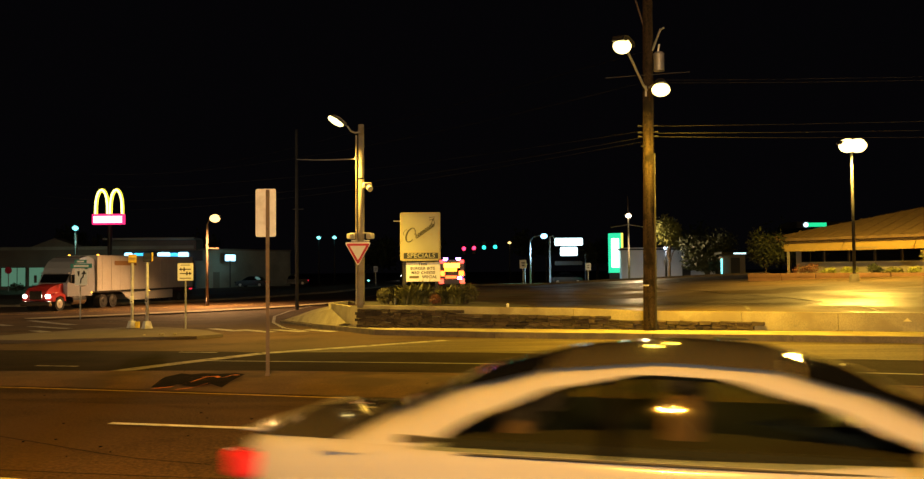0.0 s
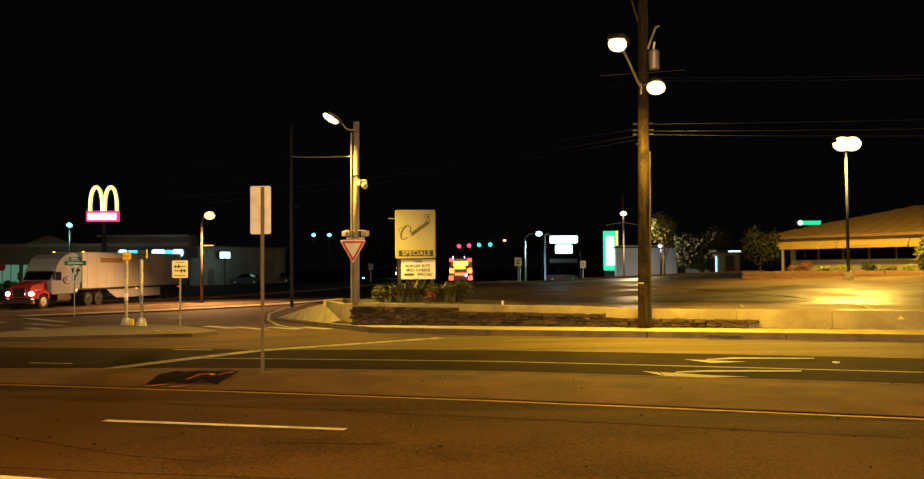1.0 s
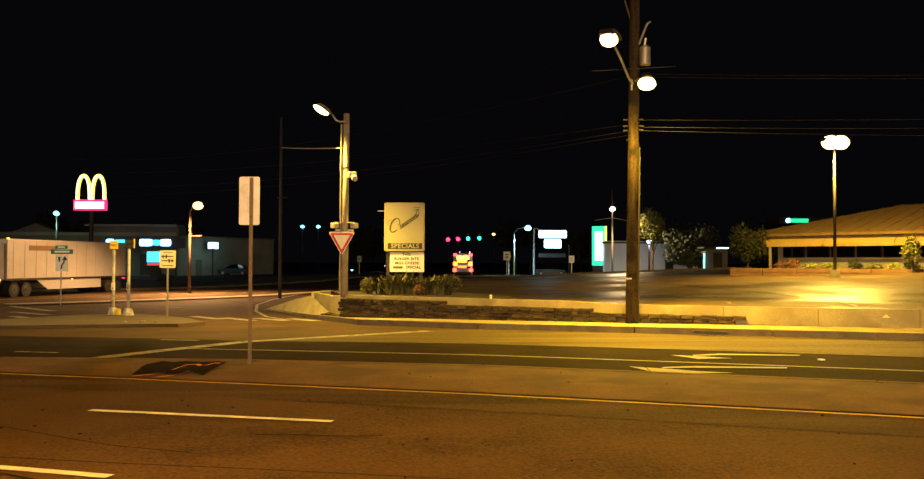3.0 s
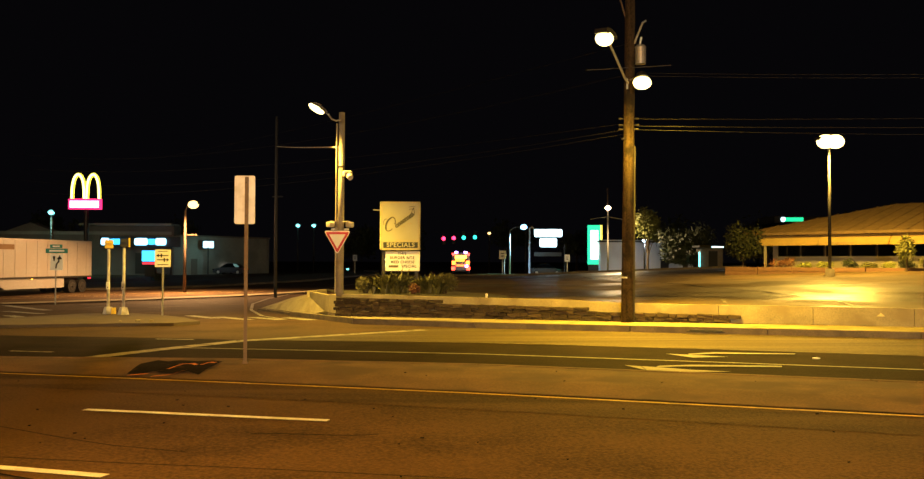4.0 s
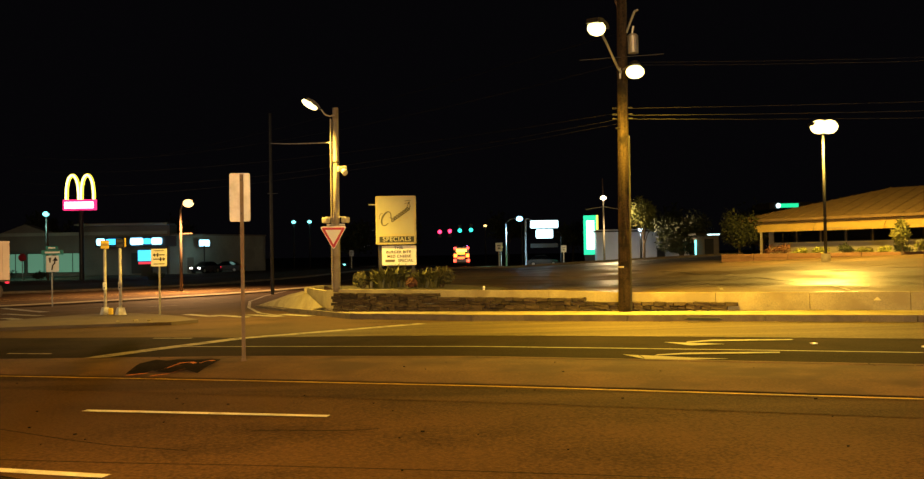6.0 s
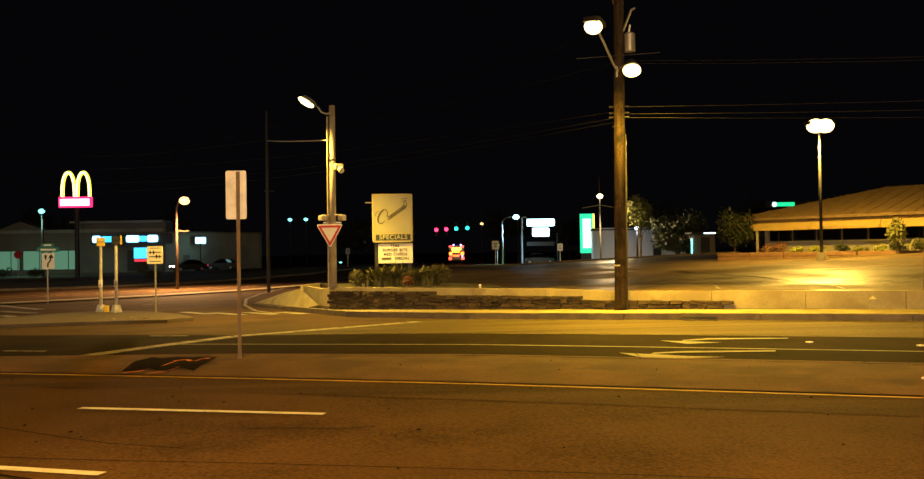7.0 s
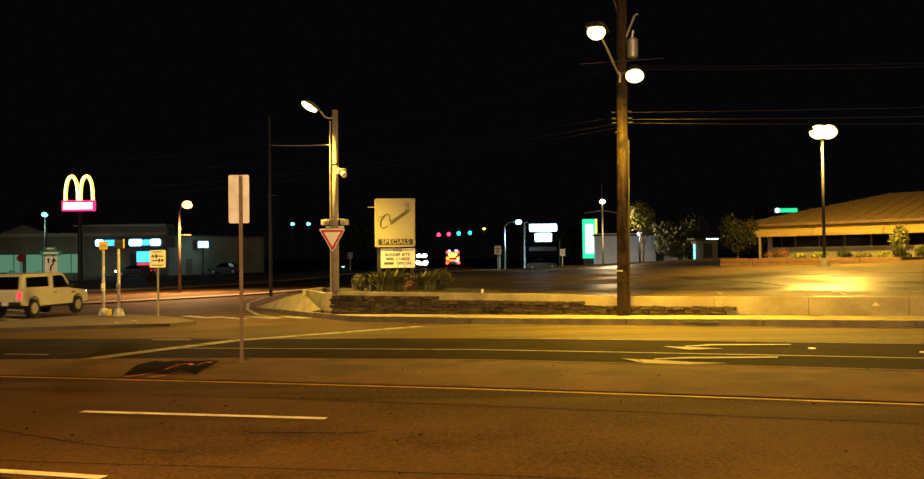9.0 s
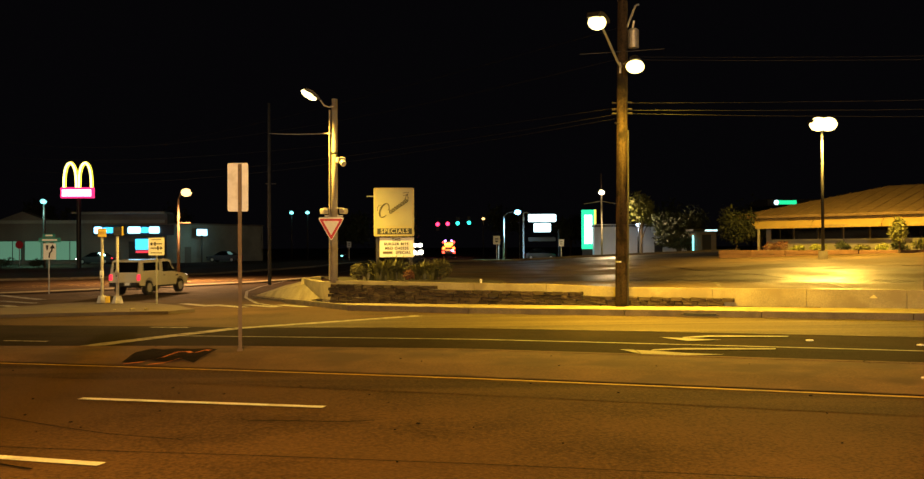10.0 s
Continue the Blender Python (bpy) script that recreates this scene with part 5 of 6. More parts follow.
part("light_strip", box(B(), (0.9, -0.72, 2.5), (1.2, 0.06, 0.12)), BLUEWHITE, b, "glowing strip under the canopy")
part("light_panel", box(B(), (-0.75, -0.1, 1.1), (0.14, 0.06, 1.8)), LAMP_TEAL, b, "upright glowing panel")
part("opening", box(B(), (0.7, 0.18, 1.1), (0.9, 0.06, 2.0)), BLACK, b)
tree((22.2, 97.5, 0.2), 7.6, (1.6, 1.5, 2.3), "slender tree lit warm on one side", 31, 3600, 0.24, LEAF, 0.18)
tree((25.6, 95.0, 0.4), 5.6, (3.0, 2.4, 2.6), "dark spreading tree beside the lot", 32, 3200, 0.30, LEAF_DARK, 0.2)
tree((24.5, 90.0, 0.25), 3.0, (1.9, 1.5, 1.2), "low dark bush tree beside the lot", 33, 1800, 0.26, LEAF_DARK, 0.12)
tree((33.5, 92.0, 0.15), 5.4, (2.6, 2.2, 2.2), "dark tree behind the restaurant lot", 34, 2200, 0.30, LEAF_DARK, 0.2)
for i, (x, y, h) in enumerate(((-16, 150, 8), (-8, 160, 9), (12, 165, 10), (22, 150, 8), (34, 140, 9), (46, 130, 9), (-66, 150, 10), (-48, 155, 9), (58, 120, 10))):
    tree((x, y, 0.0), h, (4.2, 4.0, 3.6), "dark distant tree against the night sky", 70 + i, 1500, 0.5, LEAF_DARK, 0.25)

# far pavement strips along the distant street
FP = [(-2.5, 92.0), (8.0, 88.5), (18.0, 86.0), (30.0, 84.0)]
tagged(part("pavement", drape(B(), FP, [(x + 0.5, y + 3.0) for x, y in FP], ground_z, 0.3, 2.0), CONCRETE), "pale far pavement strip by the street", "pavement", kind="structure")
kerb_band(FP, "kerb", 0.2, 0.3)
LAWN = [(2.0, 95.5), (12.0, 92.0), (30.0, 87.5)]
tagged(part("lawn", drape(B(), LAWN, [(x + 2, y + 14.0) for x, y in LAWN], ground_z, 0.28, 2.0, 6), mat("grass", (0.05, 0.075, 0.02), 0.95, vary=0.5, scale=2, fine=20, bump=0.6)), "dim mown grass behind the far pavement", "lawn", kind="structure")

# ---- left: drive-in store, arches sign ----
STUCCO = mat("stucco_grey", (0.30, 0.31, 0.28), 0.85, vary=0.2, scale=0.5, fine=8, stain=(0.22, 0.23, 0.21), stain_scale=0.25)
TEAL_LIT = glow("teal_lit_window", (0.18, 0.42, 0.27), 0.42)
st = thing("store", "long flat-roofed store with lit teal windows", "building", (-35.0, 111.5, -0.1))
part("wall", box(B(), (-21, 8, 2.6), (42, 16, 5.2)), STUCCO_DARK, st)
part("parapet", box(B(), (-21, 0.1, 5.3), (42.4, 0.6, 0.4)), STUCCO, st)
part("tower", box(B(), (-5.0, 1.4, 5.4), (11, 3.0, 1.9)), STUCCO_DARK, st)
part("cornice", box(B(), (-5.0, -0.15, 6.35), (11.4, 3.4, 0.22)), STUCCO, st)
part("gable", prism(B(), [(-20.5, 5.5), (-14.5, 5.5), (-17.5, 6.6)], "y", -0.2, 2), STUCCO_DARK, st)
for k in range(9):
    x = -40.5 + k * 3.55
    w = part("window", box(B(), (x, -0.06, 1.7), (3.2, 0.1, 2.5)), DARK_METAL, st, "lit shop window")
    part("pane", box(B(), (x, -0.13, 1.7), (3.05, 0.03, 2.35)), TEAL_LIT, w, "teal lit pane")
    part("mullion", box(B(), (x + 0.5, -0.16, 1.7), (0.08, 0.04, 2.4)), DARK_METAL, w)
part("door", box(B(), (-3.0, -0.06, 1.5), (2.6, 0.12, 2.6)), DARK_METAL, st)
LS = glow("cyan_sign", (0.06, 0.56, 1.0), 1.8)
LW = glow("white_sign", (0.36, 0.76, 1.0), 3.0)
sg = thing("store_sign", "row of glowing blue and white sign panels", "sign", (-35.0, 110.2, 0.0))
for x, w, m_ in ((-7.65, 1.0, LW), (-6.15, 1.8, LS), (-3.2, 1.6, LW), (-1.9, 0.9, LS), (-0.75, 1.3, LW)):
    part("panel", box(B(), (x, 0, 4.1), (w, 0.3, 0.85 if m_ is LW else 0.7), 0, 0.2), m_, sg, "glowing sign panel")
part("backing", box(B(), (-3.4, 0.3, 4.1), (10.0, 0.2, 1.3)), DARK_METAL, sg)
part("bracket", box(B(), (-3.4, 0.8, 4.1), (8.0, 1.0, 0.3)), DARK_METAL, sg)
mb = thing("menu_board", "glowing teal menu board on a stand", "sign", (-35.6, 106.0, -0.2))
part("panel", box(B(), (0, 0, 2.5), (2.0, 0.3, 1.3), 0, 0.08), LS, mb, "glowing teal panel")
part("red_strip", box(B(), (0, -0.05, 1.62), (1.8, 0.3, 0.25)), glow("red_strip", (1.0, 0.05, 0.08), 1.2), mb, "glowing red strip")
part("stand", box(B(), (0, 0, 0.75), (1.2, 0.3, 1.6)), DARK_METAL, mb)
wl = thing("long_wing", "long plain rendered wing of the store", "building", (-34.8, 112.0, -0.1), 56)
part("wall", box(B(), (8.2, -6.0 + 6.0, 2.5), (16.4, 0.4, 5.0)), STUCCO, wl, "plain grey rendered wall")
part("parapet", box(B(), (8.2, 0, 5.05), (16.8, 0.6, 0.2)), STUCCO_DARK, wl)
part("end_wall", box(B(), (16.3, 4.0, 2.5), (0.4, 8.4, 5.0)), STUCCO, wl)
part("door", box(B(), (3.2, -0.23, 1.05), (1.0, 0.06, 2.1)), STUCCO_DARK, wl)
sg = thing("wall_sign", "small glowing blue white wall sign", "sign", (-31.2, 115.0, 3.85), 56)
part("panel", box(B(), (0, -0.1, 0), (1.6, 0.3, 0.85), 0, 0.1), LW, sg, "glowing sign panel")
part("backing", box(B(), (0, 0.12, 0), (1.7, 0.2, 0.95)), DARK_METAL, sg)
tp = thing("wall_post", "dark post below the small wall sign", "post", (-31.0, 114.4, -0.2))
part("pole", rod(B(), (0, 0, 0), (0, 0, 3.7), 0.08, 0.08, 8), DARK_METAL, tp)

ar = thing("arches_sign", "tall sign with two glowing yellow arches over a red bar", "sign", (-39.25, 95.9, 0.0))
part("pole", rod(B(), (0, 0.2, -0.3), (0, 0.2, 7.6), 0.26, 0.24, 12), DARK_METAL, ar)
YG, YW = glow("arch_yellow", (1.0, 0.86, 0.06), 1.9), glow("arch_core", (1.0, 0.97, 0.45), 3.0)
for s_ in (-1, 1):
    pts = [(s_ * 0.80 + 0.66 * math.cos(a), 0, 8.45 + 2.6 * max(0.0, math.sin(a)) ** 0.72) for a in [math.pi * k / 16 for k in range(17)]]
    a_ = part("arch", tube(B(), pts, 0.20, 8), YG, ar, "glowing yellow arch")
    part("arch_core", tube(B(), [(x, -0.16, z) for x, y, z in pts], 0.10, 6), YW, a_)
part("red_bar", box(B(), (-0.05, 0, 7.85), (3.5, 0.5, 1.15), 0, 0.05), glow("bar_red", (1.0, 0.03, 0.18), 1.6), ar, "glowing red bar")
part("white_lettering_bar", box(B(), (-0.05, -0.27, 7.82), (3.1, 0.04, 0.72)), glow("bar_white", (1.0, 0.75, 0.85), 2.6), ar, "glowing pale lettering bar")

plain_pole("utility_pole", "thin dark pole beside the street", (-41.5, 93.0, -0.2), 6.2, 0.10, 0.07, DARK_WOOD, "utility pole")
plain_pole("utility_pole", "thin dark distant pole", (-9.4, 125.0, 0.0), 9.0, 0.12, 0.09, DARK_WOOD, "utility pole")
plain_pole("utility_pole", "thin dark distant pole", (-5.6, 118.0, 0.0), 9.5, 0.12, 0.09, DARK_WOOD, "utility pole")
far_lamp(-13.6, 120, 0, 0.7, 0.0, LAMP_TEAL, "low distant lamp with a teal light", DARK_METAL, 0.16)
# verge and kerb on the far side of the cross street
V = [(-62.0, 58.0), (-44.0, 68.0), (-31.0, 74.0), (-22.0, 82.0), (-14.0, 95.0), (-8.0, 118.0)]
tagged(part("verge", drape(B(), V, [(x - 6, y + 12) for x, y in V], ground_z, 0.14, 2.0, 5), DIRT), "dark verge beyond the cross street", "verge", kind="structure")
kerb_band(V, "kerb", 0.2, 0.18)
for p, q in (((-33.0, 55.0), (-15.0, 72.0)), ((-34.5, 57.0), (-16.5, 74.0))):
    line("centre_line", p, q, 0.12, YELLOW_LINE, "worn yellow centre line of the cross street")
# raised divider of the cross street, where the keep right sign stands
D0 = [(-24.5, 49.2), (-20.0, 54.5), (-13.5, 63.0), (-9.0, 72.0)]
tagged(part("divider", drape(B(), D0, [(x - 1.1, y + 1.3) for x, y in D0], ground_z, 0.10, 1.0, 2), CONCRETE), "narrow raised concrete divider", "median", kind="structure")
for i, (x, y) in enumerate(((-48.5, 99.0), (-52.0, 101.0), (-44.0, 97.0), (-57.0, 103.0), (-30, 92))):
    shrub((x, y, ground_z(x, y) + 0.05), (0.9, 0.8, 0.5), LEAF_DARK, "low dark hedge shrub by the store lot", 90 + i, 500, 0.16)


# ---- vehicles ----
PAINT_WHITE = mat("car_white", (0.255, 0.265, 0.31), 0.16, vary=0.05, scale=2, bump=0.0, coat=0.4, spec=0.35)
PAINT_CREAM = mat("pickup_cream", (0.72, 0.68, 0.55), 0.35, vary=0.06, scale=2, bump=0.0, coat=0.5)
PAINT_RED = mat("cab_red", (0.42, 0.03, 0.025), 0.35, vary=0.1, scale=2, bump=0.0, coat=0.4)
PAINT_DARK = mat("car_dark", (0.03, 0.03, 0.035), 0.35, vary=0.1, scale=2, bump=0.0, coat=0.5)
TRAILER = mat("trailer_skin", (0.465, 0.458, 0.435), 0.45, metal=0.15, vary=0.1, scale=1.0, fine=8, bump=0.05, stain=(0.45, 0.43, 0.40), stain_scale=0.6)
RUBBER = mat("tyre_rubber", (0.02, 0.02, 0.02), 0.9, vary=0.3, bump=0.2)
CHROME = mat("chrome", (0.7, 0.7, 0.7), 0.18, metal=1.0, vary=0.05, bump=0.0)
HEAD = glow("headlight", (1.0, 0.93, 0.82), 9)
TAIL = glow("tail_light", (1.0, 0.03, 0.06), 1.6)
TAIL_DIM = mat("tail_lens", (0.45, 0.02, 0.03), 0.25, vary=0.1, bump=0.0, coat=0.5)
AMBER = glow("marker_amber", (1.0, 0.45, 0.05), 5)


def wheel(parent, x, y, r, w, rim_mat=RIM_ALLOY):
    s = 1 if y > 0 else -1
    wh = part("wheel", rod(B(), (x, y - s * w / 2, r), (x, y + s * w / 2, r), r, r, 24), RUBBER, parent, "black rubber tyre", smooth=False)
    part("rim", rod(B(), (x, y + s * w / 2, r), (x, y + s * (w / 2 + 0.02), r), r * 0.62, r * 0.55, 20), rim_mat, wh, "bright wheel rim")
    part("hub", rod(B(), (x, y + s * w / 2, r), (x, y + s * (w / 2 + 0.06), r), r * 0.2, r * 0.16, 10), rim_mat, wh)
    return wh


def loft(bm, rings, cap=True):
    vs = [[bm.verts.new(p) for p in ring] for ring in rings]
    n = len(vs[0])
    for a, b in zip(vs, vs[1:]):
        for i in range(n):
            bm.faces.new((a[i], a[(i + 1) % n], b[(i + 1) % n], b[i]))
    if cap:
        bm.faces.new(vs[0])
        bm.faces.new(vs[-1][::-1])
    return bm


def ease(table, x):
    """Smooth curve through a short table of (x, value)."""
    for (x0, v0), (x1, v1) in zip(table, table[1:]):
        if x <= x1:
            f = min(1.0, max(0.0, (x - x0) / (x1 - x0)))
            return v0 + (v1 - v0) * (f * f * (3 - 2 * f) * 0.45 + f * 0.55)
    return table[-1][1]


# dark reflection on top of the white coupe, put into the colour
TOP_REFLECTION = mat("top_reflection", (0.045, 0.042, 0.038), 0.12, vary=0.1, scale=2, bump=0.0, coat=0.6)
SEAT_CLOTH = mat("seat_cloth", (0.13, 0.07, 0.035), 0.9, vary=0.3, scale=6, bump=0.2)
INTERIOR = mat("interior_cloth", (0.018, 0.015, 0.012), 0.9, vary=0.3, scale=6, bump=0.1)


def tinted_glass(name, tint):
    """Thin tinted pane: lets tinted light through and mirrors by its angle."""
    m = bpy.data.materials.new(name)
    m.use_nodes = True
    nt = m.node_tree
    nt.nodes.remove(nt.nodes["Principled BSDF"])
    tr, gl = nt.nodes.new("ShaderNodeBsdfTransparent"), nt.nodes.new("ShaderNodeBsdfGlossy")
    mx, fr = nt.nodes.new("ShaderNodeMixShader"), nt.nodes.new("ShaderNodeFresnel")
    tr.inputs["Color"].default_value = (*tint, 1)
    gl.inputs["Roughness"].default_value = 0.03
    fr.inputs["IOR"].default_value = 1.5
    nt.links.new(fr.outputs[0], mx.inputs[0])
    nt.links.new(tr.outputs[0], mx.inputs[1])
    nt.links.new(gl.outputs[0], mx.inputs[2])
    nt.links.new(mx.outputs[0], nt.nodes["Material Output"].inputs["Surface"])
    return m


CAR_GLASS = tinted_glass("car_glass", (0.62, 0.66, 0.54))
PILLAR = glass("pillar_gloss", (0.002, 0.002, 0.002), 0.04)


def coupe():
    """Two-door car; x forward, y to its left."""
    t = thing("coupe", "white two-door car with dark windows driving past", "car")
    deck = [(-2.38, 0.84), (-2.2, 0.90), (-1.7, 0.905), (0, 0.90), (1.3, 0.93), (2.0, 0.80), (2.4, 0.62)]
    half = [(-2.38, 0.62), (-2.15, 0.80), (-1.4, 0.88), (0, 0.89), (1.5, 0.88), (2.1, 0.78), (2.4, 0.52)]
    rings = []
    for i in range(33):
        x = -2.38 + 4.78 * i / 32
        z, h = ease(deck, x), ease(half, x)
        prof = [(h * 0.90, 0.22), (h * 0.99, 0.36), (h, 0.58), (h * 0.985, 0.72), (h * 0.95, z - 0.055), (h * 0.90, z - 0.012), (h * 0.6, z + 0.022), (0, z + 0.035)]
        rings.append([(x, y, zz) for y, zz in prof] + [(x, -y, zz) for y, zz in prof[-2::-1]])
    body = part("body", loft(B(), rings), PAINT_WHITE, t, "glossy white body", smooth=True)
    roof = [(-1.80, 0.90), (-1.45, 1.05), (-1.05, 1.20), (-0.6, 1.305), (-0.1, 1.345), (0.35, 1.32), (0.75, 1.22), (1.1, 1.07), (1.42, 0.925)]
    rail = [(-1.80, 0.66), (-1.05, 0.585), (-0.1, 0.575), (0.75, 0.585), (1.42, 0.68)]
    N = 40
    rings = []

    def section(x):
        z, h = ease(roof, x), ease(rail, x)
        up = max(0.0, z - 0.90)
        return [(0.825, 0.85), (0.825 - (0.825 - h - 0.03) * 0.55, 0.88 + up * 0.48), (h + 0.05, 0.88 + up * 0.78), (h, 0.88 + up * 0.90), (h * 0.62, z - 0.006), (0, z + 0.022)]
    def side_y(x, z):
        pr = section(x)
        for (y0, z0), (y1, z1) in zip(pr, pr[1:]):
            if z0 <= z <= z1 and z1 > z0:
                return y0 + (y1 - y0) * (z - z0) / (z1 - z0)
        return pr[3][0]
    arch = [(-1.28, 0.89), (-0.95, 1.06), (-0.6, 1.185), (-0.2, 1.25), (0.15, 1.24), (0.55, 1.145), (0.9, 1.01), (1.2, 0.89)]

    def shell(inset):
        """The roof and pillars as an open skin; the side window openings are left out."""
        bm, prev = B(), None
        for i in range(N + 1):
            x = -1.80 + 3.22 * i / N
            pr, zt = section(x), max(0.888, ease(arch, x))
            top = min(zt, pr[3][1])
            zm = (top + pr[3][1]) / 2
            half_ring = [(0.825, 0.85), (side_y(x, 0.888), 0.888), (side_y(x, top), top), (side_y(x, zm), zm), pr[3], pr[4], pr[5]]
            half_ring = [(max(0.0, y - inset), z - inset) for y, z in half_ring]
            ring = [bm.verts.new((x, y, z)) for y, z in half_ring] + [bm.verts.new((x, -y, z)) for y, z in half_ring[-2::-1]]
            if prev:
                open_here = -1.14 < x - 0.04 and x < 1.10
                for q in range(12):
                    if not (open_here and q in (1, 10)):
                        bm.faces.new((prev[q], prev[q + 1], ring[q + 1], ring[q]))
            prev = ring
        bmesh.ops.remove_doubles(bm, verts=bm.verts, dist=0.0004)
        return bm
    cab = part("cabin", shell(0.0), PAINT_WHITE, t, "white roof and pillars", smooth=True)
    part("headliner", shell(0.02), INTERIOR, cab, "dark cloth headliner", smooth=True)
    part("interior_trim", box(B(), (-0.15, 0, 0.885), (2.5, 1.56, 0.11), 0, 0.03), INTERIOR, cab, "dark interior trim")
    for sgn in (-1, 1):
        for sx, zt in ((0.02, 1.12), (-0.80, 1.06)):
            seat = part("seat_back", box(B(), (sx - 0.05, sgn * 0.36, zt - 0.12), (0.16, 0.46, 0.30), 0, 0.06), SEAT_CLOTH, cab, "tan seat back")
            part("headrest", box(B(), (sx - 0.10, sgn * 0.36, zt + 0.09), (0.10, 0.25, 0.13), 0, 0.04), SEAT_CLOTH, seat)
    ring_pts = [(0.62 + 0.06 * math.sin(a), 0.36 + 0.18 * math.cos(a), 0.98 + 0.14 * math.sin(a)) for a in [k * 0.4488 for k in range(15)]]
    part("steering_wheel", tube(B(), ring_pts, 0.014, 6), BLACK, cab)
    for sgn in (-1, 1):
        for x0, x1, nm, gm in ((-1.28, -0.37, "rear_side_window", CAR_GLASS), (-0.37, -0.30, "b_pillar", PILLAR), (-0.30, 1.20, "door_window", CAR_GLASS)):
            bm = B()
            prev = None
            for i in range(21):
                x = x0 + (x1 - x0) * i / 20
                zt = max(0.888, ease(arch, x))
                col = []
                for q in range(5):
                    z = 0.88 + (zt - 0.88) * q / 4
                    col.append(bm.verts.new((x, sgn * (side_y(x, z) + 0.008), z)))
                if prev:
                    for q in range(4):
                        bm.faces.new((prev[q], col[q], col[q + 1], prev[q + 1]))
                prev = col
            part(nm, bm, gm, cab, "tinted glossy side window" if gm is CAR_GLASS else "", smooth=True)
        part("window_trim", tube(B(), [(x, sgn * (side_y(x, 0.872) + 0.012), 0.872) for x in (-1.05, -0.6, 0.0, 0.6, 1.05)], 0.008, 6), BLACK, cab)
        part("tail_light", box(B(), (-2.28, sgn * 0.68, 0.74), (0.20, 0.22, 0.14), sgn * 28, 0.03), TAIL_DIM, body, "red tail light lens")
        part("headlight", box(B(), (2.16, sgn * 0.62, 0.68), (0.24, 0.26, 0.12), -sgn * 30, 0.03), HEAD, body, "glowing headlight")
        part("mirror", box(B(), (1.02, sgn * 0.95, 0.94), (0.12, 0.18, 0.11), 0, 0.03), PAINT_WHITE, t)
        part("door_handle", box(B(), (-0.18, sgn * 0.895, 0.76), (0.18, 0.02, 0.03), 0, 0.008), PAINT_WHITE, body)
        for x in (-1.42, 1.42):
            wheel(t, x, sgn * 0.80, 0.33, 0.21)
    for x0, x1, nm in ((-1.74, -0.68, "rear_window"), (-0.665, 0.465, "roof_panel"), (0.48, 1.36, "windscreen")):
        bm = B()
        prev = None
        for i in range(13):
            x = x0 + (x1 - x0) * i / 12
            z, h = ease(roof, x), ease(rail, x) * 0.985
            row = [bm.verts.new((x, h * f, z + 0.036 - 0.030 * abs(f) ** 1.5 - 0.10 * max(0.0, z - 0.9) * abs(f) ** 3)) for f in (-1, -0.6, -0.3, 0, 0.3, 0.6, 1)]
            if prev:
                for q in range(6):
                    bm.faces.new((prev[q], row[q], row[q + 1], prev[q + 1]))
            prev = row
        if nm == "roof_panel":
            part(nm, bm, TOP_REFLECTION, cab, "roof top with its dark reflection in the colour", smooth=True)
        else:
            part(nm, bm, GLASS, cab, "dark glossy window", smooth=True)
    bm = B()
    prev = None
    for i in range(9):
        x = -2.28 + 0.56 * i / 8
        z, h = ease(deck, x), ease(half, x)
        row = [bm.verts.new((x, h * f, z + 0.047 - 0.022 * (abs(f) / 0.6) if abs(f) <= 0.6 else z + 0.025 - 0.034 * (abs(f) - 0.6) / 0.3)) for f in (-0.88, -0.6, 0, 0.6, 0.88)]
        if prev:
            for q in range(4):
                bm.faces.new((prev[q], row[q], row[q + 1], prev[q + 1]))
        prev = row
    part("boot_lid", bm, TOP_REFLECTION, body, "boot lid top with its dark reflection in the colour", smooth=True)
    part("spoiler_lip", box(B(), (-2.30, 0, 0.902), (0.10, 1.25, 0.02), 0, 0.008), PAINT_WHITE, body)
    part("bumper", box(B(), (-2.36, 0, 0.45), (0.12, 1.3, 0.24), 0, 0.04), PAINT_WHITE, body)
    part("number_plate", box(B(), (-2.43, 0, 0.62), (0.012, 0.32, 0.15)), SIGN_WHITE, body)
    return t


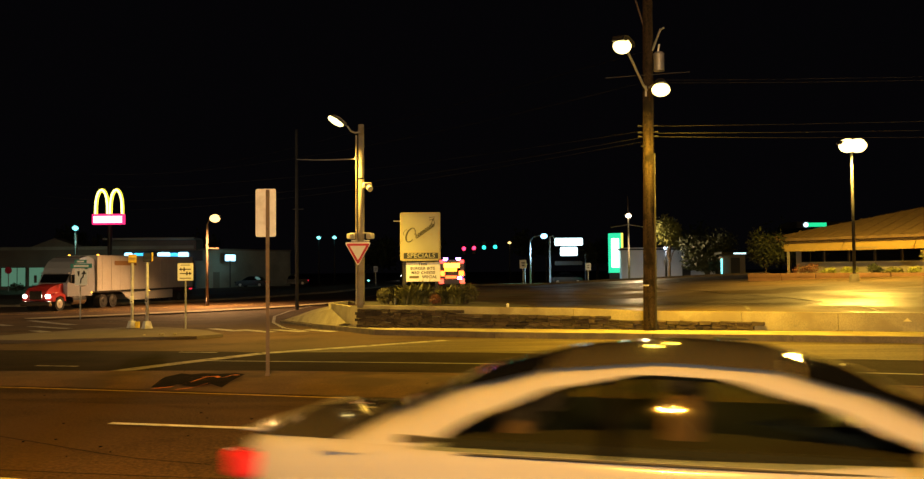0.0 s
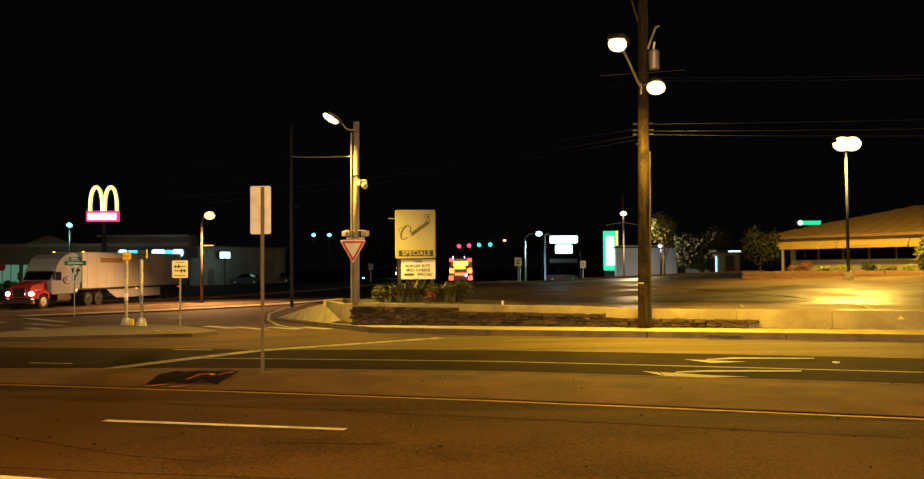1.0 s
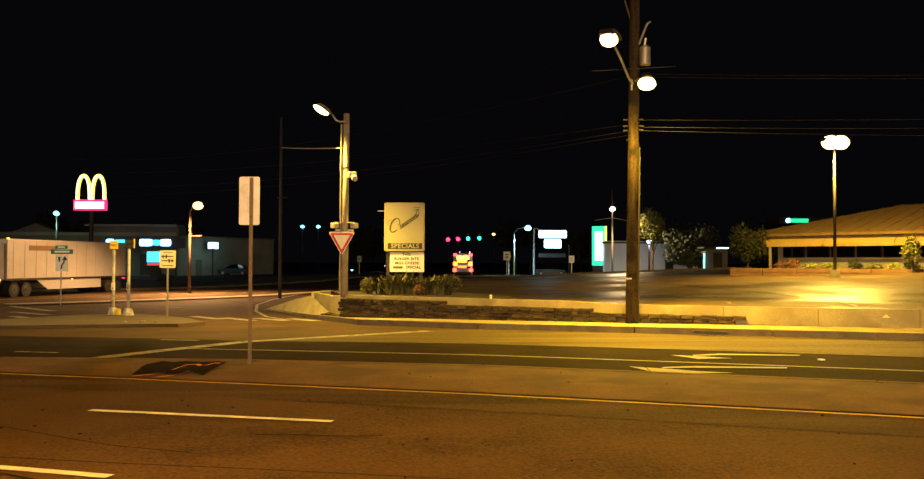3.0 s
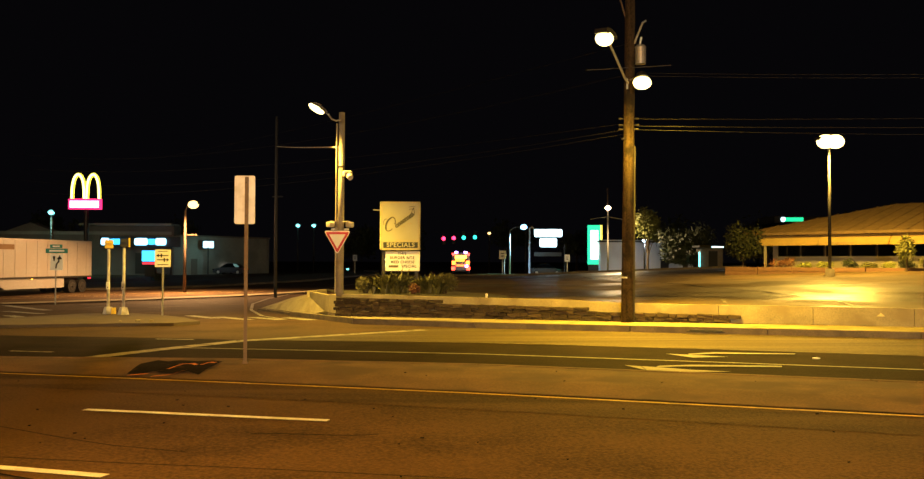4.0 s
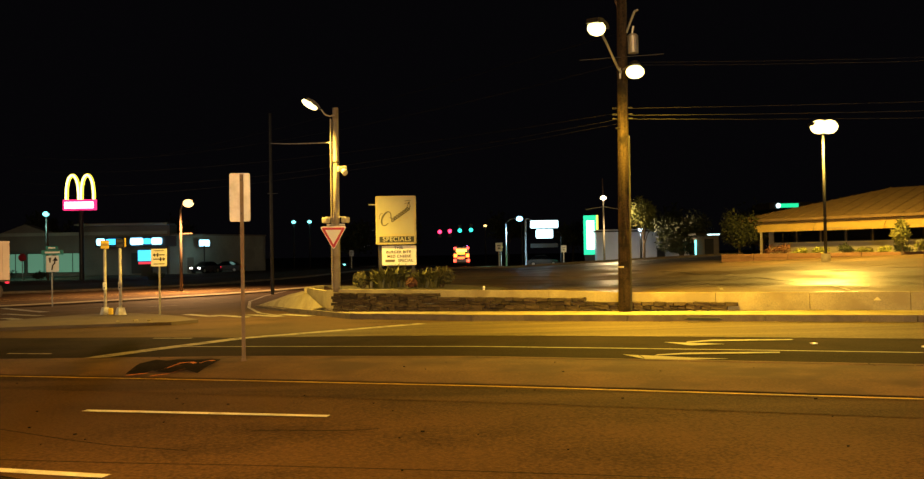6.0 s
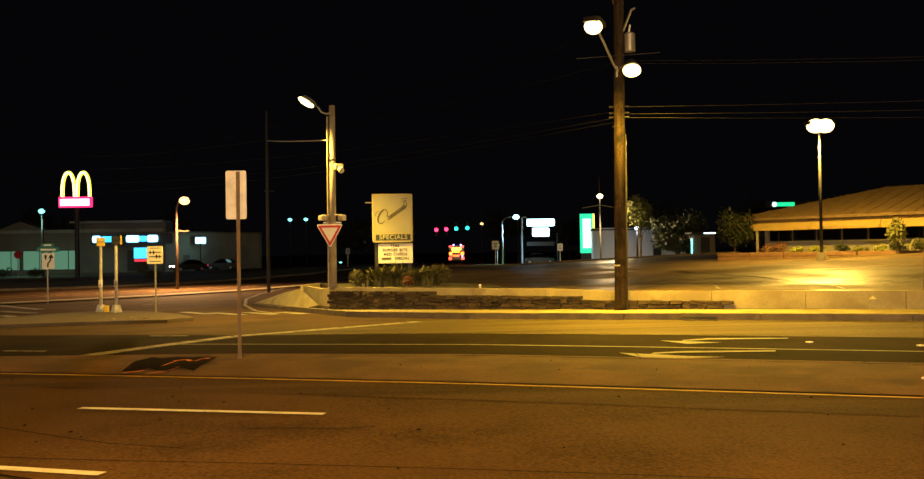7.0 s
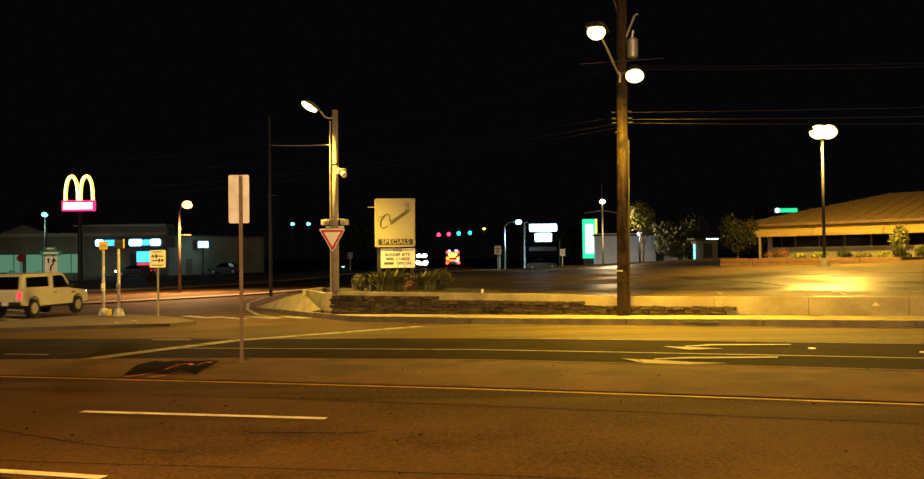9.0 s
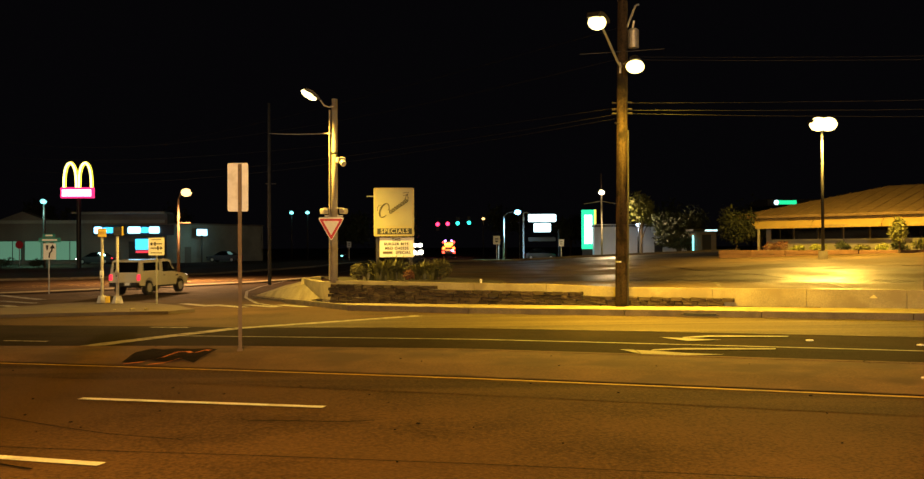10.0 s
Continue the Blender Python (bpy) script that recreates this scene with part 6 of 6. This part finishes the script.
def semi_truck():
    """Tractor and box trailer; x forward, origin under the trailer's rear."""
    t = thing("semi_truck", "white semi truck with a red hood and long box trailer", "truck")
    L = 14.3
    tr = part("trailer_box", box(B(), (L / 2, 0, 2.62), (L, 2.55, 2.85), 0, 0.03), TRAILER, t, "off-white trailer box")
    for k in range(12):
        for s in (-1, 1):
            part("panel_rib", box(B(), (0.7 + k * 1.18, s * 1.282, 2.62), (0.05, 0.02, 2.7)), TRAILER, tr)
    for s in (-1, 1):
        part("bottom_rail", box(B(), (L / 2, s * 1.285, 1.24), (L, 0.03, 0.14)), DARK_METAL, tr)
        part("top_rail", box(B(), (L / 2, s * 1.285, 4.0), (L, 0.03, 0.10)), GALV, tr)
        sk = part("side_skirt", prism(B(), [(3.4, 0.45), (3.4, 1.18), (11.2, 1.18), (9.9, 0.45)], "y", s * 1.20 - 0.02, s * 1.20 + 0.02), TRAILER, t, "pale side skirt")
        part("lettering_bar", box(B(), (10.6, s * 1.30, 3.45), (3.0, 0.02, 0.36)), mat("lettering_brown", (0.25, 0.14, 0.05), 0.6), tr, "brown lettering bar")
        part("marker_lamp", box(B(), (14.2, s * 1.25, 4.08), (0.12, 0.12, 0.08)), AMBER, tr)
        part("marker_lamp", box(B(), (7.2, s * 1.31, 1.15), (0.10, 0.04, 0.07)), AMBER, tr)
        part("tail_light", box(B(), (-0.03, s * 1.05, 1.12), (0.06, 0.26, 0.16)), TAIL, tr, "glowing red tail light")
        for x in (1.2, 2.45, 12.3, 13.55):
            wheel(t, x, s * 1.0, 0.51, 0.55, RIM_DARK)
        wheel(t, 18.55, s * 1.03, 0.51, 0.32)
    part("door_frame", box(B(), (-0.02, 0, 2.62), (0.04, 2.5, 2.8)), GALV, tr)
    part("underframe", box(B(), (L / 2 - 0.3, 0, 1.05), (L - 2, 1.1, 0.25)), DARK_METAL, t)
    part("chassis", box(B(), (15.6, 0, 0.85), (7.4, 0.95, 0.3)), DARK_METAL, t)
    # tractor with tall sleeper
    side = [(14.85, 1.0), (14.85, 3.85), (15.4, 3.98), (16.1, 3.86), (16.7, 3.55), (17.15, 3.05), (17.35, 2.55), (17.75, 1.95), (17.75, 1.0)]
    cb = part("cab", prism(B(), side, "y", -1.22, 1.22), PAINT_WHITE, t, "white sleeper cab")
    hood = [(17.7, 0.95), (17.7, 1.98), (18.4, 1.84), (19.25, 1.66), (19.5, 1.45), (19.55, 0.8), (19.1, 0.75)]
    hd = part("hood", prism(B(), hood, "y", -0.86, 0.86), PAINT_RED, t, "dark red hood")
    part("grille", box(B(), (19.56, 0, 1.16), (0.08, 1.0, 0.62), 0, 0.02), CHROME, hd, "chrome grille")
    part("bumper", box(B(), (19.55, 0, 0.56), (0.3, 2.4, 0.36), 0, 0.06), CHROME, t, "chrome bumper")
    part("windscreen", prism(B(), [(17.37, 2.60), (17.77, 2.02), (17.80, 2.04), (17.40, 2.62)], "y", -1.08, 1.08), GLASS, cb, "dark windscreen")
    part("cab_visor", box(B(), (17.42, 0, 2.72), (0.3, 2.3, 0.10), 0, 0.03), PAINT_WHITE, cb)
    for s in (-1, 1):
        part("side_window", box(B(), (17.05, s * 1.225, 2.28), (0.72, 0.03, 0.62)), GLASS, cb, "dark cab side window")
        part("sleeper_window", box(B(), (15.6, s * 1.225, 3.05), (0.34, 0.03, 0.42), 0, 0.01), GLASS, cb, "dark sleeper window")
        bm = B()
        tube(bm, [(15.9 + 0.6 * (1 - k / 26) * math.cos(k * 0.5) + 0.02 * k, s * 1.235, 1.95 + 0.34 * (1 - k / 26) * math.sin(k * 0.5)) for k in range(22)], 0.045, 5)
        part("emblem", bm, INK, cb, "dark painted emblem")
        part("headlight", ball(B(), (19.48, s * 0.92, 1.08), 0.19, (0.7, 1.1, 0.8)), HEAD, t, "glowing headlight", smooth=True)
        part("fender", prism(B(), [(17.9, 0.7), (18.0, 1.15), (18.5, 1.35), (19.0, 1.28), (19.4, 1.0), (19.4, 0.75), (19.1, 0.7), (18.95, 1.0), (18.55, 1.12), (18.15, 1.0), (18.05, 0.7)], "y", s * 0.86, s * 1.22), PAINT_RED, t, "red front fender")
        part("fuel_tank", rod(B(), (15.7, s * 1.0, 0.72), (17.2, s * 1.0, 0.72), 0.32, 0.32, 16), CHROME, t, "chrome fuel tank")
        part("marker_lamp", box(B(), (14.95, s * 1.24, 1.22), (0.12, 0.06, 0.1)), AMBER, cb)
        part("mirror", box(B(), (17.75, s * 1.45, 2.3), (0.10, 0.2, 0.55), 0, 0.03), BLACK, cb)
        part("fairing", prism(B(), [(14.5, 1.3), (14.85, 1.3), (14.85, 3.8), (14.55, 3.7)], "y", s * 1.16 - 0.03, s * 1.16 + 0.03), PAINT_WHITE, cb)
    return t


def pickup():
    t = thing("pickup_truck", "pale pickup truck with a matching canopy over its bed", "pickup truck")
    lower = [(-2.85, 0.55), (-2.85, 1.12), (-1.0, 1.14), (0.9, 1.14), (1.35, 1.16), (2.55, 1.06), (2.85, 0.95), (2.9, 0.52), (2.45, 0.46), (2.32, 0.80), (1.95, 0.93), (1.55, 0.80), (1.42, 0.46), (-1.35, 0.46), (-1.48, 0.82), (-1.85, 0.95), (-2.22, 0.82), (-2.35, 0.5)]
    bm = prism(B(), lower, "y", -0.96, 0.96)
    body = part("body", bm, PAINT_CREAM, t, "pale cream body")
    cabp = [(-0.35, 1.12), (-0.30, 1.84), (-0.1, 1.90), (0.55, 1.90), (0.85, 1.80), (1.38, 1.15)]

    def taper(bm, z0, k):
        for v in bm.verts:
            if v.co.z > z0 + 0.02:
                v.co.y *= 1 - k * (v.co.z - z0)
        return bm
    cab = part("cab", taper(prism(B(), cabp, "y", -0.94, 0.94), 1.12, 0.16), PAINT_CREAM, t)
    can = part("bed_canopy", taper(prism(B(), [(-2.8, 1.12), (-2.68, 1.80), (-2.5, 1.87), (-0.42, 1.90), (-0.36, 1.12)], "y", -0.94, 0.94), 1.12, 0.13), PAINT_CREAM, t, "cream bed canopy")
    for s in (-1, 1):
        part("side_window", taper(prism(B(), [(-2.45, 1.30), (-2.40, 1.72), (-0.62, 1.74), (-0.62, 1.30)], "y", s * 0.925, s * 0.955), 1.12, 0.13), GLASS, can, "dark canopy window")
        part("door_window", taper(prism(B(), [(-0.22, 1.22), (-0.18, 1.76), (0.52, 1.78), (0.74, 1.70), (1.14, 1.22)], "y", s * 0.93, s * 0.958), 1.12, 0.16), GLASS, cab, "dark door window")
        part("tail_light", box(B(), (-2.84, s * 0.86, 0.96), (0.10, 0.18, 0.32), 0, 0.02), TAIL, body, "glowing red tail light")
        part("headlight", box(B(), (2.82, s * 0.76, 0.92), (0.12, 0.3, 0.2), 0, 0.03), HEAD, body, "glowing headlight")
        part("mirror", box(B(), (1.05, s * 1.08, 1.30), (0.12, 0.22, 0.2), 0, 0.03), BLACK, cab)
        part("door_handle", box(B(), (-0.12, s * 0.97, 1.02), (0.18, 0.03, 0.04), 0, 0.01), BLACK, body)
        part("badge", box(B(), (1.5, s * 0.965, 0.98), (0.28, 0.01, 0.07)), INK, body)
        part("rocker", box(B(), (0.1, s * 0.93, 0.44), (2.7, 0.08, 0.10), 0, 0.03), BLACK, body)
        for x in (-1.67, 1.74):
            wheel(t, x, s * 0.78, 0.39, 0.25)
    part("rear_window", prism(B(), [(-2.80, 1.22), (-2.72, 1.76), (-2.70, 1.76), (-2.78, 1.22)], "y", -0.76, 0.76), GLASS, can, "dark rear canopy window")
    part("bumper", box(B(), (-2.93, 0, 0.58), (0.18, 1.8, 0.22), 0, 0.04), DARK_METAL, body, "dark rear bumper")
    part("bumper", box(B(), (2.93, 0, 0.58), (0.18, 1.85, 0.26), 0, 0.05), CHROME, body, "chrome front bumper")
    part("tailgate", box(B(), (-2.865, 0, 0.92), (0.05, 1.5, 0.44), 0, 0.02), PAINT_CREAM, body)
    part("number_plate", box(B(), (-3.03, -0.25, 0.62), (0.012, 0.32, 0.15)), SIGN_WHITE, body)
    part("windscreen", taper(prism(B(), [(0.92, 1.74), (1.36, 1.22), (1.39, 1.24), (0.95, 1.77)], "y", -0.84, 0.84), 1.12, 0.16), GLASS, cab, "dark windscreen")
    part("underbody", box(B(), (0, 0, 0.50), (5.2, 1.3, 0.2)), DARK_METAL, t)
    # a short-bed truck: drawn in to its length and width
    for ob in t.children_recursive:
        if ob.data and ob.name.split(".")[0] not in ("wheel", "rim", "hub"):
            ob.data.transform(Matrix.Diagonal((0.90, 0.92, 1.0, 1.0)))
    return t


def ambulance():
    """Emergency vehicle with a box body, seen from behind; x forward."""
    t = thing("emergency_vehicle", "boxy emergency vehicle with flashing red and blue lights", "emergency vehicle")
    bx = part("box_body", box(B(), (0, 0, 1.75), (4.2, 2.35, 2.3), 0, 0.05), PAINT_WHITE, t, "white box body")
    part("cab", prism(B(), [(2.1, 0.6), (2.1, 2.0), (2.9, 1.95), (3.4, 1.35), (4.3, 1.2), (4.35, 0.6)], "y", -1.0, 1.0), PAINT_WHITE, t)
    part("stripe", box(B(), (0, 0, 1.45), (4.23, 2.38, 0.22)), SIGN_RED, bx, "red side stripe")
    for s in (-1, 1):
        part("rear_door", box(B(), (-2.12, s * 0.52, 1.55), (0.04, 0.98, 1.7), 0, 0.01), PAINT_WHITE, bx)
        part("door_window", box(B(), (-2.15, s * 0.52, 1.95), (0.03, 0.6, 0.5)), GLASS, bx)
        part("warning_light", box(B(), (-2.15, s * 0.95, 2.72), (0.10, 0.42, 0.30), 0, 0.03), glow("warn_red", (1.0, 0.05, 0.04), 6), bx, "glowing red warning light")
        part("tail_light", box(B(), (-2.15, s * 1.0, 0.85), (0.10, 0.44, 0.44), 0, 0.03), glow("brake_red", (1.0, 0.06, 0.03), 6), bx, "glowing red tail light")
        part("side_flasher", box(B(), (-2.15, s * 0.92, 1.6), (0.10, 0.50, 0.50), 0, 0.03), glow("flash_red", (1.0, 0.14, 0.02), 7), bx, "glowing red flasher")
        for x in (-1.2, 3.2):
            wheel(t, x, s * 0.95, 0.40, 0.25)
    part("light_bar", box(B(), (-2.15, 0, 2.35), (0.12, 1.5, 0.44), 0, 0.03), glow("bar_amber", (1.0, 0.38, 0.04), 7), bx, "glowing amber light bar")
    # next two bars are added, and the flashers enlarged, to fill the vehicle's glow
    part("light_bar", box(B(), (-2.15, 0.05, 1.25), (0.12, 1.1, 0.24), 0, 0.03), glow("bar_red", (1.0, 0.10, 0.02), 6), bx, "added red panel filling out the glow")
    part("light_bar", box(B(), (-2.15, 0.1, 1.95), (0.12, 1.2, 0.36), 0, 0.03), glow("fill_orange", (1.0, 0.22, 0.02), 6), bx, "added orange panel filling out the glow")
    part("bumper", box(B(), (-2.25, 0, 0.5), (0.25, 2.2, 0.18), 0, 0.03), DARK_METAL, t)
    beacons = []
    for y, z in ((-0.62, 2.95), (0.62, 2.95), (-0.7, 1.15)):
        me = bpy.data.meshes.new("beacon")
        bm = rod(B(), (0, 0, -0.14), (0, 0, 0.14), 0.24, 0.24, 24)
        bm.to_mesh(me)
        bm.free()
        bc = new("beacon", me)
        me.materials.append(DARK_METAL)
        me.materials.append(BLUE_FLASH)
        for pgn in me.polygons:
            if abs(pgn.normal.z) < 0.5 and pgn.normal.x < -0.3:
                pgn.material_index = 1
        bc.parent = t
        tagged(bc, "rotating blue warning beacon")
        beacons.append((bc, (-2.2 if z < 2 else -1.9, y, z)))
    return t, beacons


BLUE_FLASH = glow("flash_blue", (0.45, 0.22, 1.0), 12)


def small_car(name, label, paint, lights_front):
    t = thing(name, label, "car")
    body = part("body", loft(B(), [[(x, h, 0.25), (x, h, 0.55), (x, h * 0.94, z), (x, 0, z + 0.03), (x, -h * 0.94, z), (x, -h, 0.55), (x, -h, 0.25)] for x, h, z in
                                   ((-2.2, 0.7, 0.75), (-2.0, 0.84, 0.88), (-1.2, 0.88, 0.92), (0, 0.88, 0.92), (1.1, 0.88, 0.90), (1.9, 0.82, 0.78), (2.2, 0.6, 0.6))]), paint, t)
    cab = part("cabin", loft(B(), [[(x, 0.78, 0.88), (x, h, z), (x, 0, z + 0.03), (x, -h, z), (x, -0.78, 0.88)] for x, h, z in
                                   ((-1.7, 0.7, 0.92), (-1.1, 0.62, 1.36), (-0.3, 0.6, 1.45), (0.4, 0.6, 1.40), (1.2, 0.7, 0.93))]), GLASS, t, "dark cabin glass")
    part("roof", box(B(), (-0.3, 0, 1.47), (1.3, 1.15, 0.05), 0, 0.02), paint, cab)
    for s in (-1, 1):
        part("headlight", box(B(), (2.12, s * 0.58, 0.66), (0.16, 0.34, 0.18), 0, 0.03), HEAD if lights_front else GLASS, body, "headlight")
        part("tail_light", box(B(), (-2.16, s * 0.6, 0.72), (0.12, 0.3, 0.16), 0, 0.03), TAIL if lights_front else TAIL_DIM, body, "red tail light")
        for x in (-1.35, 1.35):
            wheel(t, x, s * 0.78, 0.32, 0.2)
    return t


COUPE, SEMI, PICKUP = coupe(), semi_truck(), pickup()
AMB, BEACONS = ambulance()
TURNER = small_car("sedan", "dark sedan with lit lamps crossing the store lot", PAINT_DARK, True)
# pickup copy stands in for an unidentified oncoming vehicle
ONCOMING = tagged(copy_thing(PICKUP, Matrix()), "vehicle with bright headlights on the far street, a pickup copy")
# glowing balls added to imitate headlight bloom, the roof pair to raise it
for s_ in (-1, 1):
    part("headlight_bloom", ball(B(), (2.95, s_ * 0.62, 1.0), 0.36, (0.5, 1.1, 0.9)), HEAD, ONCOMING, "added ball for the headlight's bloom", smooth=True)
    part("upper_bloom", ball(B(), (0.55, s_ * 0.48, 2.12), 0.34, (0.6, 1.2, 0.9)), HEAD, ONCOMING, "added raised ball for the headlight's bloom", smooth=True)
parked = small_car("sedan", "dark sedan parked beside the store wing", PAINT_DARK, False)
parked.matrix_world = pose(-28.6, 116.5, ground_z(-28.6, 116.5), 0, 0, 170)
parked = small_car("sedan", "dark sedan parked on the far lot", PAINT_DARK, False)
parked.matrix_world = pose(13.2, 118.0, 0.0, 0, 0, 0)

# ---- stone block facing of the retaining wall ----
FACE = [(-3.75, 29.7), (0.95, 27.0), (5.15, 24.85), (12.0, 22.35)]
facing = new("wall_facing")
tagged(facing, "rough dark stone block wall stepping down along the pavement", "retaining wall", kind="structure")
random.seed(10)
block_meshes = []
for width in (0.20, 0.27, 0.34, 0.43):
    bm = box(B(), (0, 0, 0), (width - 0.012, 0.20, 0.098), 0, 0.014)
    for v in bm.verts:
        v.co += Vector((random.uniform(-1, 1) * 0.008, random.uniform(-1, 1) * 0.014, random.uniform(-1, 1) * 0.007))
    me = bpy.data.meshes.new("stone_block")
    bm.to_mesh(me)
    bm.free()
    me.materials.append(BLOCK)
    block_meshes.append((width, me))


def face_top(x):
    return 0.60 if x < -0.3 else 0.50 if x < 2.4 else 0.40 if x < 4.2 else 0.29 if x < 7.9 else 0.14


random.seed(11)
for p, q in zip(FACE, FACE[1:]):
    p, q = Vector(p), Vector(q)
    ln, ang = (q - p).length, math.atan2((q - p).y, (q - p).x)
    for c in range(7):
        z, s_ = -0.12 + 0.055 + 0.11 * c, -random.uniform(0.0, 0.15)
        while s_ < ln - 0.05:
            width, me = random.choice(block_meshes)
            pt = p.lerp(q, (s_ + width / 2) / ln)
            s_ += width
            if z + 0.05 > face_top(pt.x) + 0.03 or z < ground_z(*pt) - 0.05:
                continue
            ob = new("stone_block", me)
            ob.parent = facing
            back = 0.11 + random.uniform(-0.028, 0.028)
            ob.matrix_basis = pose(pt.x - math.sin(ang) * back, pt.y + math.cos(ang) * back, z + random.uniform(-0.006, 0.006),
                                   random.uniform(-5, 5), random.uniform(-1.5, 1.5), math.degrees(ang) + random.uniform(-4, 4))


# ---- motion ----
def motions():
    # passing coupe
    h = radians(-17)
    walk(COUPE, [(t_, pose(1.20 + 9.3 * t_ * math.cos(h), 4.75 + 9.3 * t_ * math.sin(h), 0.0, 0, 0, -17)) for t_ in (0, 0.5, 1, 2, 4, 7, 10)])
    # semi truck pulling off along the cross street
    run = ((0, -0.63), (0.5, -0.1), (1.0, 0.35), (1.5, 1.3), (2.0, 2.91), (2.5, 4.71), (3.0, 6.30), (4.5, 11.85), (5.0, 13.9), (5.5, 15.9), (7.0, 22.5), (8.5, 30.0), (10.0, 38.0))
    rows = []
    for t_, k in run:
        x, y = -26.95 - 0.30 * k, 81 - 0.954 * k
        z0, z1 = ground_z(x, y), ground_z(x - 0.24 * 15, y - 0.97 * 15)
        rows.append((t_, pose(x, y, z0 + 0.02, 0, -math.degrees(math.atan2(z1 - z0, 15)), -101.8)))
    walk(SEMI, rows)
    # pickup turning into the cross street
    run = ((0, -30, -12, 80), (4, -27.0, 6, 80), (7, -21.4, 19.5, 83), (8, -19.6, 28.4, 84), (8.5, -18.35, 34.0, 84), (9, -18.3, 40.2, 82), (9.5, -17.35, 44.8, 80), (10, -16.15, 49.1, 79))
    walk(PICKUP, [(t_, pose(x, y, ground_z(x, y) + 0.03, 0, 0, a)) for t_, x, y, a in run])
    # emergency vehicle driving away
    run = ((0, -1.5, 86), (0.5, -0.6, 90), (1, -0.2, 94), (2, 0.6, 102), (3, 1.4, 110), (4.5, 2.05, 122), (5.5, 2.65, 130), (7, 2.58, 142), (8, 2.25, 150), (9, 1.8, 158), (10, 1.33, 165))
    walk(AMB, [(t_, pose(x, y, 0.0, 0, 0, 88)) for t_, x, y in run])
    faced = (0, 1.5, 2.5, 4.0, 5.5, 6.75, 8.0, 9.0, 10.2)
    for j, (bc, at) in enumerate(BEACONS):
        rows = []
        for i in range(51):
            t_ = i * 0.2
            k = max(n for n, f_ in enumerate(faced) if f_ <= t_ + 1e-6)
            u = k + (t_ - faced[k]) / (faced[k + 1] - faced[k])
            rows.append((t_, pose(*at, 0, 0, 360 * u + 20 * j)))
        walk(bc, rows)
    # sedan crossing the store lot
    run = ((0, -25.2, 126.0, 195), (1, -26.7, 125.2, 200), (2.5, -28.3, 123.6, 215), (4.5, -30.0, 119.2, 262), (5.5, -30.6, 115.8, 255), (7, -31.4, 110.5, 215), (7.5, -32.5, 109.6, 190), (8.5, -35.3, 108.6, 180), (9, -37.6, 108.3, 178), (10, -42.0, 108.0, 178))
    walk(TURNER, [(t_, pose(x, y, ground_z(x, y) + 0.03, 0, 0, a)) for t_, x, y, a in run])
    # oncoming car that comes out from behind the sign
    run = ((0, -13.5, 190, -86), (4, -11.5, 170, -85), (7, -7.6, 156, -84), (7.7, -5.2, 152.5, -85), (8, -3.3, 150, -87), (9, -3.6, 148, -88), (10, -4.1, 146, -88))
    walk(ONCOMING, [(t_, pose(x, y, 0.02, 0, 0, a)) for t_, x, y, a in run])


motions()
